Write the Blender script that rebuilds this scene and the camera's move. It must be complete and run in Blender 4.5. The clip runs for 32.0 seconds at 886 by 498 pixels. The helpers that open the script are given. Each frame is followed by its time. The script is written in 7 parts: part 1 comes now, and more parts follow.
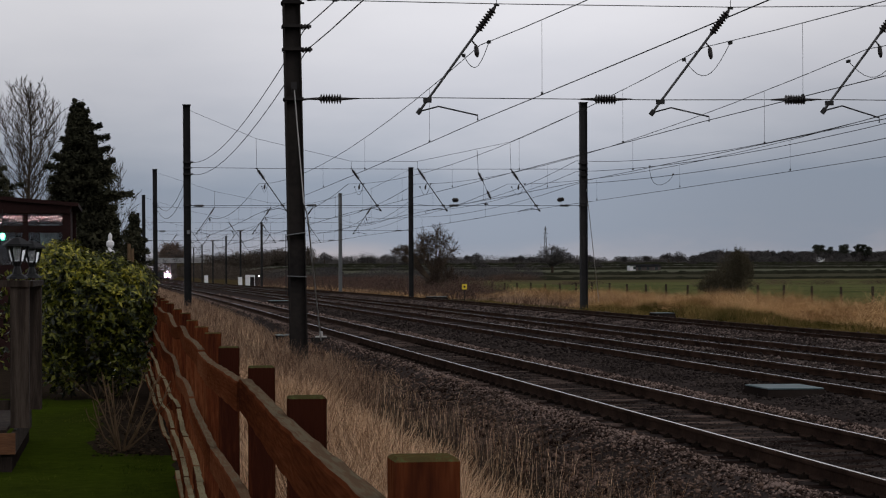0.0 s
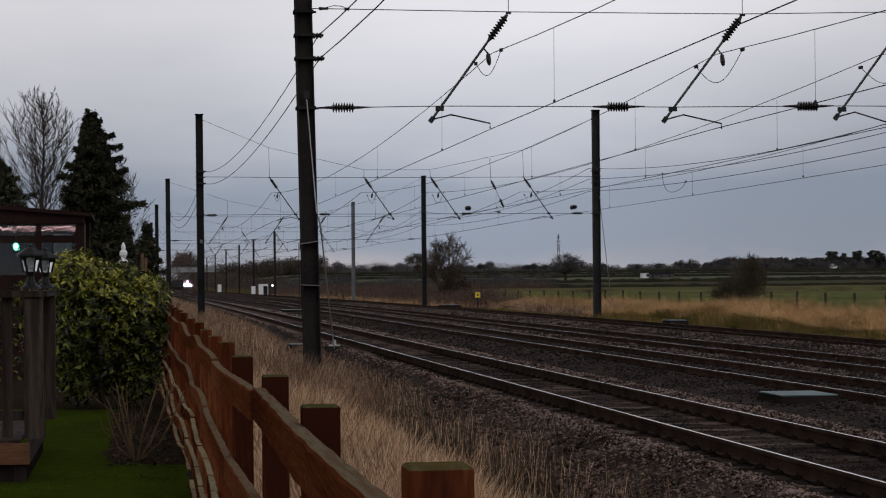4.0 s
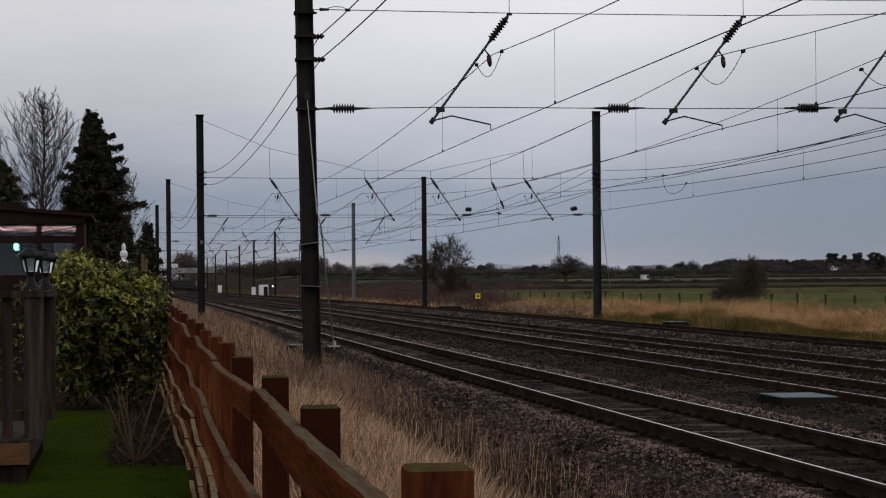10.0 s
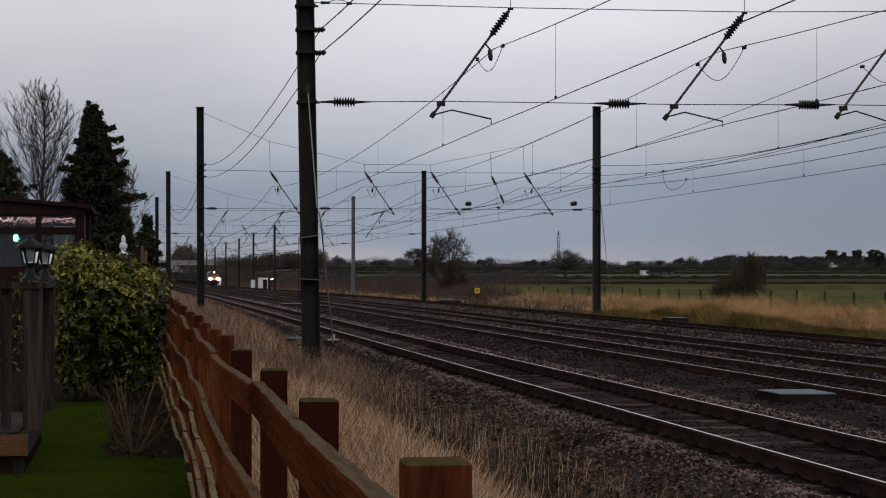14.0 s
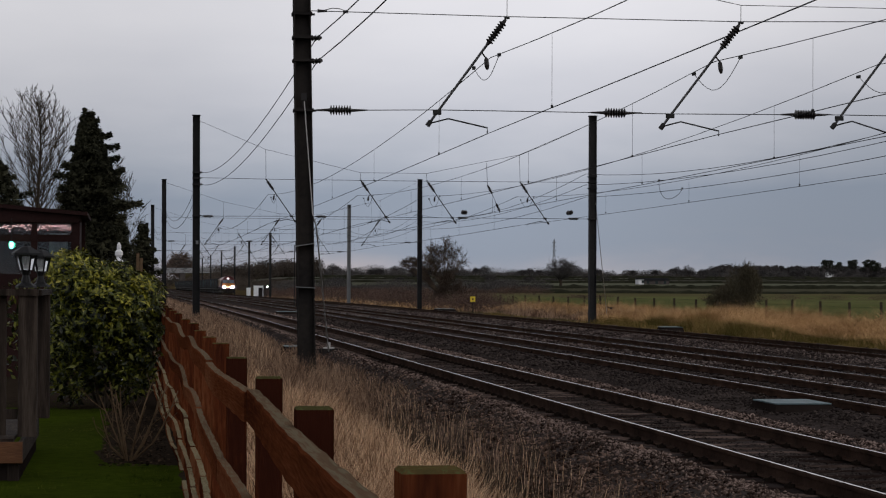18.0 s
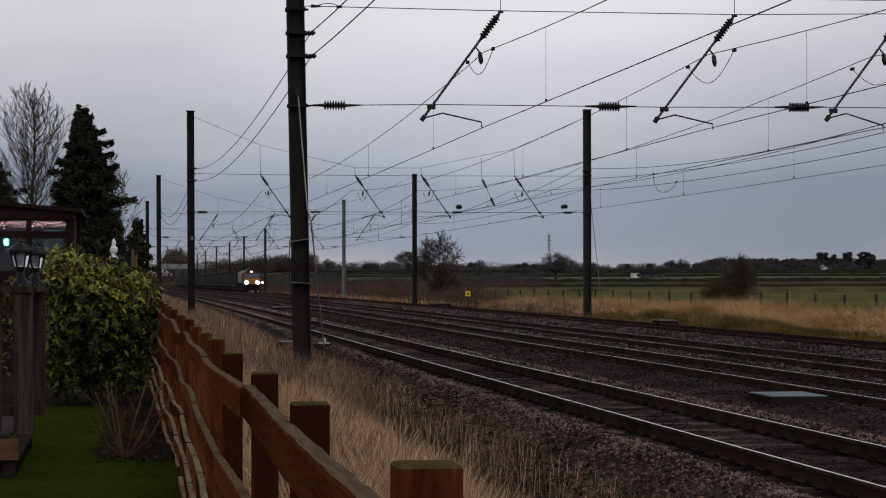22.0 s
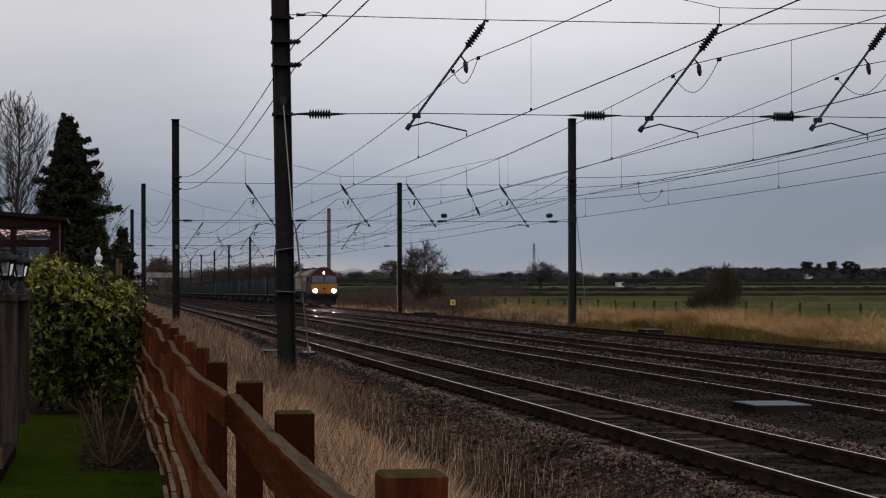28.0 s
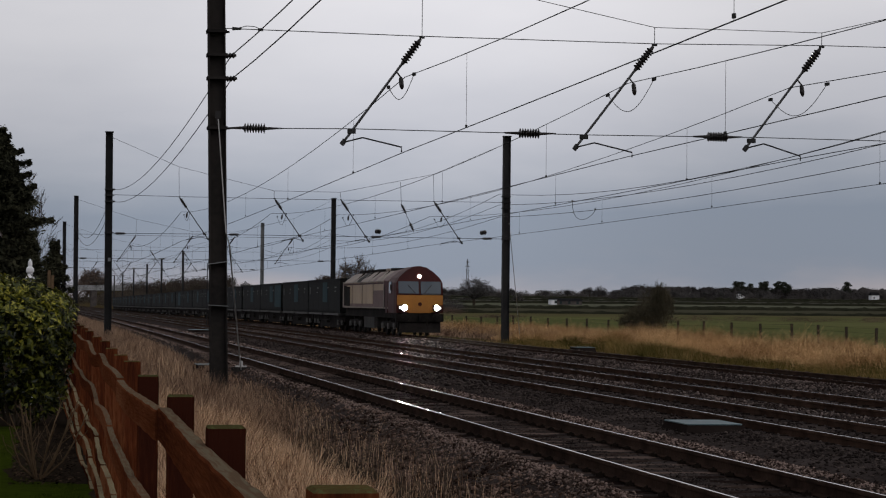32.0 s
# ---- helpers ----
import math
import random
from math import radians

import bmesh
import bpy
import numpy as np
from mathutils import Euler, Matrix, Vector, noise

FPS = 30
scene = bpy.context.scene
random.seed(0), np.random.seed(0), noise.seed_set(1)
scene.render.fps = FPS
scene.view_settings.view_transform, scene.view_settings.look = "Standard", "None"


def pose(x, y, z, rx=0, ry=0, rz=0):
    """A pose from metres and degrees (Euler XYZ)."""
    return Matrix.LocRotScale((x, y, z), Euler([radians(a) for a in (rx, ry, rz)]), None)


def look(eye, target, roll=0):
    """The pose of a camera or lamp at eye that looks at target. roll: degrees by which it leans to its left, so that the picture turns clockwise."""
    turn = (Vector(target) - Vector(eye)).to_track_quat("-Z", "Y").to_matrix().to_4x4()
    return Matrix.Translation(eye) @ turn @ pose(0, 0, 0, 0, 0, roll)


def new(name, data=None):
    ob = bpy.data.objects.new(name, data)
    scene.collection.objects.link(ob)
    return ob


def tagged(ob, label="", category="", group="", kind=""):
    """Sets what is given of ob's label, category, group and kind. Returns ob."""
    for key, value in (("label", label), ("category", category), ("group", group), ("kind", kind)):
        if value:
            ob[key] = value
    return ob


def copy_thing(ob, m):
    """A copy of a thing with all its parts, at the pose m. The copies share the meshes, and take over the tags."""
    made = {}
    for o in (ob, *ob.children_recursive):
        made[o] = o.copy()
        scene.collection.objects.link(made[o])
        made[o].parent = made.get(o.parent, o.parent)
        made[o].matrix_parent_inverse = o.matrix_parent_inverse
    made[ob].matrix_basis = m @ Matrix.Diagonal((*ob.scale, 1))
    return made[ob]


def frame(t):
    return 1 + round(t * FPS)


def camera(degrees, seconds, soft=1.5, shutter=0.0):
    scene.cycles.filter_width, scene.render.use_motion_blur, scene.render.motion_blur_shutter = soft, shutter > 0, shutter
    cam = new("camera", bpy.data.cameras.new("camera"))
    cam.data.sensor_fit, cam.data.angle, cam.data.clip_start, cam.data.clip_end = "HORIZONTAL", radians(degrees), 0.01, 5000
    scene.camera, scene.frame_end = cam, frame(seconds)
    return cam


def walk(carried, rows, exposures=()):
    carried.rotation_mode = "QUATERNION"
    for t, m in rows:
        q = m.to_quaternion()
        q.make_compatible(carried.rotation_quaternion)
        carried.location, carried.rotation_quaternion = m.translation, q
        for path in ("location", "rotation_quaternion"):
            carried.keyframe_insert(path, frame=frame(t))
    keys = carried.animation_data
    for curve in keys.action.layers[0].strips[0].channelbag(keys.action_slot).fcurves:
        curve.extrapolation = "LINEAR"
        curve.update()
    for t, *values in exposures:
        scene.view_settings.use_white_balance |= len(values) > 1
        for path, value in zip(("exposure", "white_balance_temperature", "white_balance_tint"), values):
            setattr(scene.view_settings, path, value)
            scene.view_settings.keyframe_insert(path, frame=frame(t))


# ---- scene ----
cam = camera(22.17, 32.0, soft=1.15)
EYE = Vector((0.0, 0.0, 1.71))


def aim(heading, tilt, roll):
    """The camera's pose: degrees to the right of the track, degrees up, roll."""
    h, t = radians(heading), radians(tilt)
    way = Vector((math.sin(h) * math.cos(t), math.cos(h) * math.cos(t), math.sin(t)))
    return look(EYE, EYE + way * 100, roll)


walk(cam, [(t, aim(h, e, r)) for t, h, e, r in [
    (0, 8.096, 0.576, -0.217), (0.5, 8.040, 0.565, -0.121), (1, 8.009, 0.599, -0.213), (1.5, 7.986, 0.619, -0.241), (2, 7.934, 0.642, -0.178),
    (2.5, 7.924, 0.669, -0.261), (3, 7.902, 0.680, -0.296), (3.5, 7.830, 0.726, -0.413), (5.5, 7.680, 0.933, -0.488), (6, 7.687, 0.966, -0.389),
    (6.5, 7.689, 0.980, -0.484), (7, 7.680, 0.962, -0.475), (7.5, 7.663, 0.939, -0.494), (8, 7.670, 0.923, -0.411), (8.5, 7.689, 0.924, -0.391),
    (9, 7.679, 0.919, -0.263), (9.5, 7.719, 0.877, -0.304), (10, 7.760, 0.815, -0.357), (10.5, 7.759, 0.809, -0.296), (11, 7.732, 0.814, -0.391),
    (11.5, 7.678, 0.839, -0.180), (12, 7.655, 0.851, -0.225), (12.5, 7.719, 0.836, -0.160), (13, 7.774, 0.744, -0.047), (13.5, 7.762, 0.711, 0.044),
    (14, 7.770, 0.667, 0.047), (14.5, 7.757, 0.593, -0.088), (16.5, 7.909, 0.738, 0.231), (17, 7.882, 0.762, 0.287), (17.5, 7.875, 0.907, 0.258),
    (18, 7.878, 0.885, 0.250), (18.5, 7.914, 0.872, 0.277), (19, 7.898, 0.811, 0.195), (19.5, 7.854, 0.775, 0.184), (20, 7.846, 0.737, 0.140),
    (20.5, 7.869, 0.721, 0.102), (21, 7.928, 0.688, 0.010), (21.5, 7.973, 0.683, 0.046), (22, 8.007, 0.747, -0.081), (22.5, 8.018, 0.783, -0.083),
    (23, 8.053, 0.791, -0.205), (23.5, 8.056, 0.808, -0.149), (24, 8.087, 0.818, -0.079), (24.5, 8.164, 0.813, -0.017), (25, 8.282, 0.785, 0.063),
    (25.5, 8.349, 0.758, -0.036), (27.5, 8.345, 0.888, -0.176), (28, 8.387, 0.971, -0.018), (28.5, 8.487, 1.028, -0.079), (29, 8.665, 1.087, -0.101),
    (29.5, 8.996, 1.089, -0.190), (30, 9.408, 1.046, -0.173), (30.5, 9.594, 0.970, 0.188), (31, 9.743, 1.088, 0.610), (31.5, 9.832, 1.224, 0.519),
    (32, 10.066, 1.389, 0.599),
]], exposures=((0, 0.17), (9, 0.17), (20, 0.14), (28, 0.12), (32, 0.07)))

# ---- world, sun, exposure ----
scene.view_settings.exposure = 0.12
SUN_UP, SUN_TURN = 20.0, 140.0
world = bpy.data.worlds.new("overcast_sky")
scene.world = world
world.use_nodes = True
wn, wl = world.node_tree.nodes, world.node_tree.links
wn.clear()
sky = wn.new("ShaderNodeTexSky")
sky.sky_type, sky.sun_disc = "NISHITA", False
sky.sun_elevation, sky.sun_rotation = radians(SUN_UP), radians(SUN_TURN)
wtc = wn.new("ShaderNodeTexCoord")
sep = wn.new("ShaderNodeSeparateXYZ")
wl.new(wtc.outputs["Generated"], sep.inputs[0])
ramp = wn.new("ShaderNodeValToRGB")
SKY_STOPS = [(0.0, (0.376, 0.355, 0.387)), (0.006, (0.310, 0.318, 0.369)), (0.013, (0.244, 0.281, 0.352)), (0.036, (0.245, 0.285, 0.360)), (0.075, (0.503, 0.510, 0.566)),
             (0.135, (0.722, 0.710, 0.744)), (0.30, (0.559, 0.560, 0.596)), (1.0, (0.234, 0.235, 0.259))]
els = ramp.color_ramp.elements
for i, (p, c) in enumerate(SKY_STOPS):
    el = els[i] if i < 2 else els.new(p)
    el.position, el.color = p, (*c, 1)
cloud_map = wn.new("ShaderNodeMapping")
cloud_map.inputs["Scale"].default_value, cloud_map.inputs["Location"].default_value = (5.0, 5.0, 16.0), (0.0, 0.0, 3.0)
wl.new(wtc.outputs["Generated"], cloud_map.inputs[0])
cloud = wn.new("ShaderNodeTexNoise")
cloud.inputs["Scale"].default_value, cloud.inputs["Detail"].default_value = 1.6, 5
wl.new(cloud_map.outputs[0], cloud.inputs["Vector"])
shift = wn.new("ShaderNodeMath")
shift.operation = "MULTIPLY_ADD"
shift.inputs[1].default_value, shift.inputs[2].default_value = 0.05, -0.026
wl.new(cloud.outputs["Fac"], shift.inputs[0])
total = wn.new("ShaderNodeMath")
wl.new(sep.outputs["Z"], total.inputs[0])
wl.new(shift.outputs[0], total.inputs[1])
wl.new(total.outputs[0], ramp.inputs[0])
bg_sky, bg_cloud, mix_bg, w_out = (wn.new(k) for k in ("ShaderNodeBackground", "ShaderNodeBackground", "ShaderNodeMixShader", "ShaderNodeOutputWorld"))
wl.new(sky.outputs[0], bg_sky.inputs[0])
bg_sky.inputs[1].default_value = 0.05
wl.new(ramp.outputs[0], bg_cloud.inputs[0])
# broad thinner and thicker parts of the cloud
swell_map, swell_noise, swell_light = (wn.new(k) for k in ("ShaderNodeMapping", "ShaderNodeTexNoise", "ShaderNodeMath"))
swell_map.inputs["Scale"].default_value, swell_map.inputs["Location"].default_value = (5.0, 5.0, 5.0), (3.3, 33.8, 23.1)
swell_noise.inputs["Scale"].default_value, swell_noise.inputs["Detail"].default_value = 1.0, 0.0
swell_light.operation = "MULTIPLY_ADD"
swell_light.inputs[1].default_value, swell_light.inputs[2].default_value = 0.386, 0.821
wl.new(wtc.outputs["Generated"], swell_map.inputs[0])
wl.new(swell_map.outputs[0], swell_noise.inputs["Vector"])
wl.new(swell_noise.outputs["Fac"], swell_light.inputs[0])
wl.new(swell_light.outputs[0], bg_cloud.inputs[1])
mix_bg.inputs[0].default_value = 0.93
wl.new(bg_sky.outputs[0], mix_bg.inputs[1])
wl.new(bg_cloud.outputs[0], mix_bg.inputs[2])
wl.new(mix_bg.outputs[0], w_out.inputs[0])
sun = new("sun", bpy.data.lights.new("sun", "SUN"))
sun.data.energy, sun.data.angle, sun.data.color = 0.5, radians(40), (1.0, 0.96, 0.9)
sun.matrix_world = look((35, -35, 80), (0, 40, 0))


# ---- geometry and materials ----
class Geo:
    """Collects the faces of one mesh."""

    def __init__(self):
        self.v, self.f = [], []

    def add(self, verts, faces):
        n = len(self.v)
        self.v += [tuple(p) for p in verts]
        self.f += [tuple(i + n for i in q) for q in faces]
        return self

    def box(self, x, y, z, sx, sy, sz, m=None, bevel=0.0):
        """A box centred at x, y, z; bevel cuts its upright edges."""
        hx, hy, hz = sx / 2, sy / 2, sz / 2
        b = min(bevel, hx * 0.9, hy * 0.9)
        if b > 0:
            ring = [(-hx + b, -hy), (hx - b, -hy), (hx, -hy + b), (hx, hy - b), (hx - b, hy), (-hx + b, hy), (-hx, hy - b), (-hx, -hy + b)]
        else:
            ring = [(-hx, -hy), (hx, -hy), (hx, hy), (-hx, hy)]
        n = len(ring)
        pts = [Vector((p[0], p[1], -hz)) for p in ring] + [Vector((p[0], p[1], hz)) for p in ring]
        pts = [(m @ p if m else p) + Vector((x, y, z)) for p in pts]
        faces = [tuple(range(n))[::-1], tuple(range(n, 2 * n))] + [(i, (i + 1) % n, n + (i + 1) % n, n + i) for i in range(n)]
        return self.add(pts, faces)

    def rod(self, p, q, r, r2=None, n=6, caps=True):
        p, q = Vector(p), Vector(q)
        r2 = r if r2 is None else r2
        d = q - p
        if d.length < 1e-6:
            return self
        a = d.orthogonal().normalized()
        b = d.normalized().cross(a)
        ring = [a * math.cos(2 * math.pi * i / n) + b * math.sin(2 * math.pi * i / n) for i in range(n)]
        pts = [p + c * r for c in ring] + [q + c * r2 for c in ring]
        faces = [(i, (i + 1) % n, n + (i + 1) % n, n + i) for i in range(n)]
        if caps:
            faces += [tuple(range(n))[::-1], tuple(range(n, 2 * n))]
        return self.add(pts, faces)

    def line(self, pts, r, n=5):
        """One connected tube through the points."""
        pts = [Vector(p) for p in pts]
        ways = [(pts[min(i + 1, len(pts) - 1)] - pts[max(i - 1, 0)]).normalized() for i in range(len(pts))]
        ref = Vector((0, 0, 1)) if abs(ways[0].z) < 0.9 else Vector((1, 0, 0))
        ring = []
        for p, d in zip(pts, ways):
            a = d.cross(ref)
            a = a.normalized() if a.length > 1e-4 else d.orthogonal().normalized()
            b = d.cross(a)
            ring += [p + (a * math.cos(2 * math.pi * i / n) + b * math.sin(2 * math.pi * i / n)) * r for i in range(n)]
        m = len(pts)
        faces = [(k * n + i, k * n + (i + 1) % n, (k + 1) * n + (i + 1) % n, (k + 1) * n + i) for k in range(m - 1) for i in range(n)]
        return self.add(ring, faces + [tuple(range(n))[::-1], tuple(range((m - 1) * n, m * n))])

    def prism(self, profile, y0, y1, axis="y"):
        """A closed outline (x, z), drawn out along y (or along x, the outline then being (y, z))."""
        n = len(profile)
        at = (lambda a, b, s: (a, s, b)) if axis == "y" else (lambda a, b, s: (s, a, b))
        pts = [at(a, b, y0) for a, b in profile] + [at(a, b, y1) for a, b in profile]
        faces = [(i, (i + 1) % n, n + (i + 1) % n, n + i) for i in range(n)]
        return self.add(pts, faces + [tuple(range(n))[::-1], tuple(range(n, 2 * n))])

    def lathe(self, p, way, outline, n=10):
        """Turns an outline of (along, radius) about the line from p in the direction way."""
        p, d = Vector(p), Vector(way).normalized()
        a = d.orthogonal().normalized()
        b = d.cross(a)
        pts = []
        for s, r in outline:
            pts += [p + d * s + (a * math.cos(2 * math.pi * i / n) + b * math.sin(2 * math.pi * i / n)) * r for i in range(n)]
        faces = []
        for k in range(len(outline) - 1):
            faces += [(k * n + i, k * n + (i + 1) % n, (k + 1) * n + (i + 1) % n, (k + 1) * n + i) for i in range(n)]
        faces += [tuple(range(n))[::-1], tuple(range((len(outline) - 1) * n, len(outline) * n))]
        return self.add(pts, faces)

    def mesh(self, name, smooth=False):
        me = bpy.data.meshes.new(name)
        me.from_pydata([tuple(p) for p in self.v], [], self.f)
        me.validate()
        if smooth:
            me.polygons.foreach_set("use_smooth", [True] * len(me.polygons))
        return me


def part(name, geo, material, parent=None, label="", smooth=False):
    """Links geometry (or a ready mesh) as one object, under a thing or a part."""
    me = geo.mesh(name, smooth) if isinstance(geo, Geo) else geo
    if material and not me.materials:
        me.materials.append(material)
    ob = new(name, me)
    if parent:
        ob.parent = parent
    if label:
        ob["label"] = label
    return ob


def thing(name, label, category, at=(0, 0, 0), turn=0.0, group="", kind=""):
    ob = new(name)
    ob.empty_display_size = 0.2
    ob.matrix_basis = pose(*at, 0, 0, turn)
    return tagged(ob, label, category, group, kind)


def big_mesh(name, verts, faces, material):
    """A mesh from arrays, all faces with the same count of corners."""
    verts, faces = np.asarray(verts, dtype=np.float32), np.asarray(faces, dtype=np.int32)
    me = bpy.data.meshes.new(name)
    me.vertices.add(len(verts))
    me.vertices.foreach_set("co", verts.ravel())
    k = faces.shape[1]
    me.loops.add(faces.size)
    me.loops.foreach_set("vertex_index", faces.ravel())
    me.polygons.add(len(faces))
    me.polygons.foreach_set("loop_start", np.arange(0, faces.size, k, dtype=np.int32))
    me.update(calc_edges=True)
    me.materials.append(material)
    return me


def surface(name, colours, rough=0.8, metal=0.0, scale=1.0, fine=12.0, bump=0.0, island=0.0, per_object=0.0, stretch=(1, 1, 1), spec=0.3, fine_mix=0.35,
            top=None, emit=0.0, translucent=0.0):
    """A material: a slow noise through the colours, a fine grain, optional relief, and variation by loose piece or by object.
    top: a colour of lichen that grows on faces that look up."""
    m = bpy.data.materials.new(name)
    m.use_nodes = True
    n, l = m.node_tree.nodes, m.node_tree.links
    b = n["Principled BSDF"]
    b.inputs["Roughness"].default_value, b.inputs["Metallic"].default_value = rough, metal
    b.inputs["Specular IOR Level"].default_value = spec
    tc, mp = n.new("ShaderNodeTexCoord"), n.new("ShaderNodeMapping")
    mp.inputs["Scale"].default_value = stretch
    l.new(tc.outputs["Object"], mp.inputs[0])
    slow, grain = n.new("ShaderNodeTexNoise"), n.new("ShaderNodeTexNoise")
    for t, s in ((slow, scale), (grain, fine)):
        t.inputs["Scale"].default_value, t.inputs["Detail"].default_value = s, 4
        l.new(mp.outputs[0], t.inputs["Vector"])
    fac = slow.outputs["Fac"]

    def math_node(op, a, c, d=None):
        k = n.new("ShaderNodeMath")
        k.operation = op
        for i, v in enumerate((a, c, d)):
            if v is None:
                continue
            if isinstance(v, (int, float)):
                k.inputs[i].default_value = v
            else:
                l.new(v, k.inputs[i])
        return k.outputs[0]

    fac = math_node("MULTIPLY_ADD", math_node("SUBTRACT", fac, 0.5), 1.6, 0.5)
    fac = math_node("ADD", fac, math_node("MULTIPLY", math_node("SUBTRACT", grain.outputs["Fac"], 0.5), fine_mix * 2))
    if island:
        g = n.new("ShaderNodeNewGeometry")
        fac = math_node("ADD", fac, math_node("MULTIPLY", math_node("SUBTRACT", g.outputs["Random Per Island"], 0.5), island))
    if per_object:
        o = n.new("ShaderNodeObjectInfo")
        fac = math_node("ADD", fac, math_node("MULTIPLY", math_node("SUBTRACT", o.outputs["Random"], 0.5), per_object))
    r = n.new("ShaderNodeValToRGB")
    for i, c in enumerate(colours):
        e = r.color_ramp.elements[i] if i < 2 else r.color_ramp.elements.new(1.0)
        e.color = (*c, 1)
    for i, e in enumerate(r.color_ramp.elements):
        e.position = 0.15 + 0.7 * i / max(1, len(colours) - 1)
    l.new(fac, r.inputs[0])
    col = r.outputs[0]
    if top:
        g2, sx = n.new("ShaderNodeNewGeometry"), n.new("ShaderNodeSeparateXYZ")
        l.new(g2.outputs["Normal"], sx.inputs[0])
        spots = math_node("MULTIPLY_ADD", grain.outputs["Fac"], 5.0, math_node("MULTIPLY_ADD", slow.outputs["Fac"], 3.0, -3.3))
        lich = math_node("MULTIPLY", math_node("GREATER_THAN", sx.outputs["Z"], 0.6), math_node("MAXIMUM", math_node("MINIMUM", spots, 0.92), 0.55))
        mx = n.new("ShaderNodeMixRGB")
        l.new(lich, mx.inputs[0])
        l.new(col, mx.inputs[1])
        mx.inputs[2].default_value = (*top, 1)
        col = mx.outputs[0]
    l.new(col, b.inputs["Base Color"])
    if bump:
        bp = n.new("ShaderNodeBump")
        bp.inputs["Strength"].default_value, bp.inputs["Distance"].default_value = min(1.0, bump), 0.02
        l.new(grain.outputs["Fac"], bp.inputs["Height"])
        l.new(bp.outputs[0], b.inputs["Normal"])
    if emit:
        l.new(col, b.inputs["Emission Color"])
        b.inputs["Emission Strength"].default_value = emit
    if translucent:
        b.inputs["Transmission Weight"].default_value = 0.0
        tr, ms, out = n.new("ShaderNodeBsdfTranslucent"), n.new("ShaderNodeMixShader"), n["Material Output"]
        l.new(col, tr.inputs[0])
        ms.inputs[0].default_value = translucent
        l.new(b.outputs[0], ms.inputs[1])
        l.new(tr.outputs[0], ms.inputs[2])
        l.new(ms.outputs[0], out.inputs[0])
    return m


def glow(name, colour, strength):
    m = bpy.data.materials.new(name)
    m.use_nodes = True
    b = m.node_tree.nodes["Principled BSDF"]
    b.inputs["Base Color"].default_value = (*colour, 1)
    b.inputs["Emission Color"].default_value = (*colour, 1)
    b.inputs["Emission Strength"].default_value = strength
    return m


def glass(name, colour, rough=0.05):
    m = bpy.data.materials.new(name)
    m.use_nodes = True
    b = m.node_tree.nodes["Principled BSDF"]
    b.inputs["Base Color"].default_value = (*colour, 1)
    b.inputs["Roughness"].default_value = rough
    b.inputs["Specular IOR Level"].default_value = 0.6
    return m


def clear_glass(name, tint):
    m = glass(name, tint, 0.02)
    b = m.node_tree.nodes["Principled BSDF"]
    b.inputs["Transmission Weight"].default_value, b.inputs["IOR"].default_value = 1.0, 1.45
    return m


MAST = surface("mast_steel", [(0.015, 0.0135, 0.0135), (0.022, 0.0200, 0.0198), (0.034, 0.030, 0.028)], 0.85, 0.0, 0.6, 9, 0.15, per_object=0.5, spec=0.0)
# bluish copy of the mast steel: far masts' lit faces put into the colour
MAST_FAR = surface("mast_steel_lit_grey", [(0.015, 0.0150, 0.0160), (0.023, 0.0228, 0.0240), (0.034, 0.0325, 0.033)], 0.75, 0.0, 0.6, 9, 0.15, per_object=0.5, spec=0.1)
MAST_PALE = surface("mast_galvanised", [(0.13, 0.135, 0.14), (0.20, 0.205, 0.21)], 0.6, 0.1, 0.6, 9, per_object=0.4)
WIRE = surface("wire_metal", [(0.026, 0.026, 0.026), (0.045, 0.045, 0.045)], 0.9, 0.0, spec=0.05)
INSUL = surface("insulator_brown", [(0.018, 0.015, 0.015), (0.03, 0.026, 0.025)], 0.35, 0.0, 6, 20)
TUBE = surface("arm_tube", [(0.05, 0.05, 0.052), (0.085, 0.085, 0.085)], 0.55, 0.5, 4, 20)
RAIL_SIDE = surface("rail_rust", [(0.023, 0.015, 0.012), (0.040, 0.025, 0.019), (0.060, 0.038, 0.028)], 0.85, 0.1, 2.0, 30, 0.3, spec=0.0)
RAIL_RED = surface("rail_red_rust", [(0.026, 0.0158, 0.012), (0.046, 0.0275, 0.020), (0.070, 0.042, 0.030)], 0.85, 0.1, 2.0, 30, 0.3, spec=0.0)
RAIL_TOP = surface("rail_worn_steel", [(0.32, 0.232, 0.172), (0.48, 0.362, 0.278)], 0.14, 0.95, 0.6, 20)
RAIL_MID = surface("rail_part_worn_steel", [(0.29, 0.21, 0.155), (0.44, 0.33, 0.255)], 0.145, 0.95, 0.6, 20)
RAIL_RUSTY = surface("rail_rusty_head", [(0.030, 0.020, 0.015), (0.060, 0.042, 0.033)], 0.45, 0.2, 0.6, 20, spec=0.2)
RAIL_DULL = surface("rail_dull_steel", [(0.15, 0.106, 0.08), (0.25, 0.185, 0.145)], 0.155, 0.9, 0.6, 20)
SLEEPER = surface("sleeper_concrete", [(0.017, 0.0115, 0.010), (0.047, 0.034, 0.029), (0.120, 0.088, 0.076)], 0.9, 0, 1.6, 14, 0.4, per_object=1.0, spec=0.0)
CLIP = surface("rail_clip_iron", [(0.012, 0.009, 0.008), (0.02, 0.015, 0.012)], 0.9, 0.0, spec=0.0)
BALLAST = surface("ballast_bed", [(0.020, 0.0160, 0.0150), (0.036, 0.0290, 0.0270), (0.062, 0.0505, 0.0470)], 0.95, 0, 0.8, 18, 0.8, spec=0.0)
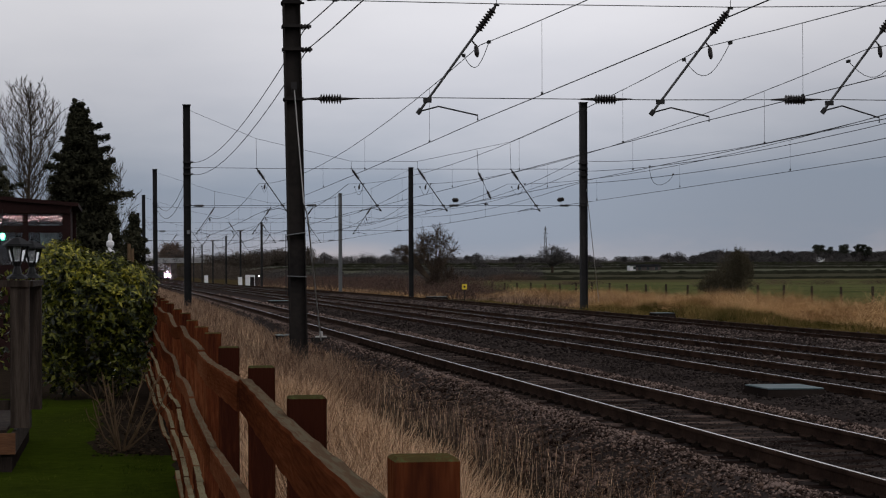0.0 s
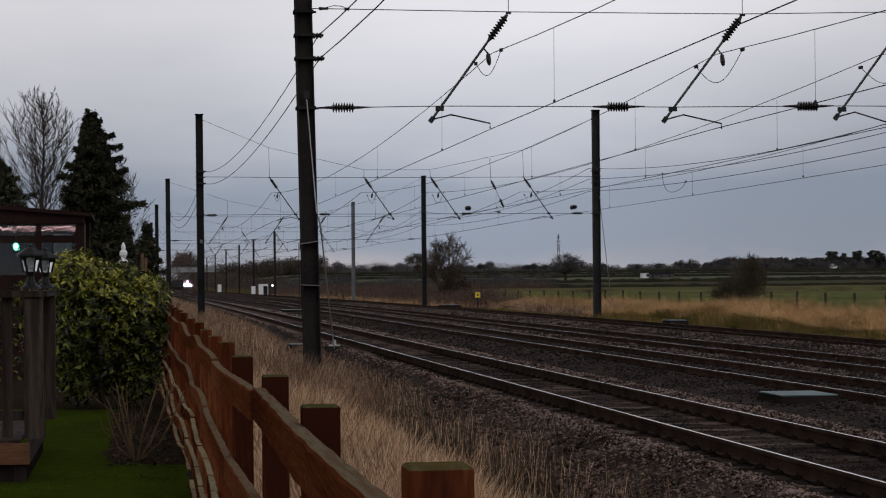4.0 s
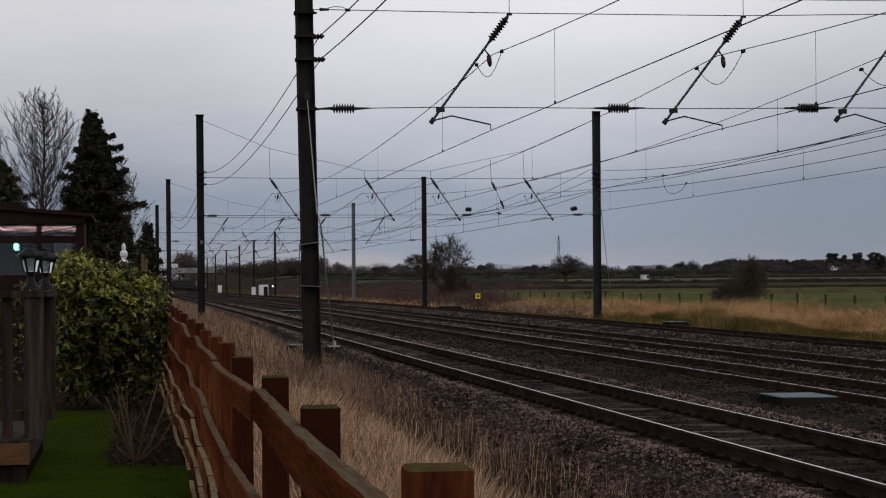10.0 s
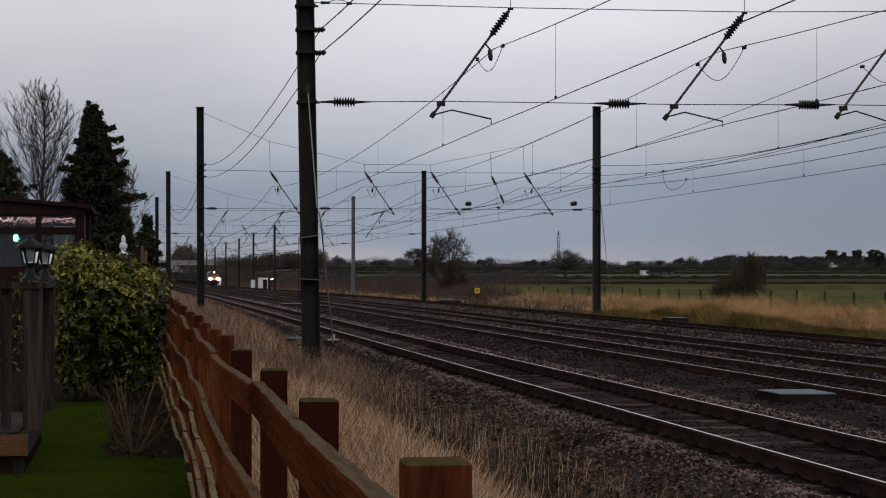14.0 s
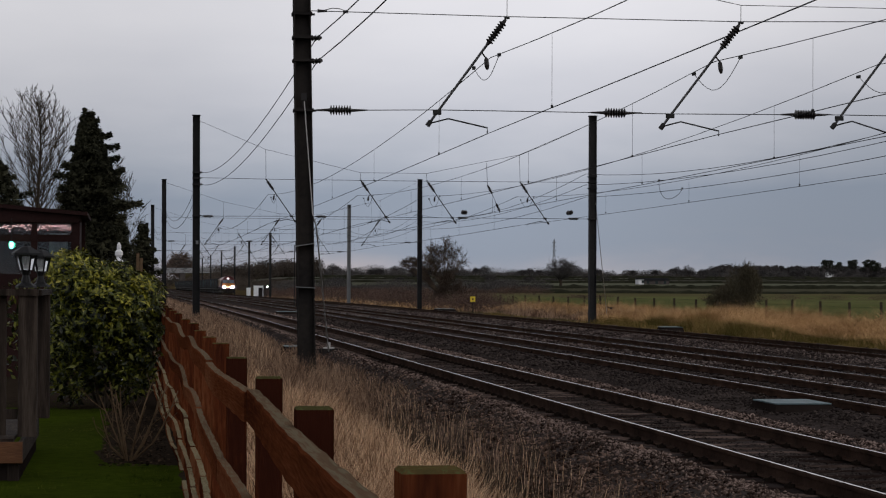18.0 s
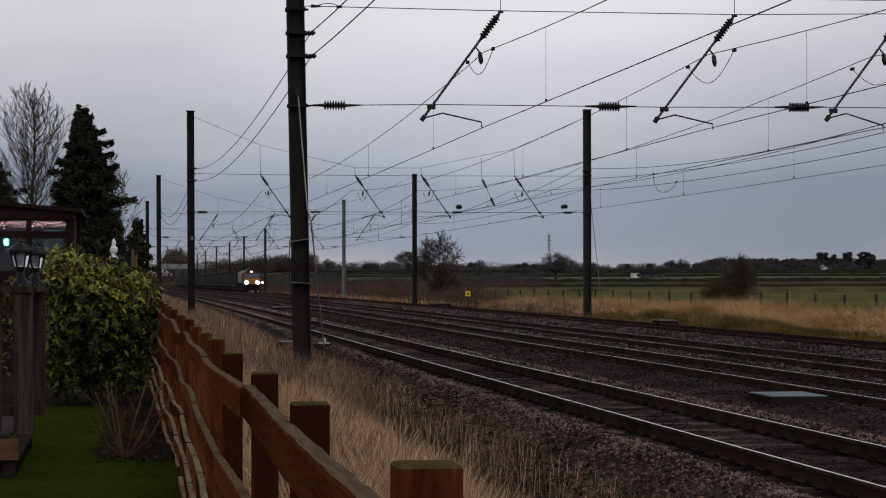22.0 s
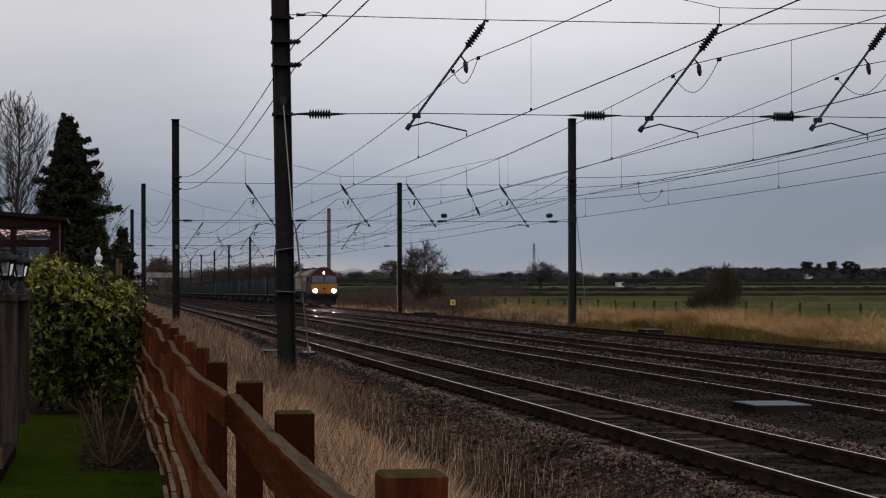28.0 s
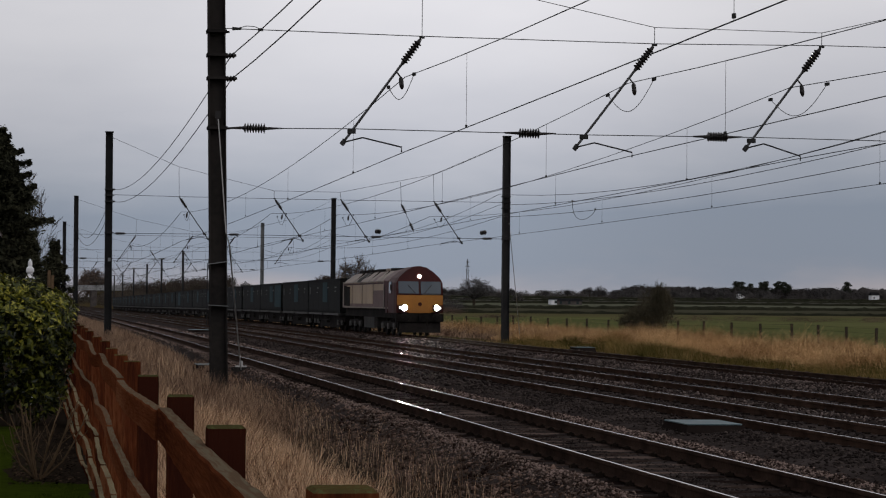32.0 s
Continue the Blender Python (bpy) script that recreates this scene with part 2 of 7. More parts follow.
STONE = surface("ballast_stone", [(0.024, 0.0165, 0.0138), (0.090, 0.064, 0.054), (0.24, 0.176, 0.153)], 0.9, 0, 0.5, 25, island=1.0, spec=0.0)
STONE_DARK = surface("dirty_stone", [(0.014, 0.0110, 0.0102), (0.032, 0.0255, 0.0235), (0.075, 0.059, 0.053)], 0.95, 0, 0.5, 25, island=0.9, spec=0.0)
STONE_SLOPE = surface("slope_stone", [(0.015, 0.0095, 0.0076), (0.060, 0.039, 0.030), (0.20, 0.134, 0.106)], 0.95, 0, 0.5, 25, island=0.9, spec=0.0)
STONE_GREY = surface("grey_stone", [(0.020, 0.0147, 0.0132), (0.050, 0.038, 0.034), (0.165, 0.128, 0.115)], 0.9, 0, 0.5, 25, island=1.0, spec=0.0)
SOIL = surface("rough_ground", [(0.03, 0.026, 0.018), (0.06, 0.05, 0.03), (0.10, 0.08, 0.045)], 0.95, 0, 0.6, 10, 0.6, spec=0.0)
DRY = surface("dry_grass", [(0.085, 0.043, 0.026), (0.43, 0.255, 0.145), (0.88, 0.615, 0.40)], 0.85, 0, 0.8, 10, island=1.2, translucent=0.25, spec=0.0)
DRY_DULL = surface("dull_dry_grass", [(0.06, 0.034, 0.024), (0.21, 0.130, 0.085), (0.46, 0.315, 0.215)], 0.85, 0, 0.5, 6, island=1.0, translucent=0.2, spec=0.0)
HEDGE_DARK = surface("clipped_hedge", [(0.016, 0.017, 0.011), (0.030, 0.030, 0.020)], 0.95, 0, 0.3, 2, island=0.6, spec=0.0)
DRY_FAR = surface("dry_grass_far", [(0.10, 0.052, 0.022), (0.42, 0.234, 0.100), (0.88, 0.575, 0.300)], 0.85, 0, 0.22, 1.5, island=0.8, translucent=0.25, spec=0.0)
GREEN_ROUGH = surface("rough_green_grass", [(0.030, 0.029, 0.008), (0.090, 0.074, 0.020), (0.29, 0.195, 0.075)], 0.85, 0, 0.2, 3, island=0.8, spec=0.0)
LAWN = surface("lawn_grass", [(0.006, 0.009, 0.002), (0.031, 0.047, 0.005), (0.082, 0.097, 0.014)], 0.8, 0, 1.3, 40, 0.4, island=0.4, spec=0.0, fine_mix=0.12)
FIELD = surface("field_ground", [(0.070, 0.078, 0.030), (0.100, 0.106, 0.042), (0.125, 0.122, 0.056)], 0.9, 0, 0.012, 0.15, spec=0.0)
FENCE_WOOD = surface("fence_red_stain", [(0.034, 0.010, 0.006), (0.094, 0.026, 0.011), (0.19, 0.070, 0.030)], 0.85, 0, 2.6, 34, 0.35, per_object=0.5, top=(0.078, 0.086, 0.034), stretch=(3, 3, 0.35), spec=0.0)
FENCE_RAIL = surface("fence_orange_stain", [(0.046, 0.013, 0.006), (0.104, 0.030, 0.012), (0.172, 0.065, 0.030)], 0.85, 0, 2.0, 52, 0.35, per_object=0.4, top=(0.130, 0.108, 0.072), stretch=(2, 0.10, 2), spec=0.0)
FENCE_LOW = surface("fence_lichened_stain", [(0.046, 0.013, 0.006), (0.104, 0.030, 0.012), (0.172, 0.065, 0.030)], 0.85, 0, 2.0, 52, 0.35, per_object=0.8, top=(0.215, 0.195, 0.120), stretch=(2, 0.4, 2), spec=0.0)
GREY_WOOD = surface("weathered_wood", [(0.014, 0.0105, 0.0085), (0.029, 0.021, 0.017), (0.064, 0.049, 0.039)], 0.85, 0, 3.5, 30, 0.3, per_object=0.3, stretch=(5, 5, 0.35), spec=0.1)
DECK_WOOD = surface("deck_wood", [(0.05, 0.020, 0.010), (0.10, 0.042, 0.018), (0.16, 0.072, 0.030)], 0.8, 0, 2.0, 30, 0.3, stretch=(0.5, 4, 4))
# yellower young growth; top light and shade below are also in both colours
YOUNG_LIT_LEAF = surface("young_lit_laurel_leaf", [(0.05, 0.062, 0.007), (0.165, 0.168, 0.016), (0.41, 0.37, 0.045)], 0.35, 0, 2.2, 8, island=1.1, spec=0.4, fine_mix=0.2, translucent=0.15)
LEAF = surface("laurel_leaf", [(0.005, 0.0075, 0.0018), (0.025, 0.034, 0.004), (0.125, 0.130, 0.016)], 0.42, 0, 2.2, 8, island=1.2, spec=0.25, fine_mix=0.2, translucent=0.15)
CONIFER = surface("conifer_foliage", [(0.016, 0.0164, 0.012), (0.036, 0.0370, 0.0240), (0.066, 0.0645, 0.040)], 0.9, 0, 0.8, 8, island=0.7, spec=0.0)
TWIG = surface("bare_twigs", [(0.040, 0.030, 0.024), (0.07, 0.053, 0.041), (0.12, 0.092, 0.07)], 0.9, 0, 0.8, 8, 0.2, spec=0.0)
BARK = surface("bark", [(0.035, 0.028, 0.022), (0.07, 0.055, 0.04)], 0.95, 0, 3, 14, 0.5, stretch=(1, 1, 0.3), spec=0.0)
# far trees: distance haze is put into this paler, greyer twig colour
TREE_HAZE_GREY = surface("hazed_tree_twigs", [(0.050, 0.048, 0.050), (0.075, 0.070, 0.068), (0.105, 0.094, 0.088)], 0.95, 0, 0.05, 0.5, island=0.35, spec=0.0)
# a darker mix of the same haze grey
WOOD_DARK = surface("hazed_wood_twigs", [(0.032, 0.030, 0.031), (0.050, 0.046, 0.045), (0.074, 0.066, 0.062)], 0.95, 0, 0.05, 0.5, island=0.35, spec=0.0)
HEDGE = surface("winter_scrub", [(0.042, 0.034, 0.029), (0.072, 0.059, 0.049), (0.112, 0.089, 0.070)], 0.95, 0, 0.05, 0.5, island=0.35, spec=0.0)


# ---- ground and tracks ----
TRACKS = (7.05, 11.58, 14.97, 19.75)
RAIL_Z = -0.038
HALF_GAUGE = 0.7525


def step(a, b, x):
    t = np.clip((x - a) / (b - a), 0, 1)
    return t * t * (3 - 2 * t)


def line_fall(y):
    """The line falls gently as it runs away towards the road bridge."""
    return np.interp(y, (120, 200, 290, 400, 500, 600, 920, 1300), (0.0, -0.07, -0.20, -0.44, -0.61, -0.76, -1.08, -1.42))


def ground_z(x, y):
    """Height of the land: garden, cess beside the line, sunken bed, fields that rise far off."""
    x, y = np.asarray(x, dtype=float), np.asarray(y, dtype=float)
    z = 0.15 - 0.35 * step(0.55, 1.4, x) - 0.30 * step(1.4, 3.4, x) * (1 - 0.8 * step(50, 100, y)) - 0.15 * step(21.5, 22.5, x)
    far = np.sqrt(np.maximum(0, y) ** 2 + (np.maximum(0, x - 24) * 0.6) ** 2)
    z = z + 7.0 * step(350, 1450, far) * np.maximum(step(28, 75, x), 1 - step(-60, -10, x))
    z = z + line_fall(y) * step(-25, -8, x) * (1 - step(24, 29, x))
    z = z + 0.10 * np.sin(x * 0.9 + 1.3) * np.sin(y * 0.23) * step(24, 30, x)
    return z


def grid_mesh(name, xs, ys, height, material):
    gx, gy = np.meshgrid(xs, ys, indexing="ij")
    gz = height(gx, gy)
    v = np.stack([gx.ravel(), gy.ravel(), gz.ravel()], 1)
    i = np.arange(len(xs) * len(ys)).reshape(len(xs), len(ys))
    f = np.stack([i[:-1, :-1].ravel(), i[1:, :-1].ravel(), i[1:, 1:].ravel(), i[:-1, 1:].ravel()], 1)
    return big_mesh(name, v, f, material)


# each field: where its near edge lies (y at x = 0, slope), and two colours that mingle in it
FIELDS = ((395, 0.04, (0.062, 0.056, 0.028), (0.120, 0.110, 0.052)), (470, 0.05, (0.046, 0.044, 0.030), (0.075, 0.072, 0.046)), (600, 0.14, (0.082, 0.086, 0.060), (0.110, 0.112, 0.078)),
          (800, 0.05, (0.050, 0.049, 0.040), (0.070, 0.068, 0.054)), (940, 0.10, (0.095, 0.098, 0.080), (0.125, 0.126, 0.102)), (1080, 0.03, (0.060, 0.060, 0.048), (0.080, 0.080, 0.062)))


def land_material():
    """Lawn in the garden, soil by the line, rough grass past it, then fields in strips."""
    m = FIELD
    n, l = m.node_tree.nodes, m.node_tree.links
    b = n["Principled BSDF"]
    field_col = b.inputs["Base Color"].links[0].from_socket
    geo, sx = n.new("ShaderNodeNewGeometry"), n.new("ShaderNodeSeparateXYZ")
    l.new(geo.outputs["Position"], sx.inputs[0])
    x, y = sx.outputs["X"], sx.outputs["Y"]

    def op(kind, a, c, d=None):
        k = n.new("ShaderNodeMath")
        k.operation = kind
        for i, v in enumerate((a, c, d)):
            if v is not None:
                if isinstance(v, (int, float)):
                    k.inputs[i].default_value = v
                else:
                    l.new(v, k.inputs[i])
        return k.outputs[0]

    def blend(fac, a, c):
        k = n.new("ShaderNodeMixRGB")
        l.new(fac, k.inputs[0])
        for i, v in ((1, a), (2, c)):
            if isinstance(v, tuple):
                k.inputs[i].default_value = (*v, 1)
            else:
                l.new(v, k.inputs[i])
        return k.outputs[0]

    def noise_of(scale, stretch):
        t, mp = n.new("ShaderNodeTexNoise"), n.new("ShaderNodeMapping")
        mp.inputs["Scale"].default_value = stretch
        l.new(geo.outputs["Position"], mp.inputs[0])
        t.inputs["Scale"].default_value, t.inputs["Detail"].default_value = scale, 4
        l.new(mp.outputs[0], t.inputs["Vector"])
        return t.outputs["Fac"]

    coarse = noise_of(1.0, (1, 1, 1))
    fine = noise_of(9.0, (1, 1, 1))
    soil = blend(fine, (0.010, 0.008, 0.006), (0.040, 0.029, 0.021))
    lawn = blend(noise_of(0.7, (1, 0.5, 1)), blend(fine, (0.007, 0.008, 0.003), (0.030, 0.036, 0.007)), blend(fine, (0.019, 0.031, 0.002), (0.053, 0.080, 0.006)))
    rough = blend(noise_of(0.25, (1, 1, 1)), (0.036, 0.033, 0.014), (0.090, 0.062, 0.034))
    mottle = noise_of(0.03, (1, 0.4, 1))
    col = field_col
    wander = noise_of(0.018, (1, 0.5, 1))
    for start, slope, one, two in FIELDS:
        swing = 190.0 if start < 400 else 12.0
        edge_y = op("MULTIPLY_ADD", op("SUBTRACT", wander, 0.5), swing, y)
        col = blend(op("GREATER_THAN", op("MULTIPLY_ADD", x, -slope, edge_y), start), col, blend(mottle, one, two))
    edge = op("MULTIPLY_ADD", op("SUBTRACT", coarse, 0.5), 1.2, x)
    col = blend(op("LESS_THAN", edge, 42.0), col, rough)
    col = blend(op("LESS_THAN", edge, 22.6), col, soil)
    straw = blend(coarse, (0.035, 0.024, 0.018), (0.085, 0.055, 0.039))
    col = blend(op("MULTIPLY", op("LESS_THAN", edge, 5.2), op("GREATER_THAN", op("MULTIPLY_ADD", op("SUBTRACT", coarse, 0.5), 30.0, y), 58.0)), col, straw)
    garden_edge = op("MULTIPLY_ADD", op("SUBTRACT", coarse, 0.5), 0.25, x)
    along = op("MULTIPLY_ADD", op("SUBTRACT", coarse, 0.5), 3.0, y)
    near_bed = op("MULTIPLY", op("GREATER_THAN", op("MULTIPLY_ADD", op("SUBTRACT", coarse, 0.5), 0.5, x), -0.24), op("GREATER_THAN", along, 19.3))
    bed = op("MAXIMUM", near_bed, op("GREATER_THAN", along, 28.5))
    col = blend(op("MULTIPLY", op("LESS_THAN", garden_edge, 0.42), op("LESS_THAN", y, 60.0)), col, blend(bed, lawn, soil))
    l.new(col, b.inputs["Base Color"])
    return m


gx = np.unique(np.concatenate([np.linspace(-3500, -60, 18), np.linspace(-60, -6, 19), np.linspace(-6, 6, 61), np.linspace(6, 22, 9),
                               np.linspace(22, 60, 58), np.linspace(60, 500, 45), np.linspace(500, 3500, 25)]))
gy = np.unique(np.concatenate([np.linspace(-900, -20, 12), np.linspace(-20, 60, 161), np.linspace(60, 320, 130), np.linspace(320, 1600, 65), np.linspace(1600, 4500, 24)]))
LAND = land_material()
ground = tagged(part("ground", grid_mesh("ground", gx, gy, ground_z, LAND), None), "garden lawn, dry trackside strip and winter fields", "ground", kind="structure")


def ballast_z(x, y):
    """The ballast bed: flat under the tracks, a little lower between the wide pairs, shoulders on both sides."""
    x, y = np.asarray(x, dtype=float), np.asarray(y, dtype=float)
    z = RAIL_Z - 0.182 - (0.48 + 0.30 * step(60, 90, y)) * (1 - step(3.5, 5.5, x)) - 0.45 * step(21.4, 22.6, x)
    for c, w, h in ((5.55, 0.22, 0.10), (8.48, 0.24, 0.10), (13.3, 0.4, 0.05), (18.1, 0.6, 0.08), (21.2, 0.3, 0.05)):
        z = z + h * np.exp(-((x - c) / w) ** 2)
    for a, b, sink in ((8.9, 10.5, -0.06), (16.2, 17.4, 0.07)):
        z = z - sink * step(a, a + 0.4, x) * (1 - step(b - 0.4, b, x))
    for c in TRACKS:
        z = z - (0.0 if c < 8 else 0.005) * (1 - step(0.5, 0.68, np.abs(x - c)))
    z = z + line_fall(y) + 0.050 * step(9.6, 10.4, x) * (1 - step(20.9, 21.4, x))
    return z + 0.014 * np.sin(x * 7 + y * 1.9) * np.sin(y * 3.1 + x * 2) + 0.008 * np.sin(y * 11.3 + x * 9)


bx = np.concatenate([np.linspace(3.3, 9.2, 64), np.linspace(9.3, 22.8, 60)])
by = np.concatenate([np.linspace(-25, 10, 30), np.linspace(10.1, 60, 330), np.linspace(60.4, 140, 140), np.linspace(141, 1300, 240)])
ballast = tagged(part("ballast", grid_mesh("ballast", bx, by, ballast_z, BALLAST), None), "dark brown stone ballast bed under four tracks", "ballast", kind="structure")

rng = np.random.default_rng(5)


def stone_shapes(count):
    """Rough crushed stones: octahedra pulled about."""
    v = np.array([(-1.7, -0.3, 0.1), (1.7, 0.2, -0.1), (0.2, -1.7, 0.2), (-0.2, 1.7, -0.2), (0.1, 0.3, 1.7), (-0.1, -0.2, -1.7)])
    f = np.array([(0, 2, 4), (2, 1, 4), (1, 3, 4), (3, 0, 4), (2, 0, 5), (1, 2, 5), (3, 1, 5), (0, 3, 5)])
    return [v / 1.9 * rng.uniform(0.55, 1.45, (6, 1)) * rng.uniform(0.6, 1.3, (1, 3)) for _ in range(count)], f


def scatter_stones(xs, ys, zs, sizes):
    shapes, f = stone_shapes(14)
    kind = rng.integers(0, 14, len(xs))
    base = np.array(shapes)[kind]
    a = rng.uniform(0, 6.28, len(xs))
    c, s = np.cos(a)[:, None], np.sin(a)[:, None]
    rot = np.stack([base[:, :, 0] * c - base[:, :, 1] * s, base[:, :, 0] * s + base[:, :, 1] * c, base[:, :, 2] * 0.6], 2)
    tilt = rng.uniform(-0.5, 0.5, (len(xs), 1))
    rot[:, :, 2] += rot[:, :, 0] * tilt
    v = rot * sizes[:, None, None] + np.stack([xs, ys, zs], 1)[:, None, :]
    faces = (f[None] + (np.arange(len(xs)) * 6)[:, None, None]).reshape(-1, 3)
    return v.reshape(-1, 3), faces


def stone_cover(name, bands, material, label):
    """Loose stones in bands (x0, x1, y0, y1, stones per square metre, radius): thick near the camera, thinner and larger farther off."""
    px, py, ps = [], [], []
    for x0, x1, y0, y1, dens, size in bands:
        k = int((x1 - x0) * (y1 - y0) * dens)
        px.append((x0 + x1) / 2 + (x1 - x0) * np.clip(rng.normal(0, 0.27, k), -0.6, 0.6)), py.append(rng.uniform(y0, y1, k)), ps.append(size * rng.uniform(0.55, 1.5, k))
    px, py, ps = np.concatenate(px), np.concatenate(py), np.concatenate(ps)
    pz = ballast_z(px, py) + ps * rng.uniform(-0.2, 0.5, len(px))
    tagged(part(name, big_mesh(name, *scatter_stones(px, py, pz, ps), material), None), label, "ballast", kind="stuff")


stone_cover("ballast_stones", ((5.30, 5.98, 14, 38, 1250, 0.020), (5.42, 5.98, 38, 80, 400, 0.027), (5.5, 6.0, 80, 180, 80, 0.048),
                               (8.08, 8.95, 17, 45, 760, 0.022), (8.08, 8.72, 45, 95, 260, 0.03), (8.05, 8.6, 95, 200, 30, 0.07)), STONE, "pale pinkish crushed stones heaped along the near rails")
stone_cover("dirty_stones", ((6.35, 7.75, 12, 40, 240, 0.016), (6.40, 7.70, 40, 110, 70, 0.026), (9.0, 10.6, 20, 50, 170, 0.026),
                             (10.9, 12.2, 26, 70, 60, 0.035), (14.3, 15.6, 34, 90, 40, 0.04), (8.9, 10.6, 50, 120, 40, 0.045)), STONE_DARK, "dark dirty stones and litter beside the tracks")
stone_cover("slope_stones", ((3.3, 5.4, 14, 34, 620, 0.021), (3.4, 5.3, 34, 75, 170, 0.032), (3.3, 5.4, 14, 40, 45, 0.042)), STONE_SLOPE, "red-brown stones and earth on the ballast slope")
stone_cover("grey_stones", ((12.6, 14.1, 28, 70, 60, 0.032), (12.6, 14.1, 70, 160, 40, 0.042), (16.6, 19.0, 38, 90, 75, 0.034), (16.6, 19.0, 90, 190, 60, 0.045),
                            (20.7, 22.0, 45, 150, 40, 0.055)), STONE_GREY, "grey crushed stones between the far tracks")


def rail_profile(x):
    """Flat-bottomed rail, its head at z = 0."""
    half = [(0.0, -0.004), (0.036, -0.010), (0.036, -0.040), (0.010, -0.052), (0.010, -0.130), (0.070, -0.146), (0.070, -0.158)]
    return [(x - a, b) for a, b in half[::-1]] + [(x + a, b) for a, b in half[1:]]


def sleeper_geo():
    g = Geo()
    for s in (-1, 1):
        g.add([(s * 1.26, -0.13, -0.30), (s * 1.26, 0.13, -0.30), (s * 1.25, 0.08, -0.165), (s * 1.25, -0.08, -0.165),
               (s * 0.35, -0.12, -0.30), (s * 0.35, 0.12, -0.30), (s * 0.35, 0.07, -0.170), (s * 0.35, -0.07, -0.170)],
              [(0, 1, 2, 3), (0, 3, 7, 4), (3, 2, 6, 7), (2, 1, 5, 6)])
    g.add([(-0.35, -0.12, -0.30), (-0.35, 0.12, -0.30), (-0.35, 0.07, -0.170), (-0.35, -0.07, -0.170),
           (0.35, -0.12, -0.30), (0.35, 0.12, -0.30), (0.35, 0.07, -0.170), (0.35, -0.07, -0.170)], [(0, 3, 7, 4), (3, 2, 6, 7), (2, 1, 5, 6)])
    return g


def clip_geo():
    g = Geo()
    g.box(0, 0, -0.145, 0.09, 0.10, 0.034, bevel=0.02)
    g.rod((-0.03, -0.06, -0.125), (0.03, 0.06, -0.120), 0.011, n=5)
    return g


SLEEPER_MESH, CLIP_MESH = sleeper_geo().mesh("sleeper"), clip_geo().mesh("rail_clip")
SLEEPER_MESH.materials.append(SLEEPER)
CLIP_MESH.materials.append(CLIP)
PITCH = 0.65


def lay_track(k, x):
    tr = thing("track_%d" % (k + 1), "railway track of steel rails on concrete sleepers", "track", (x, 0, RAIL_Z), kind="structure")
    rows = [-25, 120] + list(range(150, 1301, 25))
    fall = [float(line_fall(y)) for y in rows]
    for s in (-1, 1):
        outline = rail_profile(s * HALF_GAUGE)
        m = len(outline)
        bar = Geo().add([(a, y, b + d) for y, d in zip(rows, fall) for a, b in outline],
                        [(j * m + i, j * m + (i + 1) % m, j * m + m + (i + 1) % m, j * m + m + i) for j in range(len(rows) - 1) for i in range(m)] + [tuple(range(m))[::-1]])
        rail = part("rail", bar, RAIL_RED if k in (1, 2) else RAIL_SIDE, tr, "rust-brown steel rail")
        w = (0.019, 0.017, 0.014, 0.007)[k]
        band = [q / 3 * w for q in range(-3, 4)]
        top = Geo().add([(s * HALF_GAUGE + q, y, 0.002 - q * q / 0.32 + d) for y, d in zip(rows, fall) for q in band],
                        [(7 * j + i, 7 * j + i + 1, 7 * j + i + 8, 7 * j + i + 7) for j in range(len(rows) - 1) for i in range(6)])
        part("running_surface", top, (RAIL_TOP, RAIL_MID, RAIL_DULL, RAIL_RUSTY)[k], rail, "bright worn running surface", smooth=True)
    y0 = 11.0 + 9.0 * k
    near = 75 if k == 0 else 60
    for i in range(near):
        s = part("sleeper", SLEEPER_MESH, None, tr)
        s.location = (0, y0 + i * PITCH, 0)
    clips = Geo() if k else None
    for i in range(near):
        for q in (-HALF_GAUGE - 0.11, -HALF_GAUGE + 0.11, HALF_GAUGE - 0.11, HALF_GAUGE + 0.11):
            if k == 0:
                c = part("rail_clip", CLIP_MESH, None, tr)
                c.location = (q, y0 + i * PITCH, 0)
            else:
                clips.box(q, y0 + i * PITCH, -0.135, 0.10, 0.11, 0.05)
    if k:
        tagged(part("rail_clips", clips, CLIP, tr), kind="stuff")
    rest = Geo()
    base = sleeper_geo()
    for i in list(range(-40, 0)) + list(range(near, near + 330)):
        rest.add([(a, b + y0 + i * PITCH, c + float(line_fall(y0 + i * PITCH))) for a, b, c in base.v], base.f)
    tagged(part("far_sleepers", rest, SLEEPER, tr), kind="stuff")
    return tr


for k, x in enumerate(TRACKS):
    lay_track(k, x)


# ---- masts, headspans and overhead wires ----
# distance along the line, left mast, right mast, height of both
SPANS = [(-26, 3.4, 23.4, 10.2, 10.3), (44, 3.435, 23.4, 10.2, 10.3), (114, 3.3, 23.52, 10.1, 10.35), (183, 2.72, 23.4, 10.0, 10.2), (238, 2.35, 22.9, 9.8, 10.0),
         (309, 2.3, 23.0, 9.8, 9.9), (370, 2.3, 22.7, 9.8, 9.9), (446, 2.3, 23.2, 9.8, 9.9), (510, 2.3, 23.3, 9.8, 9.9), (584, 2.3, 23.3, 9.8, 9.9),
         (663, 2.3, 23.3, 9.8, 9.9), (740, 2.3, 23.3, 9.8, 9.9), (815, 2.3, 23.3, 9.8, 9.9)]
Z_CONTACT, Z_CAT, Z_LOW, Z_UP = 4.70, 6.18, 5.08, 6.96


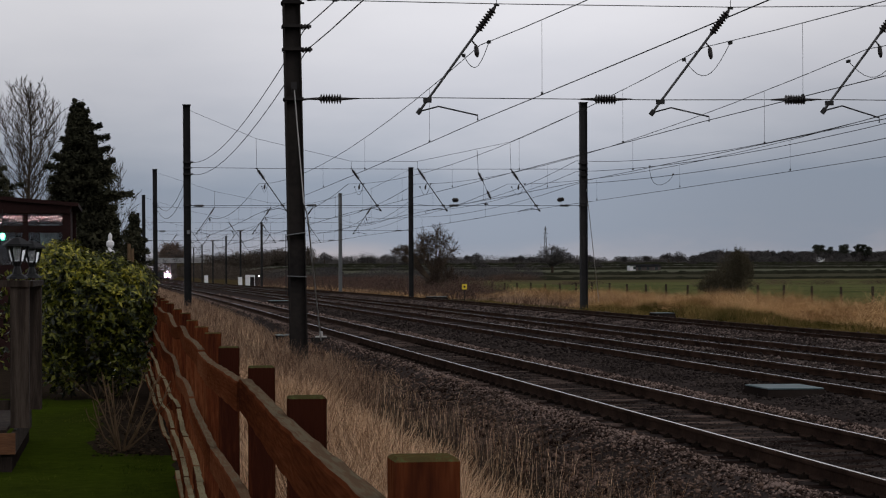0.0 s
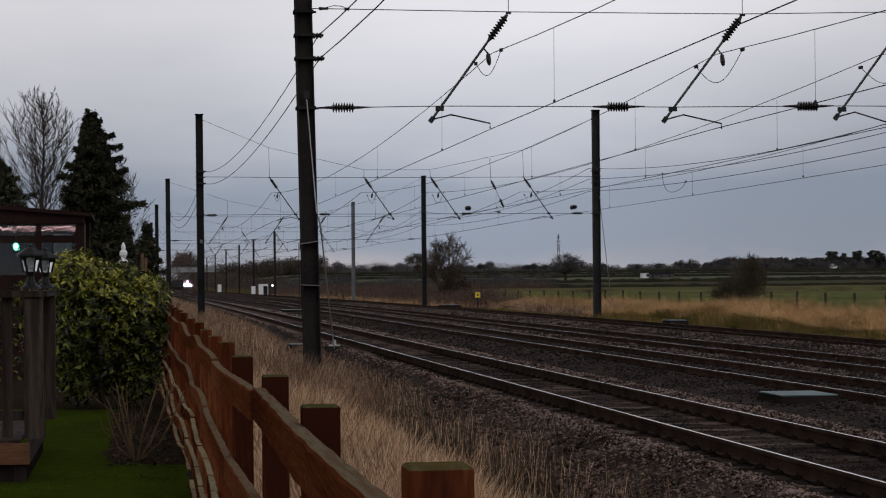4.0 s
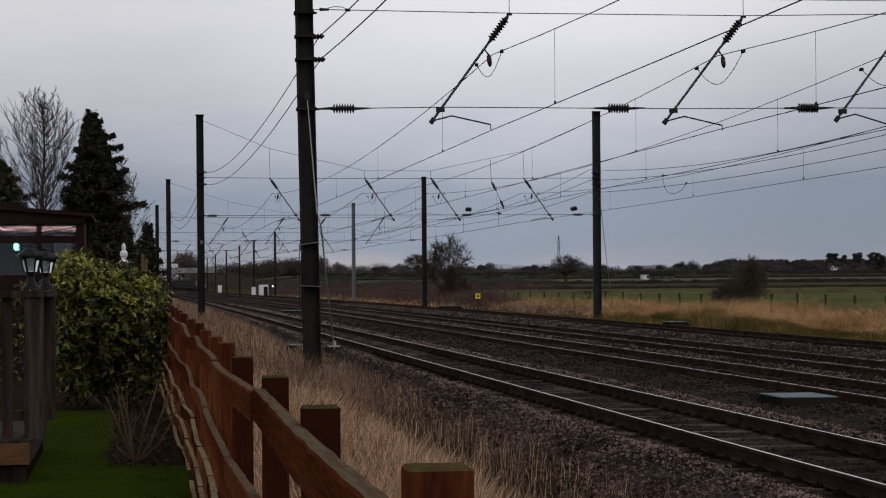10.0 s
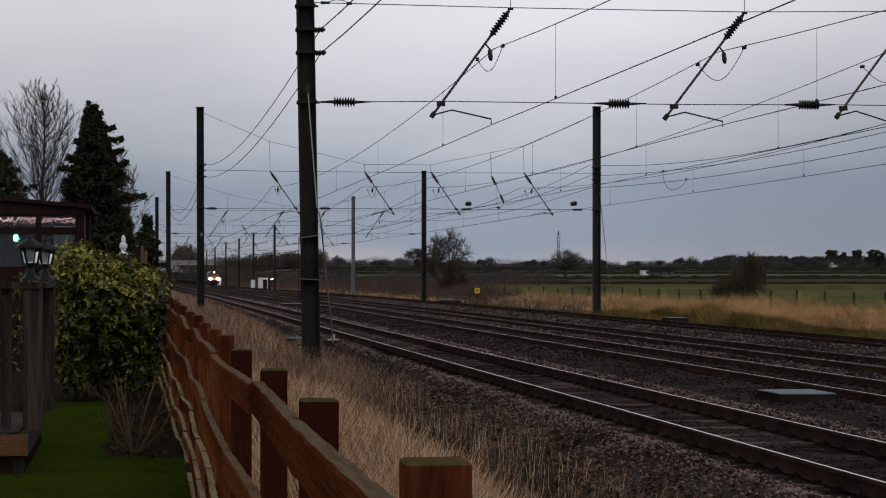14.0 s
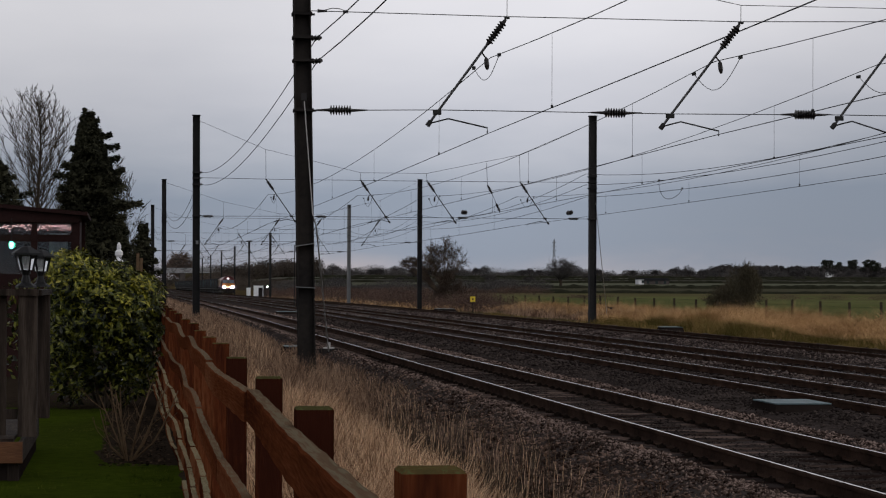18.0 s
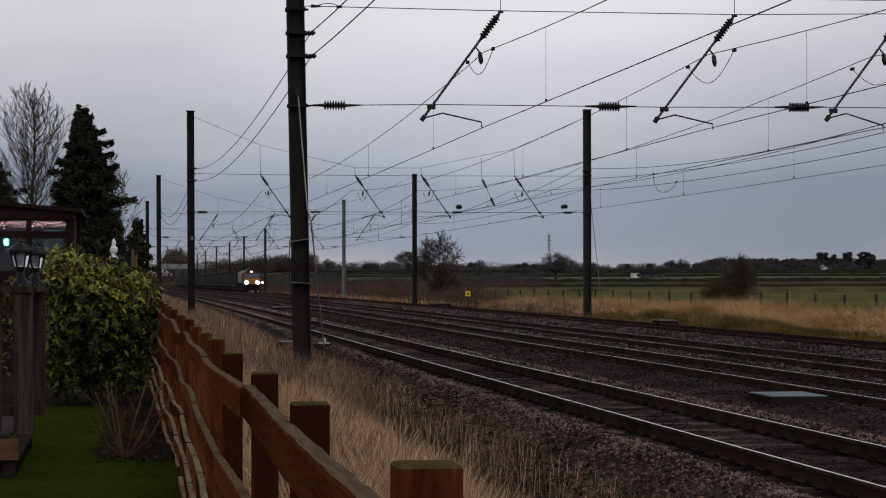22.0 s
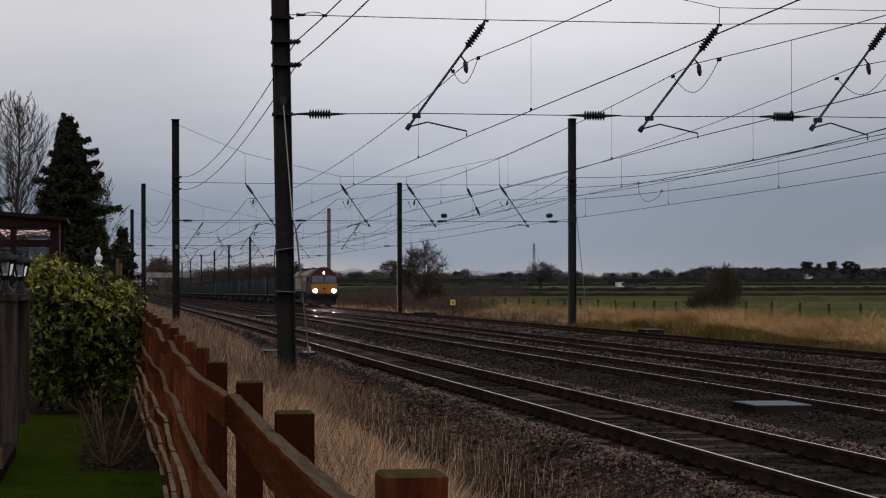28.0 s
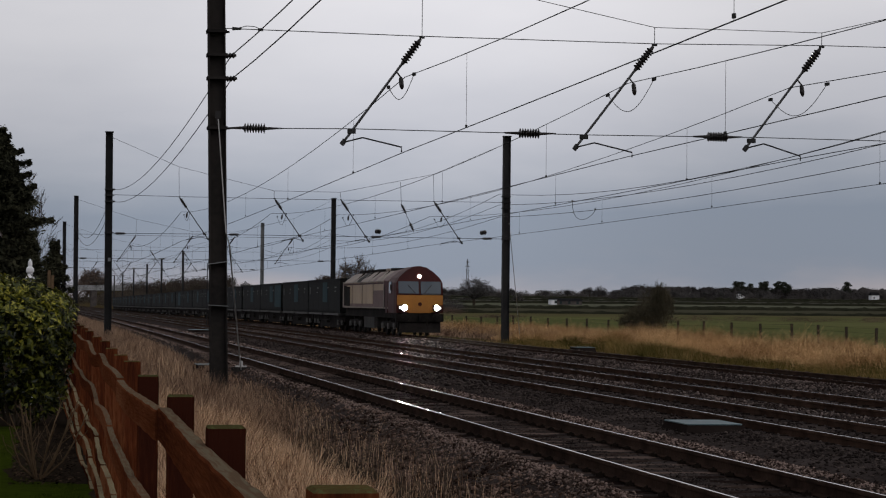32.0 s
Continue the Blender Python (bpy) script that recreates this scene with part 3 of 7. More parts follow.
def h_section(g, x, y, z0, z1, w=0.31, lean=0.0):
    """A steel H column; lean: metres that its top stands to the left."""
    t, h = 0.022, w / 2
    ring = [(-h, -h), (-h + t, -h), (-h + t, -t / 2), (h - t, -t / 2), (h - t, -h), (h, -h), (h, h), (h - t, h), (h - t, t / 2), (-h + t, t / 2), (-h + t, h), (-h, h)]
    n = len(ring)
    g.add([(x + a, y + b, z0) for a, b in ring] + [(x + a - lean, y + b, z1) for a, b in ring],
          [tuple(range(n))[::-1], tuple(range(n, 2 * n))] + [(i, (i + 1) % n, n + (i + 1) % n, n + i) for i in range(n)])
    return g


def insulator(g, p, q, sheds=8, r=0.085, core=0.035):
    """A ribbed insulator from p to q with end fittings."""
    p, q = Vector(p), Vector(q)
    d = q - p
    out = [(0, core * 0.6), (d.length * 0.10, core)]
    for i in range(sheds):
        a = d.length * (0.12 + 0.76 * i / sheds)
        b = d.length * 0.76 / sheds
        out += [(a, core), (a + b * 0.45, r), (a + b * 0.60, r), (a + b * 0.95, core)]
    out += [(d.length * 0.9, core), (d.length, core * 0.6)]
    return g.lathe(p, d, out, 8)


def make_mast(y, x, top, side, first):
    pale = y == 238 and side > 0
    base_z = (-0.75 if side < 0 else -0.6) + float(line_fall(y))
    lean = 0.21 if first and side < 0 else 0.05 * (side < 0)
    label = "pale galvanised steel overhead line mast" if pale else "dark weathered steel H-section overhead line mast"
    m = thing("catenary_mast", label, "mast", (x, y, base_z), group="overhead line masts")
    steel = MAST_PALE if pale else MAST if first else MAST_FAR
    w = 0.33 if first else 0.36
    part("column", h_section(Geo(), 0, 0, 0, top - base_z, w, lean), steel, m)
    part("cap_plate", Geo().box(-lean, 0, top - base_z + 0.02, w + 0.06, w + 0.06, 0.04), steel, m)
    part("foundation", Geo().box(0, 0, 0.02, 0.75, 0.75, 0.35, bevel=0.05), SLEEPER, m, "concrete foundation block")
    if y <= 240:
        for i, z in enumerate((Z_UP, Z_LOW, 6.05 if first else 6.65, 6.5 if first else 7.25)):
            zz = z - base_z
            lx = -lean * zz / (top - base_z)
            g = Geo().box(lx, 0, zz, w + 0.05, w + 0.05, 0.06).rod((lx + w / 2 * -side, 0, zz), (lx - side * (w / 2 + 0.09), 0, zz), 0.022)
            part("bracket", g, steel, m, "bolted bracket band")
    if y == 114 and side < 0:
        part("label_plate", Geo().box(0.02, -w / 2 - 0.012, 3.74 - base_z, 0.13, 0.012, 0.18), MAST_PALE, m, "small pale label plate")
    if first and side < 0:
        for zz in (2.38, 3.21):
            lx = -lean * zz / (top - base_z)
            part("strap", Geo().box(lx, 0, zz, w + 0.03, w + 0.03, 0.016, Matrix.Rotation(radians(-9 if zz > 3 else 3), 3, "Y")), MAST_PALE, m, "pale cable strap")
    return m


def feeder(f, a, b, sag, r=0.010, n=14):
    """One hanging length of cable, from mast to mast."""
    a, b = Vector(a), Vector(b)
    part("cable", Geo().line([a.lerp(b, i / n) - Vector((0, 0, sag * 4 * (i / n) * (1 - i / n))) for i in range(n + 1)], r, 5), WIRE, f)


# where the arms of the second headspan stand off their tracks
ARM_SHIFT = {114: (0.10, 0.36, 0.36, 0.38)}
# the first headspan: x of each arm's top and foot, height of its top and foot
FIRST_ARMS = ((7.345, 5.80, 6.975, 4.86), (12.095, 10.485, 6.97, 4.865), (15.62, 14.02, 7.04, 4.925), (20.55, 18.90, 7.06, 4.95))


def make_headspan(i, y, xl, xr, hl, hr):
    """Cross wires between two masts, with a registration arm for every track."""
    fine = y < 250
    r = 0.009 if y < 100 else 0.012
    hs = thing("headspan", "headspan of cross wires with insulators and registration arms", "overhead wires", (0, y, 0), group="headspans")
    flip = 1 if i % 2 else -1
    arms = [x + 0.12 * flip * (-1 if k % 2 else 1) for k, x in enumerate(TRACKS)]
    tops = (8.25, 7.32, 7.32, 8.5)
    tx = [a + 0.40 * flip for a in TRACKS]
    if y == 114:
        tx, tops = [6.73, 11.53, 14.91, 19.70], (8.45, 7.33, 7.325, 8.33)
    if y == 44:
        tx = [a[0] for a in FIRST_ARMS]
        upper = [(xl, 0, 7.03)] + [(a[0], 0, a[2] + 0.02) for a in FIRST_ARMS] + [(xr, 0, 7.05)]
        lower = [(xl, 0, 5.085), (6.0, 0, 5.13), (10.7, 0, 5.12), (14.2, 0, 5.15), (xr, 0, 5.12)]
    else:
        upper = [(xl, 0, Z_UP + 0.03), (TRACKS[0], 0, Z_UP - 0.01), (TRACKS[2], 0, Z_UP - 0.03), (xr, 0, Z_UP)]
        lower = [(xl, 0, Z_LOW - 0.02), (8, 0, Z_LOW + 0.01), (TRACKS[2], 0, Z_LOW), (xr, 0, Z_LOW)]
    pts = [(xl + 0.1, 0, hl - 0.25)] + [(x, 0, z) for x, z in zip(tx, tops)] + [(xr - 0.1, 0, hr - (0.38 if y == 114 else 0.15))]
    part("top_span_wire", Geo().line(pts, r * 0.8), WIRE, hs)
    part("upper_cross_wire", Geo().line(upper, r), WIRE, hs)
    part("lower_cross_wire", Geo().line(lower, r), WIRE, hs)
    if y == 44:
        grip = Geo().rod((xl + 0.16, 0, 7.03), (xl + 0.34, 0, 7.03), 0.035, 0.02).rod((xl + 0.66, 0, 7.025), (xl + 0.76, 0, 7.025), 0.03)
        part("span_clamp", grip.line([(xl + 0.3, 0, 7.05), (xl + 0.45, 0, 7.09), (xl + 0.6, 0, 7.08), (xl + 0.72, 0, 7.03)], 0.008), WIRE, hs, "wire grip with a short tail")
    low_at = lambda x: float(np.interp(x, [p[0] for p in lower], [p[2] for p in lower]))
    cuts = (xl + 0.62 if y == 44 else xl + 0.55, TRACKS[1] - 2.05, TRACKS[2] - 1.55 if flip > 0 else TRACKS[2] + 1.8, xr - 1.0)
    for c in cuts:
        g = insulator(Geo(), (c - 0.28, 0, low_at(c)), (c + 0.28, 0, low_at(c)), 8, 0.10 if y == 44 else 0.075)
        if y == 44:
            g.rod((c - 0.50, 0, low_at(c - 0.5)), (c - 0.26, 0, low_at(c)), 0.016, 0.03).rod((c + 0.26, 0, low_at(c)), (c + 0.55, 0, low_at(c) + 0.01), 0.03, 0.01)
        part("cross_wire_insulator", g, INSUL, hs, "ribbed brown insulator")
    for k, x0 in enumerate(TRACKS):
        x = x0 + ARM_SHIFT.get(y, (0, 0, 0, 0))[k]
        top = Vector((x + 0.39 * flip, 0, Z_UP - 0.02))
        foot = Vector((x - 1.08 * flip, 0, Z_LOW - 0.24))
        if y == 44:
            top, foot = Vector((FIRST_ARMS[k][0], 0, FIRST_ARMS[k][2])), Vector((FIRST_ARMS[k][1], 0, FIRST_ARMS[k][3]))
            x = foot.x + 1.14
        way = (foot - top).normalized()
        arm = part("registration_arm", Geo().rod(top + way * 0.66, foot - way * 0.0, 0.026 if fine else 0.034, n=7), TUBE, hs, "sloping steel tube arm")
        part("arm_insulator", insulator(Geo(), top + way * 0.04, top + way * 0.70, 8, 0.085, 0.04), INSUL, arm, "ribbed brown insulator")
        part("hanger", Geo().rod(top, (tx[k], 0, tops[k]), r * 0.8, n=5).box(top.x, 0, top.z, 0.10, 0.06, 0.05), WIRE, hs)
        knee = foot + Vector((0.38 * flip, 0, 0.10))
        end = Vector((x + 0.02 * flip, 0, Z_CONTACT + 0.09))
        steady = Geo().rod(foot - way * 0.06, foot + way * 0.06, 0.05).line([foot, knee, end, end - Vector((0, 0, 0.10))], 0.016 if fine else 0.02)
        part("steady_arm", steady, WIRE, arm, "thin bent steady arm")
        if fine:
            mid = top + way * 0.86
            part("catenary_clamp", Geo().rod(mid, mid + Vector((0.09 * flip, 0, -0.11)), 0.016).lathe(mid + Vector((0.09 * flip, 0, -0.10)), (0.03 * flip, 0, -0.25), [(0, 0.02), (0.04, 0.045), (0.16, 0.05), (0.22, 0.035), (0.25, 0.015)], 8), INSUL, arm, "hanging dark clamp")
            part("clamp", Geo().box(*(top + way * (top.z - Z_LOW) / -way.z), 0.16, 0.08, 0.09), WIRE, arm)
            near = 0.75 if k == 0 else 1.0
            a, b = Vector((x + 0.08, -1.4 * near, Z_CAT - 0.05)), Vector((x - 0.06, 1.7 * near, Z_CAT - 0.09))
            loop = [a.lerp(b, j / 10) - Vector((0, 0, 0.48 * near * math.sin(math.pi * j / 10))) for j in range(11)]
            loop = Geo().line(loop, r * 0.8).box(*a, 0.05, 0.16, 0.06).box(*b, 0.05, 0.16, 0.06)
            part("jumper_loop", loop, WIRE, arm, "slack jumper cable")
    if y == 114:
        for a, b in (((16.7, 0, 5.36), (17.02, 0, 5.36)), ((22.15, 0, 5.36), (22.5, 0, 5.42))):
            part("section_insulator", insulator(Geo(), a, b, 4, 0.13, 0.09), INSUL, hs, "dark bulky section insulator")
        part("tie_insulator", insulator(Geo(), (18.05, 0, 6.78), (18.3, 0, 6.3), 6, 0.08), INSUL, hs, "ribbed brown insulator")
        part("tie_wire", Geo().line([(18.0, 0, 7.9), (18.05, 0, 6.78)], r).line([(18.3, 0, 6.3), (18.7, 0, 5.35)], r), WIRE, hs)
        part("tie_insulator", insulator(Geo(), (18.5, 0, 5.85), (18.7, 0, 5.4), 5, 0.08), INSUL, hs, "ribbed brown insulator")
    return hs


for i, (y, xl, xr, hl, hr) in enumerate(SPANS):
    if y > 0:
        make_mast(y, xl, hl, -1, y == 44)
        make_mast(y, xr, hr, 1, y == 44)
        make_headspan(i, y, xl, xr, hl, hr)

for k, x in enumerate(TRACKS):
    line = thing("overhead_line", "contact wire hung by droppers from a sagging catenary wire", "overhead wires", (x - 0.11, 0, 0), group="overhead lines")
    for i in range(len(SPANS) - 1):
        ya, yb = SPANS[i][0], SPANS[i + 1][0]
        fa, fb = (0.02 if i % 2 else -0.02), (-0.02 if i % 2 else 0.02)
        r = 0.0085 if yb < 120 else 0.012
        n = 14
        pc, pm = [], []
        for j in range(n + 1):
            u = j / n
            yy, xx = ya + (yb - ya) * u, (fa + (fb - fa) * u) * 4
            pc.append(Vector((xx, yy, Z_CONTACT - 0.06 * 4 * u * (1 - u))))
            pm.append(Vector((xx, yy, Z_CAT - 0.71 * 4 * u * (1 - u))))
        part("contact_wire", Geo().line(pc, r), WIRE, line)
        part("catenary_wire", Geo().line(pm, r), WIRE, line)
        if yb < 320:
            for u in (0.105, 0.30, 0.49, 0.69, 0.905):
                yy, xx = ya + (yb - ya) * u, (fa + (fb - fa) * u) * 4
                p = Vector((xx, yy, Z_CAT - 0.71 * 4 * u * (1 - u)))
                part("dropper", Geo().rod(p, (xx, yy, Z_CONTACT - 0.24 * u * (1 - u)), 0.004 if yb < 120 else 0.006, n=4).box(xx, yy, Z_CONTACT, 0.03, 0.06, 0.05), WIRE, line)

# feeder cables along the masts
feed = [((3.58, 6.50), (3.48, 7.25), (2.9, 7.2)), ((3.60, 6.05), (3.48, 6.65), (2.9, 6.7))]
for k, (a, b, c) in enumerate(feed):
    f = thing("feeder_cable", "dark feeder cable strung from mast to mast", "cable", (0, 0, 0), group="feeder cables")
    feeder(f, (3.6, -26, 7.0), (a[0], 44, a[1]), 0.8, 0.011)
    feeder(f, (a[0], 44, a[1]), (b[0], 114, b[1]), 0.75, 0.011)
    feeder(f, (b[0], 114, b[1]), (c[0], 183, c[1]), 1.3, 0.014)
    feeder(f, (c[0], 183, c[1]), (2.6, 238, c[1]), 1.0, 0.014)
    for (x, z), y in ((a, 44), (b, 114)):
        part("post_insulator", insulator(Geo(), (x - 0.14, y, z - 0.01), (x + 0.10, y, z + 0.01), 3, 0.06), INSUL, f, "small ribbed insulator")
for z, sag in ((7.385, 1.05), (6.83, 0.72), (6.2, 0.52)):
    f = thing("feeder_cable", "dark feeder cable along the field side masts", "cable", (0, 0, 0), group="feeder cables")
    feeder(f, (23.2, -26, z), (23.2, 44, z), sag, 0.011)
    feeder(f, (23.2, 44, z), (23.15, 114, z), sag, 0.012)
    feeder(f, (23.15, 114, z), (23.15, 183, z), sag, 0.012)
    feeder(f, (23.15, 183, z), (22.7, 238, z), sag, 0.012)
jumper = thing("jumper_cable", "slack U-shaped jumper between two feeder cables", "cable", (23.17, 95.6, 5.44))
part("loop", Geo().line([(0, 2.2, 0.89), (0, 2.15, 0.62), (0, 1.9, 0.36), (0, 1.4, 0.14), (0, 0.7, 0.02), (0, 0.0, 0.0), (0, -0.7, 0.04), (0, -1.4, 0.13), (0, -1.85, 0.24), (0, -2.05, 0.35)], 0.011), WIRE, jumper)
for y, z in ((2.2, 0.90), (-2.05, 0.36)):
    part("clamp", Geo().box(0, y, z, 0.05, 0.16, 0.07), INSUL, jumper, "dark cable clamp")

signal = thing("signal_post", "slim dark lineside signal post between the tracks", "signal", (13.2, 180.0, -0.25))
part("post", Geo().rod((0, 0, 0), (0, 0, 5.4), 0.09, 0.08, n=8), MAST, signal)
part("head", Geo().box(0, -0.12, 4.9, 0.34, 0.2, 0.8, bevel=0.05), MAST, signal, "black signal head")
part("ladder", Geo().rod((-0.2, 0.2, 0), (-0.2, 0.2, 5.0), 0.025, n=5).rod((-0.2, 0.5, 0), (-0.2, 0.5, 5.0), 0.025, n=5), MAST_FAR, signal, "grey steel ladder")
STAY_WIRE = surface("stay_wire_zinc", [(0.34, 0.33, 0.32), (0.46, 0.45, 0.44)], 0.6, 0.1, 2, 20)
stay = thing("mast_stay", "pale steel stay wire with a ground anchor", "stay wire", (0, 0, 0), group="mast stays")
part("wire", Geo().rod((3.33, 43.80, 5.24), (3.505, 43.80, 3.05), 0.012, n=6).rod((3.505, 43.80, 3.05), (3.63, 44.25, 2.75), 0.012, n=6).rod((3.62, 44.25, 2.75), (5.36, 61.3, -0.15), 0.016, n=6), STAY_WIRE, stay)
part("clamp", Geo().box(3.325, 43.82, 5.33, 0.11, 0.03, 0.14).box(3.325, 43.815, 5.20, 0.05, 0.04, 0.10), MAST_FAR, stay, "grey bolted stay plate")
part("anchor", Geo().box(5.36, 61.3, -0.12, 0.50, 0.30, 0.12, bevel=0.03), MAST, stay, "dark anchor block")
part("anchor_plate", Geo().box(5.36, 61.3, -0.04, 0.30, 0.16, 0.035).box(5.36, 61.3, 0.04, 0.09, 0.10, 0.14, bevel=0.02), STAY_WIRE, stay, "pale anchor plate with a shackle")
stay = thing("mast_stay", "thin steel stay wire running down into the grass", "stay wire", (0, 0, 0), group="mast stays")
part("wire", Geo().rod((23.62, 113.7, 5.9), (28.6, 134.0, -0.5), 0.018, n=6), STAY_WIRE, stay)


# ---- garden fence, trackside grass, deck, bush ----
rnd = random.Random(11)
fence = thing("garden_fence", "red-brown stained post and rail fence with lichen on warped rails", "fence", (0, 0, 0))
BAY = 2.25
POSTS = [0.65 + BAY * i for i in range(16)]
# the run of the fence is not straight, and its tops are uneven: x of the posts' left faces, height of post tops and of the top rail
RUN_Y = (0.65, 2.9, 5.15, 7.4, 9.65, 11.9, 14.15, 16.4, 18.65, 20.9, 23.15, 36.0)
RUN_X = (0.335, 0.349, 0.378, 0.414, 0.410, 0.430, 0.451, 0.463, 0.480, 0.467, 0.445, 0.40)
POST_Z = (1.48, 1.469, 1.426, 1.403, 1.394, 1.395, 1.374, 1.367, 1.380, 1.377, 1.40, 1.42)
RAIL_TOP_Z = (1.415, 1.407, 1.376, 1.361, 1.326, 1.309, 1.294, 1.289, 1.278, 1.305, 1.319, 1.34)


def along_fence(y, values):
    return float(np.interp(y, RUN_Y, values))


def post_geo(w, h, c=0.005):
    """A square post with eased top edges, worn a little out of true."""
    g = Geo()
    rings = [(w / 2, 0), (w / 2, h - c), (w / 2 - c, h)]
    pts = [(sx * r, sy * r, z) for r, z in rings for sx, sy in ((-1, -1), (1, -1), (1, 1), (-1, 1))]
    f = [(3, 2, 1, 0), (8, 9, 10, 11)]
    for k in (0, 4):
        f += [(k + i, k + (i + 1) % 4, k + 4 + (i + 1) % 4, k + 4 + i) for i in range(4)]
    return g.add(pts, f)


for i, y in enumerate(POSTS):
    w = 0.085
    top = along_fence(y, POST_Z)
    p = part("post", post_geo(w, 1.40), FENCE_WOOD, fence)
    p.matrix_basis = pose(along_fence(y, RUN_X) + w / 2, y + w / 2, top - 1.40, rnd.uniform(-0.1, 0.1), rnd.uniform(-0.1, 0.1), rnd.uniform(-1.5, 1.5))
for k, (drop, h, lay) in enumerate(((0.0, 0.098, 0.0), (0.355, 0.095, 0.0), (0.69, 0.095, 0.004), (0.93, 0.10, 0.012), (1.13, 0.10, 0.018))):
    swell = lambda y: (0.014 * math.sin(y * 1.55 + k * 1.9) + 0.009 * math.sin(y * 0.9 + k)) * min(1.2, (y / 17) ** 2)
    sway = lambda y: (0.014 * math.sin(y * 1.2 + k * 2.3)) * min(1, y / 14)
    joints = POSTS[(k + 1) % 2::2] if k < 2 else [POSTS[0] + BAY * (0.5, 0.34, 0.29)[k - 2] * i for i in range(int(15 / (0.5, 0.34, 0.29)[k - 2]) + 1)]
    for a, b in zip(joints, joints[1:]):
        g, n, pts = Geo(), 28 if k < 2 else 8, []
        gap = 0.003 if k < 2 else 0.007
        step_z, step_x = rnd.uniform(-0.006, 0.006), rnd.uniform(-0.004, 0.004)
        for i in range(n + 1):
            y = a + gap + (b - a - 2 * gap) * i / n
            th = 0.020 + 0.0015 * math.sin(i * 1.7 + k * 9)
            x = along_fence(y, RUN_X) - 0.022 - lay + sway(y) * 0.5 + step_x
            zz = along_fence(y, RAIL_TOP_Z) - drop + swell(y) + step_z + 0.0015 * math.sin(i * 2.3 + a)
            pts += [(x - th, y, zz - h), (x + th, y, zz - h), (x + th, y, zz - 0.004), (x + th * 0.85, y, zz), (x - th * 0.8, y, zz), (x - th, y, zz - 0.006)]
        f = [tuple(range(6))[::-1], tuple(range(6 * n, 6 * n + 6))]
        for i in range(n):
            f += [(6 * i + j, 6 * i + (j + 1) % 6, 6 * i + 6 + (j + 1) % 6, 6 * i + 6 + j) for j in range(6)]
        part("rail_board", g.add(pts, f), FENCE_RAIL if k < 2 else FENCE_LOW, fence)


def blades(xs, ys, zs, heights, widths, lean, segs=3):
    """Grass blades: bent tapering strips, each turned its own way."""
    n = len(xs)
    a = rng.uniform(0, 6.283, n)
    dx, dy = np.cos(a), np.sin(a)
    la = rng.uniform(0, 6.283, n)
    lx, ly = np.cos(la) * lean * heights, np.sin(la) * lean * heights
    v, f = [], []
    for s in range(segs + 1):
        u = s / segs
        w = widths * (1 - u * 0.85) / 2
        cx, cy, cz = xs + lx * u * u, ys + ly * u * u, zs + heights * u * (1 - 0.15 * u)
        v.append(np.stack([cx - dx * w, cy - dy * w, cz], 1))
        v.append(np.stack([cx + dx * w, cy + dy * w, cz], 1))
    v = np.stack(v, 1).reshape(-1, 3)
    base = (np.arange(n) * 2 * (segs + 1))[:, None]
    f = np.concatenate([base + np.array([[2 * s, 2 * s + 1, 2 * s + 3, 2 * s + 2]]) for s in range(segs)])
    return v, f


def grass_patch(name, areas, material, label, height_at, kind_name="grass", segs=2):
    vs, fs, off = [], [], 0
    for x0, x1, y0, y1, count, h, w, lean in areas:
        xs, ys = rng.uniform(x0, x1, count), rng.uniform(y0, y1, count)
        clump = 0.5 + 0.5 * np.sin(xs * 3.1 + np.sin(ys * 1.7) * 2) * np.sin(ys * 2.3 + xs)
        if x0 > 20:
            clump = 0.2 * clump + 0.4 * (0.5 + 0.5 * np.sin(xs * 0.55 + 1.5 * np.sin(ys * 0.09)) * np.sin(ys * 0.21 + xs * 0.3)) + 0.4 * (0.5 + 0.5 * np.sin(xs * 1.7 + 2 * np.sin(ys * 0.31)) * np.sin(ys * 0.53 + xs * 0.9))
        keep = rng.uniform(0, 1, count) < 0.25 + 0.75 * clump
        xs, ys, clump = xs[keep], ys[keep], clump[keep]
        hs = h * rng.uniform(0.45, 1.0, len(xs)) * ((0.65 + 0.5 * clump) if x0 < 20 else (0.10 + 1.65 * clump ** 1.9))
        v, f = blades(xs, ys, height_at(xs, ys) - 0.02, hs, w * rng.uniform(0.6, 1.3, len(xs)), lean * rng.uniform(0.2, 1.2, len(xs)), segs)
        vs.append(v), fs.append(f + off)
        off += len(v)
    return tagged(part(name, big_mesh(name, np.concatenate(vs), np.concatenate(fs), material), None), label, kind_name, kind="stuff")


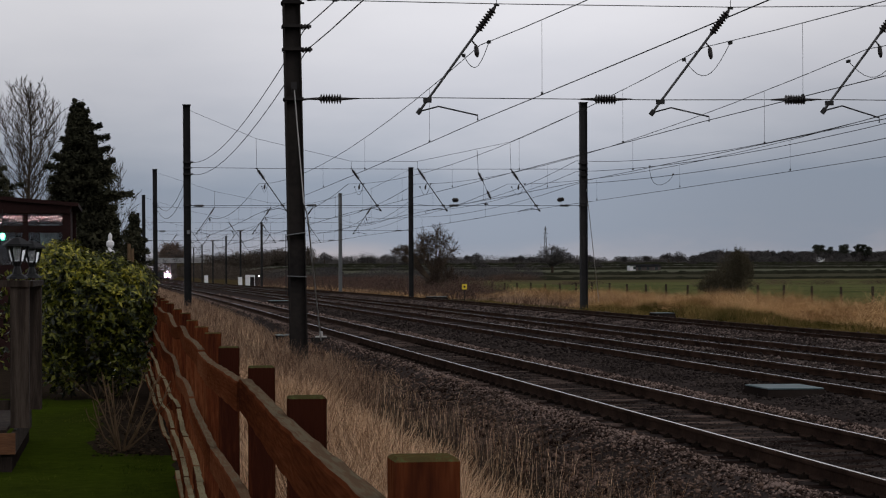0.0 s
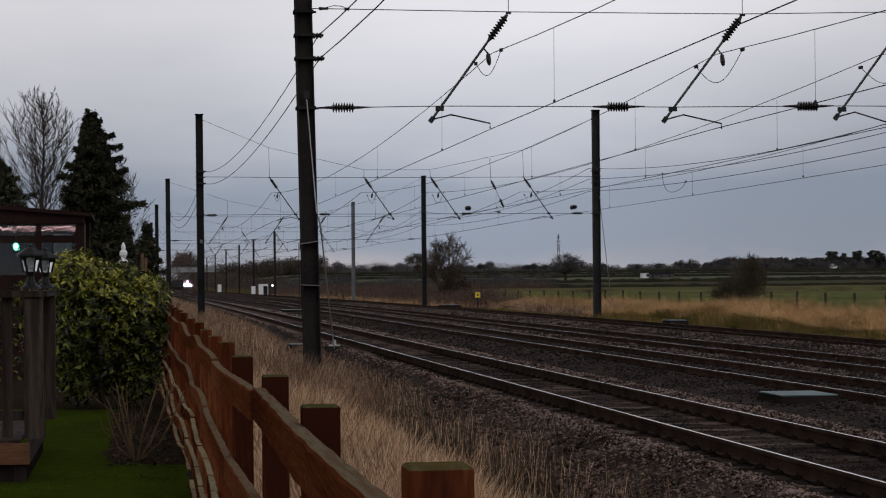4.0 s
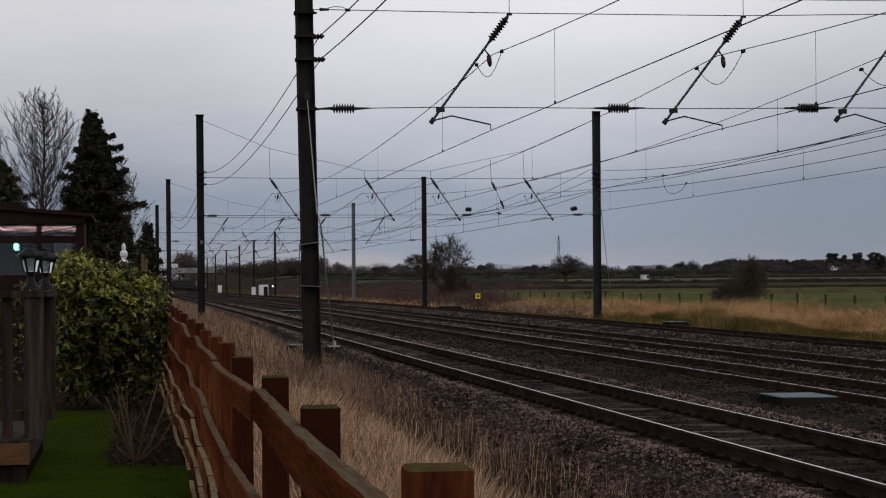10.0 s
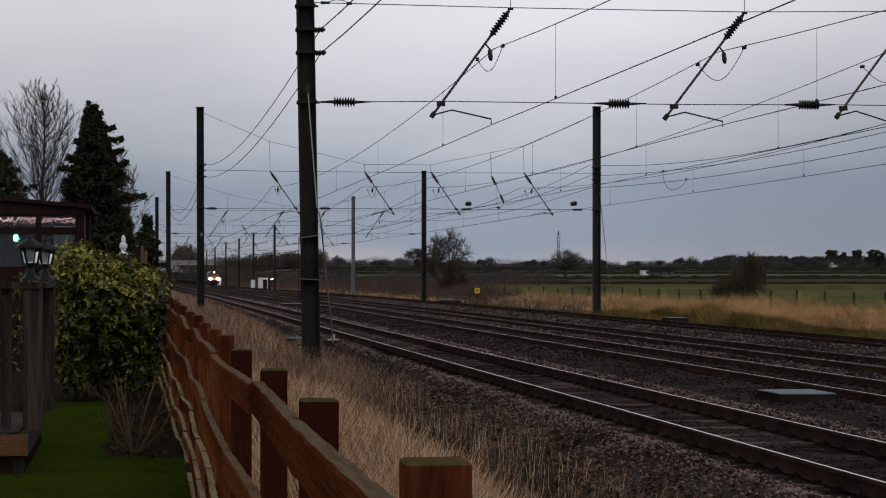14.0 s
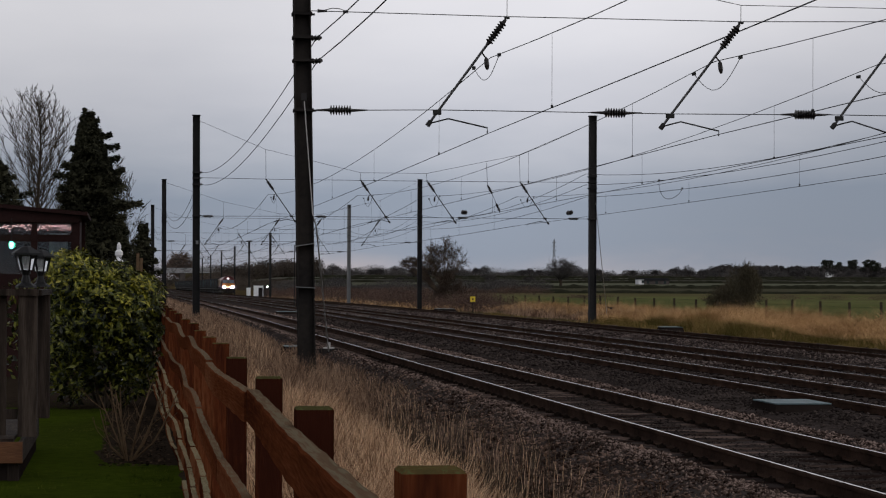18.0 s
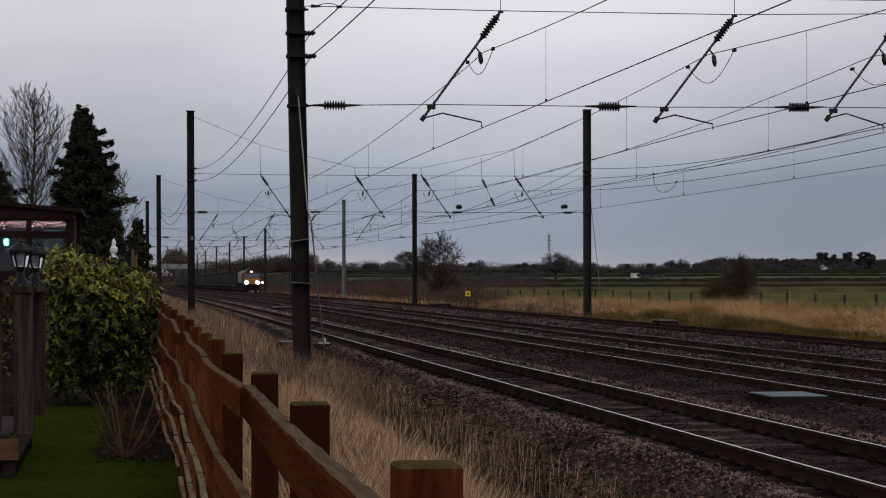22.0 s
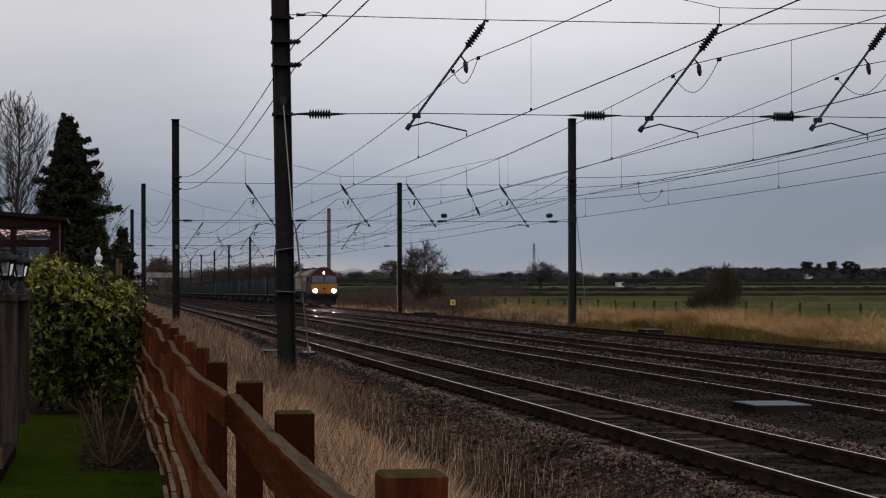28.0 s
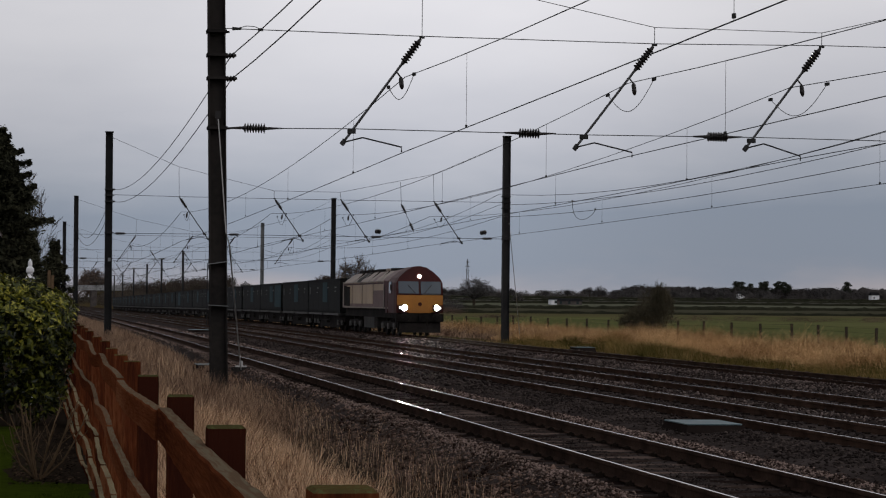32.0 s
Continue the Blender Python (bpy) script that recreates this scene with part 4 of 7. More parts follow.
grass_patch("dry_grass", [(1.04, 3.0, 3.0, 9.5, 30000, 0.88, 0.006, 0.36), (0.94, 3.0, 9.5, 17, 34000, 0.88, 0.006, 0.40), (2.5, 3.4, 3.0, 17, 12000, 0.8, 0.006, 0.45), (0.88, 2.8, 17, 34, 50000, 0.82, 0.009, 0.42), (2.4, 3.2, 17, 34, 9000, 0.62, 0.008, 0.45), (0.6, 3.2, 34, 46, 9000, 0.7, 0.012, 0.4)], DRY, "tall pale dry winter grass beside the fence", ground_z)
grass_patch("dull_grass", [(2.4, 3.7, 33, 43.6, 11000, 1.0, 0.009, 0.35), (0.6, 3.4, 42, 80, 32000, 0.6, 0.011, 0.5), (0.3, 4.4, 75, 150, 30000, 0.75, 0.018, 0.5), (0.3, 4.6, 140, 340, 16000, 0.6, 0.05, 0.45), (26.0, 36, 130, 160, 9000, 0.9, 0.045, 0.8), (26.0, 36, 160, 230, 7000, 0.8, 0.05, 0.8), (24.0, 34, 230, 420, 6000, 0.7, 0.07, 0.5)], DRY_DULL, "dull brown dry grass and bracken along the line", ground_z)


def low_z(x, y):
    return np.maximum(ground_z(x, y), ballast_z(x, y)) + 0.0


grass_patch("weed_stalks", [(2.6, 4.9, 12, 50, 3600, 0.85, 0.007, 0.3), (3.0, 5.0, 14, 70, 1500, 0.35, 0.010, 0.5)], TWIG, "thin dead weed stalks on the ballast slope", low_z, "weeds")
grass_patch("dry_stalks", [(2.5, 4.7, 13, 48, 4200, 0.62, 0.005, 0.25), (1.5, 4.0, 40, 90, 2500, 0.8, 0.012, 0.25)], DRY, "thin pale dead stalks at the foot of the ballast", low_z, "weeds")
grass_patch("bracken", [(3.2, 5.0, 40, 130, 22000, 0.34, 0.014, 0.6), (3.2, 5.1, 130, 300, 8000, 0.4, 0.04, 0.5)], DRY_DULL, "short dead bracken on the ballast shoulder", low_z, "weeds")
grass_patch("lawn_blades", [(-3.0, 0.0, 8, 30, 34000, 0.05, 0.006, 0.5), (0.0, 0.34, 12, 19.2, 5000, 0.06, 0.006, 0.5)], LAWN, "short green lawn grass", ground_z, segs=1)
grass_patch("far_dry_grass", [(24.0, 27.4, 55, 125, 3500, 0.8, 0.018, 1.0), (24.4, 27.0, 175, 330, 2600, 0.7, 0.035, 0.9), (26.8, 31, 60, 135, 110000, 1.05, 0.012, 1.25), (29, 41, 70, 190, 80000, 1.1, 0.020, 1.25)],
            DRY_FAR, "tawny rough grass along the field edge", ground_z, segs=2)

grass_patch("verge_grass", [(22.3, 24.4, 50, 150, 40000, 0.40, 0.022, 0.6), (23.4, 27.4, 52, 115, 90000, 0.92, 0.016, 0.7)], GREEN_ROUGH, "low green rough grass beside the far track", ground_z, segs=1)

# wooden deck with two lamp pillars
# dark wood for the skirting: the shade under the deck is in its colour
DARK_SKIRT = surface("skirting_shadow_wood", [(0.012, 0.009, 0.008), (0.022, 0.017, 0.015)], 0.9, spec=0.0)
deck = thing("garden_deck", "raised timber deck with weathered balustrade posts", "deck", (-0.85, 18.5, 0.15))
for i in range(22):
    part("deck_board", Geo().box(-1.05, -0.35 + i * 0.145, 0.315, 2.0, 0.135, 0.028), GREY_WOOD, deck)
part("fascia", Geo().box(-1.0, -0.47, 0.225, 2.05, 0.035, 0.165), DECK_WOOD, deck, "orange-brown fascia board")
part("fascia", Geo().box(0.0, 1.25, 0.215, 0.035, 3.4, 0.165), GREY_WOOD, deck, "weathered side board")
part("skirt", Geo().box(-0.02, 1.25, 0.065, 0.03, 3.3, 0.13), DARK_SKIRT, deck, "skirting board coloured dark for the shade under the deck")
part("skirt", Geo().box(-1.0, -0.40, 0.07, 1.9, 0.03, 0.14), DARK_SKIRT, deck, "skirting board coloured dark for the shade under the deck")
for x in (-1.9, -0.95, 0.0):
    part("support", Geo().box(x - 0.05, -0.4, 0.07, 0.09, 0.09, 0.16), GREY_WOOD, deck)
for x, y, w in ((0.04, 0.0, 0.150), (0.045, 2.5, 0.165)):
    part("pillar", Geo().box(x, y, 0.885, w, w, 1.13, bevel=0.008), GREY_WOOD, deck, "square timber pillar")
part("handrail", Geo().box(-0.94, 0.0, 1.477, 2.12, 0.20, 0.052, bevel=0.01), GREY_WOOD, deck, "broad flat handrail")
part("handrail", Geo().box(0.043, 1.36, 1.475, 0.20, 2.5, 0.048, bevel=0.01), GREY_WOOD, deck, "broad flat handrail")
part("bottom_rail", Geo().box(-0.98, 0.0, 0.50, 1.88, 0.05, 0.08), GREY_WOOD, deck)
for i in range(7):
    part("baluster", Geo().box(-0.17 - i * 0.27, 0.0, 0.89, 0.08, 0.04, 1.12), GREY_WOOD, deck)

LAMP_IRON = surface("lamp_black_iron", [(0.004, 0.004, 0.0045), (0.008, 0.008, 0.009)], 0.55, 0.0, 5, 30, spec=0.2)
LAMP_GLASS = clear_glass("lamp_glass", (0.80, 0.82, 0.83))
LAMP_TUBE = surface("lamp_white_tube", [(0.62, 0.62, 0.64), (0.75, 0.75, 0.76)], 0.5)


def lantern(at, s):
    """A hexagonal garden lantern on a flared foot."""
    t = thing("garden_lantern", "black hexagonal pillar lantern with clear panes", "lantern", at, group="deck lanterns")
    part("foot", Geo().lathe((0, 0, 0), (0, 0, 1), [(0, 0.105 * s), (0.015, 0.10 * s), (0.05 * s, 0.05 * s), (0.12 * s, 0.032 * s), (0.17 * s, 0.05 * s)], 8), LAMP_IRON, t)
    part("panes", Geo().lathe((0, 0, 0.17 * s), (0, 0, 1), [(0, 0.062 * s), (0.146 * s, 0.102 * s)], 6), LAMP_GLASS, t, "clear glass")
    part("bulb", Geo().lathe((0, 0, 0.18 * s), (0, 0, 1), [(0, 0.022 * s), (0.04 * s, 0.024 * s), (0.06 * s, 0.034 * s), (0.115 * s, 0.034 * s), (0.13 * s, 0.015 * s)], 10), LAMP_TUBE, t, "white bulb")
    for i in range(6):
        a = math.radians(60 * i)
        part("bar", Geo().rod((0.066 * s * math.cos(a), 0.066 * s * math.sin(a), 0.165 * s), (0.107 * s * math.cos(a), 0.107 * s * math.sin(a), 0.33 * s), 0.008 * s), LAMP_IRON, t)
    part("roof", Geo().lathe((0, 0, 0.315 * s), (0, 0, 1), [(0, 0.155 * s), (0.018 * s, 0.15 * s), (0.075 * s, 0.052 * s), (0.085 * s, 0.018 * s), (0.10 * s, 0.022 * s), (0.12 * s, 0.006)], 6), LAMP_IRON, t)
    return t


lantern((-0.83, 18.5, 1.665), 0.84)
lantern((-0.81, 21.0, 1.665), 0.86)


# laurel bush
def leaf_cloud(centres, radii, count, size, seed, aspect=2.4, shell=0.75):
    """Bent leaves scattered through the outer shell of overlapping ellipsoids."""
    g = np.random.default_rng(seed)
    vol = np.array([r[0] * r[1] for r in radii])
    pick = g.choice(len(centres), count, p=vol / vol.sum())
    d = g.normal(size=(count, 3))
    d /= np.linalg.norm(d, axis=1)[:, None]
    rad = shell + (1 - shell) * g.uniform(0, 1, count) ** 0.6
    p = np.array(centres)[pick] + d * np.array(radii)[pick] * rad[:, None] * g.uniform(0.92, 1.08, count)[:, None]
    axis = d * 0.6 + g.normal(size=(count, 3)) * 0.55 + np.array([0, 0, 0.25])
    axis /= np.linalg.norm(axis, axis=1)[:, None]
    side = np.cross(axis, g.normal(size=(count, 3)))
    side /= np.linalg.norm(side, axis=1)[:, None]
    up = np.cross(side, axis)
    ln = size * g.uniform(0.6, 1.25, count)[:, None]
    w = ln / aspect / 2
    v = np.stack([p, p + axis * ln * 0.45 + side * w + up * w * 0.4, p + axis * ln, p + axis * ln * 0.45 - side * w + up * w * 0.4], 1).reshape(-1, 3)
    i = (np.arange(count) * 4)[:, None]
    f = np.concatenate([i + np.array([[0, 1, 2]]), i + np.array([[0, 2, 3]])])
    return v, f


def leaf_whorls(centres, radii, whorls, per, size, seed, shell=0.7):
    """Shoots in the outer shell of overlapping ellipsoids, each with a rosette of bent pointed leaves round its tip."""
    g = np.random.default_rng(seed)
    vol = np.array([r[0] * r[2] * (0.25 + c[2]) for r, c in zip(radii, centres)])
    pick = g.choice(len(centres), whorls, p=vol / vol.sum())
    d = g.normal(size=(whorls, 3))
    d /= np.linalg.norm(d, axis=1)[:, None]
    tip = np.array(centres)[pick] + d * np.array(radii)[pick] * g.uniform(shell, 1.04, (whorls, 1))
    keep = g.uniform(0, 1, whorls) < np.clip((tip[:, 2] - 0.55) * 1.15, 0.10, 1.0)
    tip, d = tip[keep], d[keep]
    tip, way = np.repeat(tip, per, 0), np.repeat(d + np.array([0, 0, 0.35]), per, 0)
    k = len(tip)
    way = way / np.linalg.norm(way, axis=1)[:, None]
    round_ = np.cross(way, g.normal(size=(k, 3)))
    round_ /= np.linalg.norm(round_, axis=1)[:, None]
    axis = way * g.uniform(0.1, 0.8, (k, 1)) + round_
    axis /= np.linalg.norm(axis, axis=1)[:, None]
    side = np.cross(axis, way)
    side /= np.linalg.norm(side, axis=1)[:, None]
    ln = size * g.uniform(0.65, 1.25, (k, 1))
    w = ln * 0.17
    p = tip - way * size * g.uniform(0.0, 0.8, (k, 1))
    mid = p + axis * ln * 0.5 + way * ln * 0.06
    end = p + axis * ln - way * ln * 0.10
    v = np.stack([p, mid + side * w, end, mid - side * w], 1).reshape(-1, 3)
    i = (np.arange(k) * 4)[:, None]
    return v, np.concatenate([i + np.array([[0, 1, 2]]), i + np.array([[0, 2, 3]])])


bush = thing("laurel_bush", "dense clipped evergreen laurel bush, yellow-green on top", "bush", (-0.32, 28.5, 0.15))
LOBES = [(-0.40, -0.1, 1.40), (0.40, 0, 1.16), (0, 0, 0.95), (0.10, -0.1, 1.30), (-0.3, 0.1, 1.28), (0.35, 0.2, 0.86), (-0.45, -0.2, 0.7), (-0.38, -0.1, 0.42), (0.28, 0, 0.45)]
SPREAD = [(0.34, 0.5, 0.55), (0.38, 0.5, 0.56), (0.72, 0.85, 0.85), (0.45, 0.6, 0.55), (0.42, 0.6, 0.6), (0.42, 0.6, 0.65), (0.35, 0.6, 0.6), (0.36, 0.6, 0.4), (0.4, 0.6, 0.42)]
v, f = leaf_whorls(LOBES, SPREAD, 4300, 9, 0.080, 3)
part("leaves", big_mesh("laurel_leaves", v, f, LEAF), None, bush)
v, f = leaf_cloud(LOBES, [tuple(0.88 * q for q in r) for r in SPREAD], 7000, 0.10, 5, 2.3, 0.35)
part("inner_leaves", big_mesh("inner_laurel_leaves", v, f, LEAF), None, bush)
v, f = leaf_whorls([(0.02, -0.1, 1.52), (-0.40, -0.1, 1.66), (0.42, 0.0, 1.42), (0.02, -0.3, 1.32), (0.52, -0.4, 0.72)], [(0.46, 0.6, 0.30), (0.36, 0.5, 0.34), (0.34, 0.5, 0.28), (0.62, 0.5, 0.40), (0.16, 0.3, 0.22)], 760, 8, 0.084, 9)
part("young_leaves", big_mesh("young_laurel_leaves", v, f, YOUNG_LIT_LEAF), None, bush, "yellow-green young leaves, lightened for the light on top")
for i in range(9):
    a = 6.28 * i / 9
    part("stem", Geo().rod((0.08 * math.cos(a), 0.08 * math.sin(a), 0), (0.45 * math.cos(a), 0.45 * math.sin(a), 1.2), 0.02, 0.008), BARK, bush)


def branches(g, p, d, length, r, depth, rr, spread=0.5, droop=0.0, n=5):
    """Recursive limbs that fork and thin out."""
    p, d = Vector(p), Vector(d).normalized()
    q = p
    for s in range(2):
        d2 = (d + Vector((rr.uniform(-1, 1), rr.uniform(-1, 1), rr.uniform(-0.5, 1) - droop)) * 0.16).normalized()
        q2 = q + d2 * length / 2
        g.rod(q, q2, r * (1 - 0.2 * s), r * (0.8 - 0.2 * s), n=n if depth > 1 else 3, caps=False)
        q, d = q2, d2
        if depth > 0 and s == 0:
            side = Vector((rr.uniform(-1, 1), rr.uniform(-1, 1), rr.uniform(-0.3, 0.6))).normalized()
            branches(g, q, (d + side * spread * 1.3).normalized(), length * rr.uniform(0.5, 0.7), r * 0.5, depth - 1, rr, spread, droop, n)
    if depth > 0:
        for _ in range(2 if depth < 5 else 3):
            side = Vector((rr.uniform(-1, 1), rr.uniform(-1, 1), rr.uniform(-0.3, 0.6))).normalized()
            branches(g, q, (d + side * spread).normalized(), length * rr.uniform(0.62, 0.85), r * 0.6, depth - 1, rr, spread, droop, n)


side_bush = thing("laurel_bush", "smaller dark evergreen bush behind the deck", "bush", (-1.25, 27.0, 0.15))
v, f = leaf_cloud([(0, 0, 1.2), (0.2, 0.1, 1.1), (-0.2, 0, 0.9)], [(0.32, 0.4, 0.4), (0.25, 0.4, 0.4), (0.3, 0.4, 0.5)], 600, 0.09, 13, 2.3, 0.5)
part("leaves", big_mesh("side_leaves", v, f, LEAF), None, side_bush)
part("stem", Geo().rod((0, 0, 0), (0.1, 0, 1.2), 0.03, 0.01), BARK, side_bush)
shrub = thing("bare_shrub", "small leafless shrub of pale canes in the flower bed", "shrub", (0.0, 20.0, 0.15))
CANE = surface("pale_canes", [(0.065, 0.043, 0.026), (0.165, 0.110, 0.066)], 0.8, spec=0.0)
for i in range(10):
    g = Geo()
    a, o, h = i * 2.4 + rnd.uniform(-0.3, 0.3), rnd.uniform(0.10, 0.42), rnd.uniform(0.42, 0.72)
    bend = rnd.uniform(0.4, 1.3)
    spine = [(math.cos(a) * (0.03 + o * u ** bend), math.sin(a) * (0.03 + o * u ** bend), h * u) for u in (0, 0.25, 0.5, 0.75, 1.0)]
    for q, (p0, p1) in enumerate(zip(spine, spine[1:])):
        g.rod(p0, p1, 0.0105 - 0.0016 * q, 0.0089 - 0.0016 * q, n=5, caps=False)
    for q in (1, 2, 3):
        d = Vector(spine[q + 1]) - Vector(spine[q]) + Vector((rnd.uniform(-0.2, 0.2), rnd.uniform(-0.2, 0.2), 0.05))
        branches(g, spine[q], d, rnd.uniform(0.10, 0.24), 0.0042, i % 2, rnd, 0.4)
    part("cane", g, CANE, shrub)


def litter(name, label, x0, x1, y0, y1, count, size, material):
    """Fallen leaves and crumbs of earth lying on the ground."""
    px, py = rng.uniform(x0, x1, count), rng.uniform(y0, y1, count)
    p = np.stack([px, py, ground_z(px, py) + 0.012], 1)
    a = rng.uniform(0, 6.283, count)
    u = np.stack([np.cos(a), np.sin(a), rng.uniform(-0.4, 0.4, count)], 1) * size * rng.uniform(0.5, 1.3, (count, 1))
    w = np.stack([-np.sin(a), np.cos(a), rng.uniform(-0.4, 0.4, count)], 1) * size * 0.55 * rng.uniform(0.5, 1.3, (count, 1))
    v = np.stack([p - u, p + w, p + u, p - w], 1).reshape(-1, 3)
    tagged(part(name, big_mesh(name, v, np.arange(4 * count).reshape(-1, 4), material), None), label, "litter", kind="stuff")


litter("leaf_litter", "fallen leaves and crumbs on the flower bed", -0.25, 0.36, 19.3, 27, 1500, 0.022, surface("leaf_litter", [(0.012, 0.009, 0.007), (0.03, 0.022, 0.016), (0.075, 0.05, 0.032)], 0.9, island=1.0, spec=0.0))
# summer house
house = thing("summer_house", "dark-stained timber summer house with a shallow sloping roof", "shed", (-2.9, 38.0, 0.15))
DARK_WOOD = surface("dark_stained_wood", [(0.014, 0.0058, 0.0055), (0.025, 0.0100, 0.0092)], 0.75, 0, 2, 20, 0.2, spec=0.1)
WIN_GLASS = glass("window_glass", (0.022, 0.032, 0.031), 0.12)
W0 = 2.04
part("wall", Geo().box(0.30, 0.0, 0.85, 3.6, 0.10, 1.7), DARK_WOOD, house, "boarded lower wall")
part("wall", Geo().box(W0 - 0.05, 1.55, 1.35, 0.10, 2.95, 2.65), DARK_WOOD, house, "boarded side wall")
part("wall", Geo().box(0.3, 3.0, 1.35, 3.6, 0.10, 2.65), DARK_WOOD, house, "boarded back wall")
part("fascia", Geo().prism([(-1.6, 2.55), (W0, 2.55), (W0 + 0.08, 2.70), (-1.6, 2.98)], -0.14, -0.06), DARK_WOOD, house, "deep dark fascia")
part("roof", Geo().prism([(-1.6, 2.98), (W0 + 0.16, 2.66), (W0 + 0.16, 2.72), (-1.6, 3.05)], -0.22, 3.2), DARK_WOOD, house, "shallow felted roof")
for x in (-1.4, -0.47, 0.42, 1.33, 2.00):
    part("stud", Geo().box(x, -0.01, 2.1, 0.10 if x < 1.9 else 0.14, 0.12, 0.95), DARK_WOOD, house)
PANE = clear_glass("window_pane", (0.86, 0.93, 0.91))
part("wall", Geo().box(-1.55, 1.55, 1.35, 0.10, 2.95, 2.65), DARK_WOOD, house, "boarded end wall")
part("floor", Geo().box(0.25, 1.5, 0.06, 3.5, 2.9, 0.08), GREY_WOOD, house, "bare board floor")
# pale cloth strips added in place of the reflection in the panes
CLOTH = surface("grey_cloth", [(0.10, 0.12, 0.125), (0.19, 0.21, 0.215)], 0.95, 0, 3, 20, 0.2, stretch=(6, 1, 0.6), spec=0.0)
for x, w in ((1.72, 0.30), (0.56, 0.16)):
    g = Geo()
    for i in range(8):
        g.box(x - w / 2 + w * (i + 0.5) / 8, 0.10 + 0.018 * (i % 2), 2.02, w / 8 + 0.004, 0.012, 0.70)
    part("curtain", g, CLOTH, house, "pale hanging cloth for the reflection in the pane")
for x0, x1 in ((-1.35, -0.52), (-0.42, 0.37), (0.47, 1.28), (1.38, 1.93)):
    w = part("window", Geo().box((x0 + x1) / 2, 0.0, 1.97, x1 - x0, 0.008, 0.54), PANE, house, "dim glass pane")
    part("transom", Geo().box((x0 + x1) / 2, -0.02, 2.29, x1 - x0, 0.07, 0.12), DARK_WOOD, w)
    part("pane", Geo().box((x0 + x1) / 2, 0.0, 2.44, x1 - x0, 0.008, 0.20), PANE, w)
FAIRY = glow("fairy_lights", (1.0, 0.55, 0.52), 4.0)
lights = thing("fairy_lights", "string of small pink-white fairy lights along the window tops", "fairy lights", (-2.9, 37.96, 0.15))
for i in range(90):
    x = 0.48 + 1.44 * i / 89
    if 1.28 < x < 1.38:
        continue
    part("bulb", Geo().lathe((x, -0.02, 2.50 - abs(rnd.gauss(0, 0.045))), (0, 0, 1), [(0, 0.002), (0.006, 0.0065), (0.012, 0.002)], 5), FAIRY, lights)
part("cord", Geo().rod((0.46, -0.035, 2.53), (1.95, -0.035, 2.53), 0.005), WIRE, lights)
GREEN = glow("green_lamp", (0.15, 1.0, 0.62), 5.0)
lamp = thing("green_lamp", "small hanging lamp glowing green", "lamp", (-1.93, 37.7, 2.26))
part("globe", Geo().lathe((0, 0, 0), (0, 0, 1), [(0, 0.015), (0.03, 0.036), (0.08, 0.040), (0.11, 0.024)], 10), GREEN, lamp, "glowing green glass")
part("hanger", Geo().rod((0, 0, 0.13), (0, 0, 0.5), 0.008), LAMP_IRON, lamp)

finial = thing("garden_ornament", "white turned garden ornament on a white column", "ornament", (-0.165, 34.0, 0.11))
WHITE = surface("white_paint", [(0.62, 0.62, 0.64), (0.78, 0.78, 0.8)], 0.6, 0, 4, 30)
part("column", Geo().box(0, 0, 0.85, 0.15, 0.15, 1.70, bevel=0.02), WHITE, finial, "square white column")
part("plinth", Geo().box(0, 0, 1.72, 0.20, 0.20, 0.06, bevel=0.015), WHITE, finial)
part("finial", Geo().lathe((0, 0, 1.75), (0, 0, 1), [(0, 0.075), (0.06, 0.08), (0.08, 0.05), (0.12, 0.065), (0.17, 0.068), (0.20, 0.04), (0.23, 0.035), (0.26, 0.058), (0.31, 0.058), (0.34, 0.028), (0.37, 0.034), (0.41, 0.030), (0.45, 0.006)], 14), WHITE, finial)
stump = thing("timber_post", "pale split timber post behind the bush", "post", (0.12, 36.0, 0.15), group="timber posts")
part("post", Geo().rod((0, 0, 0), (0, 0, 2.02), 0.03, 0.026, n=7), CANE, stump)
copy_thing(stump, pose(0.15, 36.4, 0.08, 0, 1, 40))


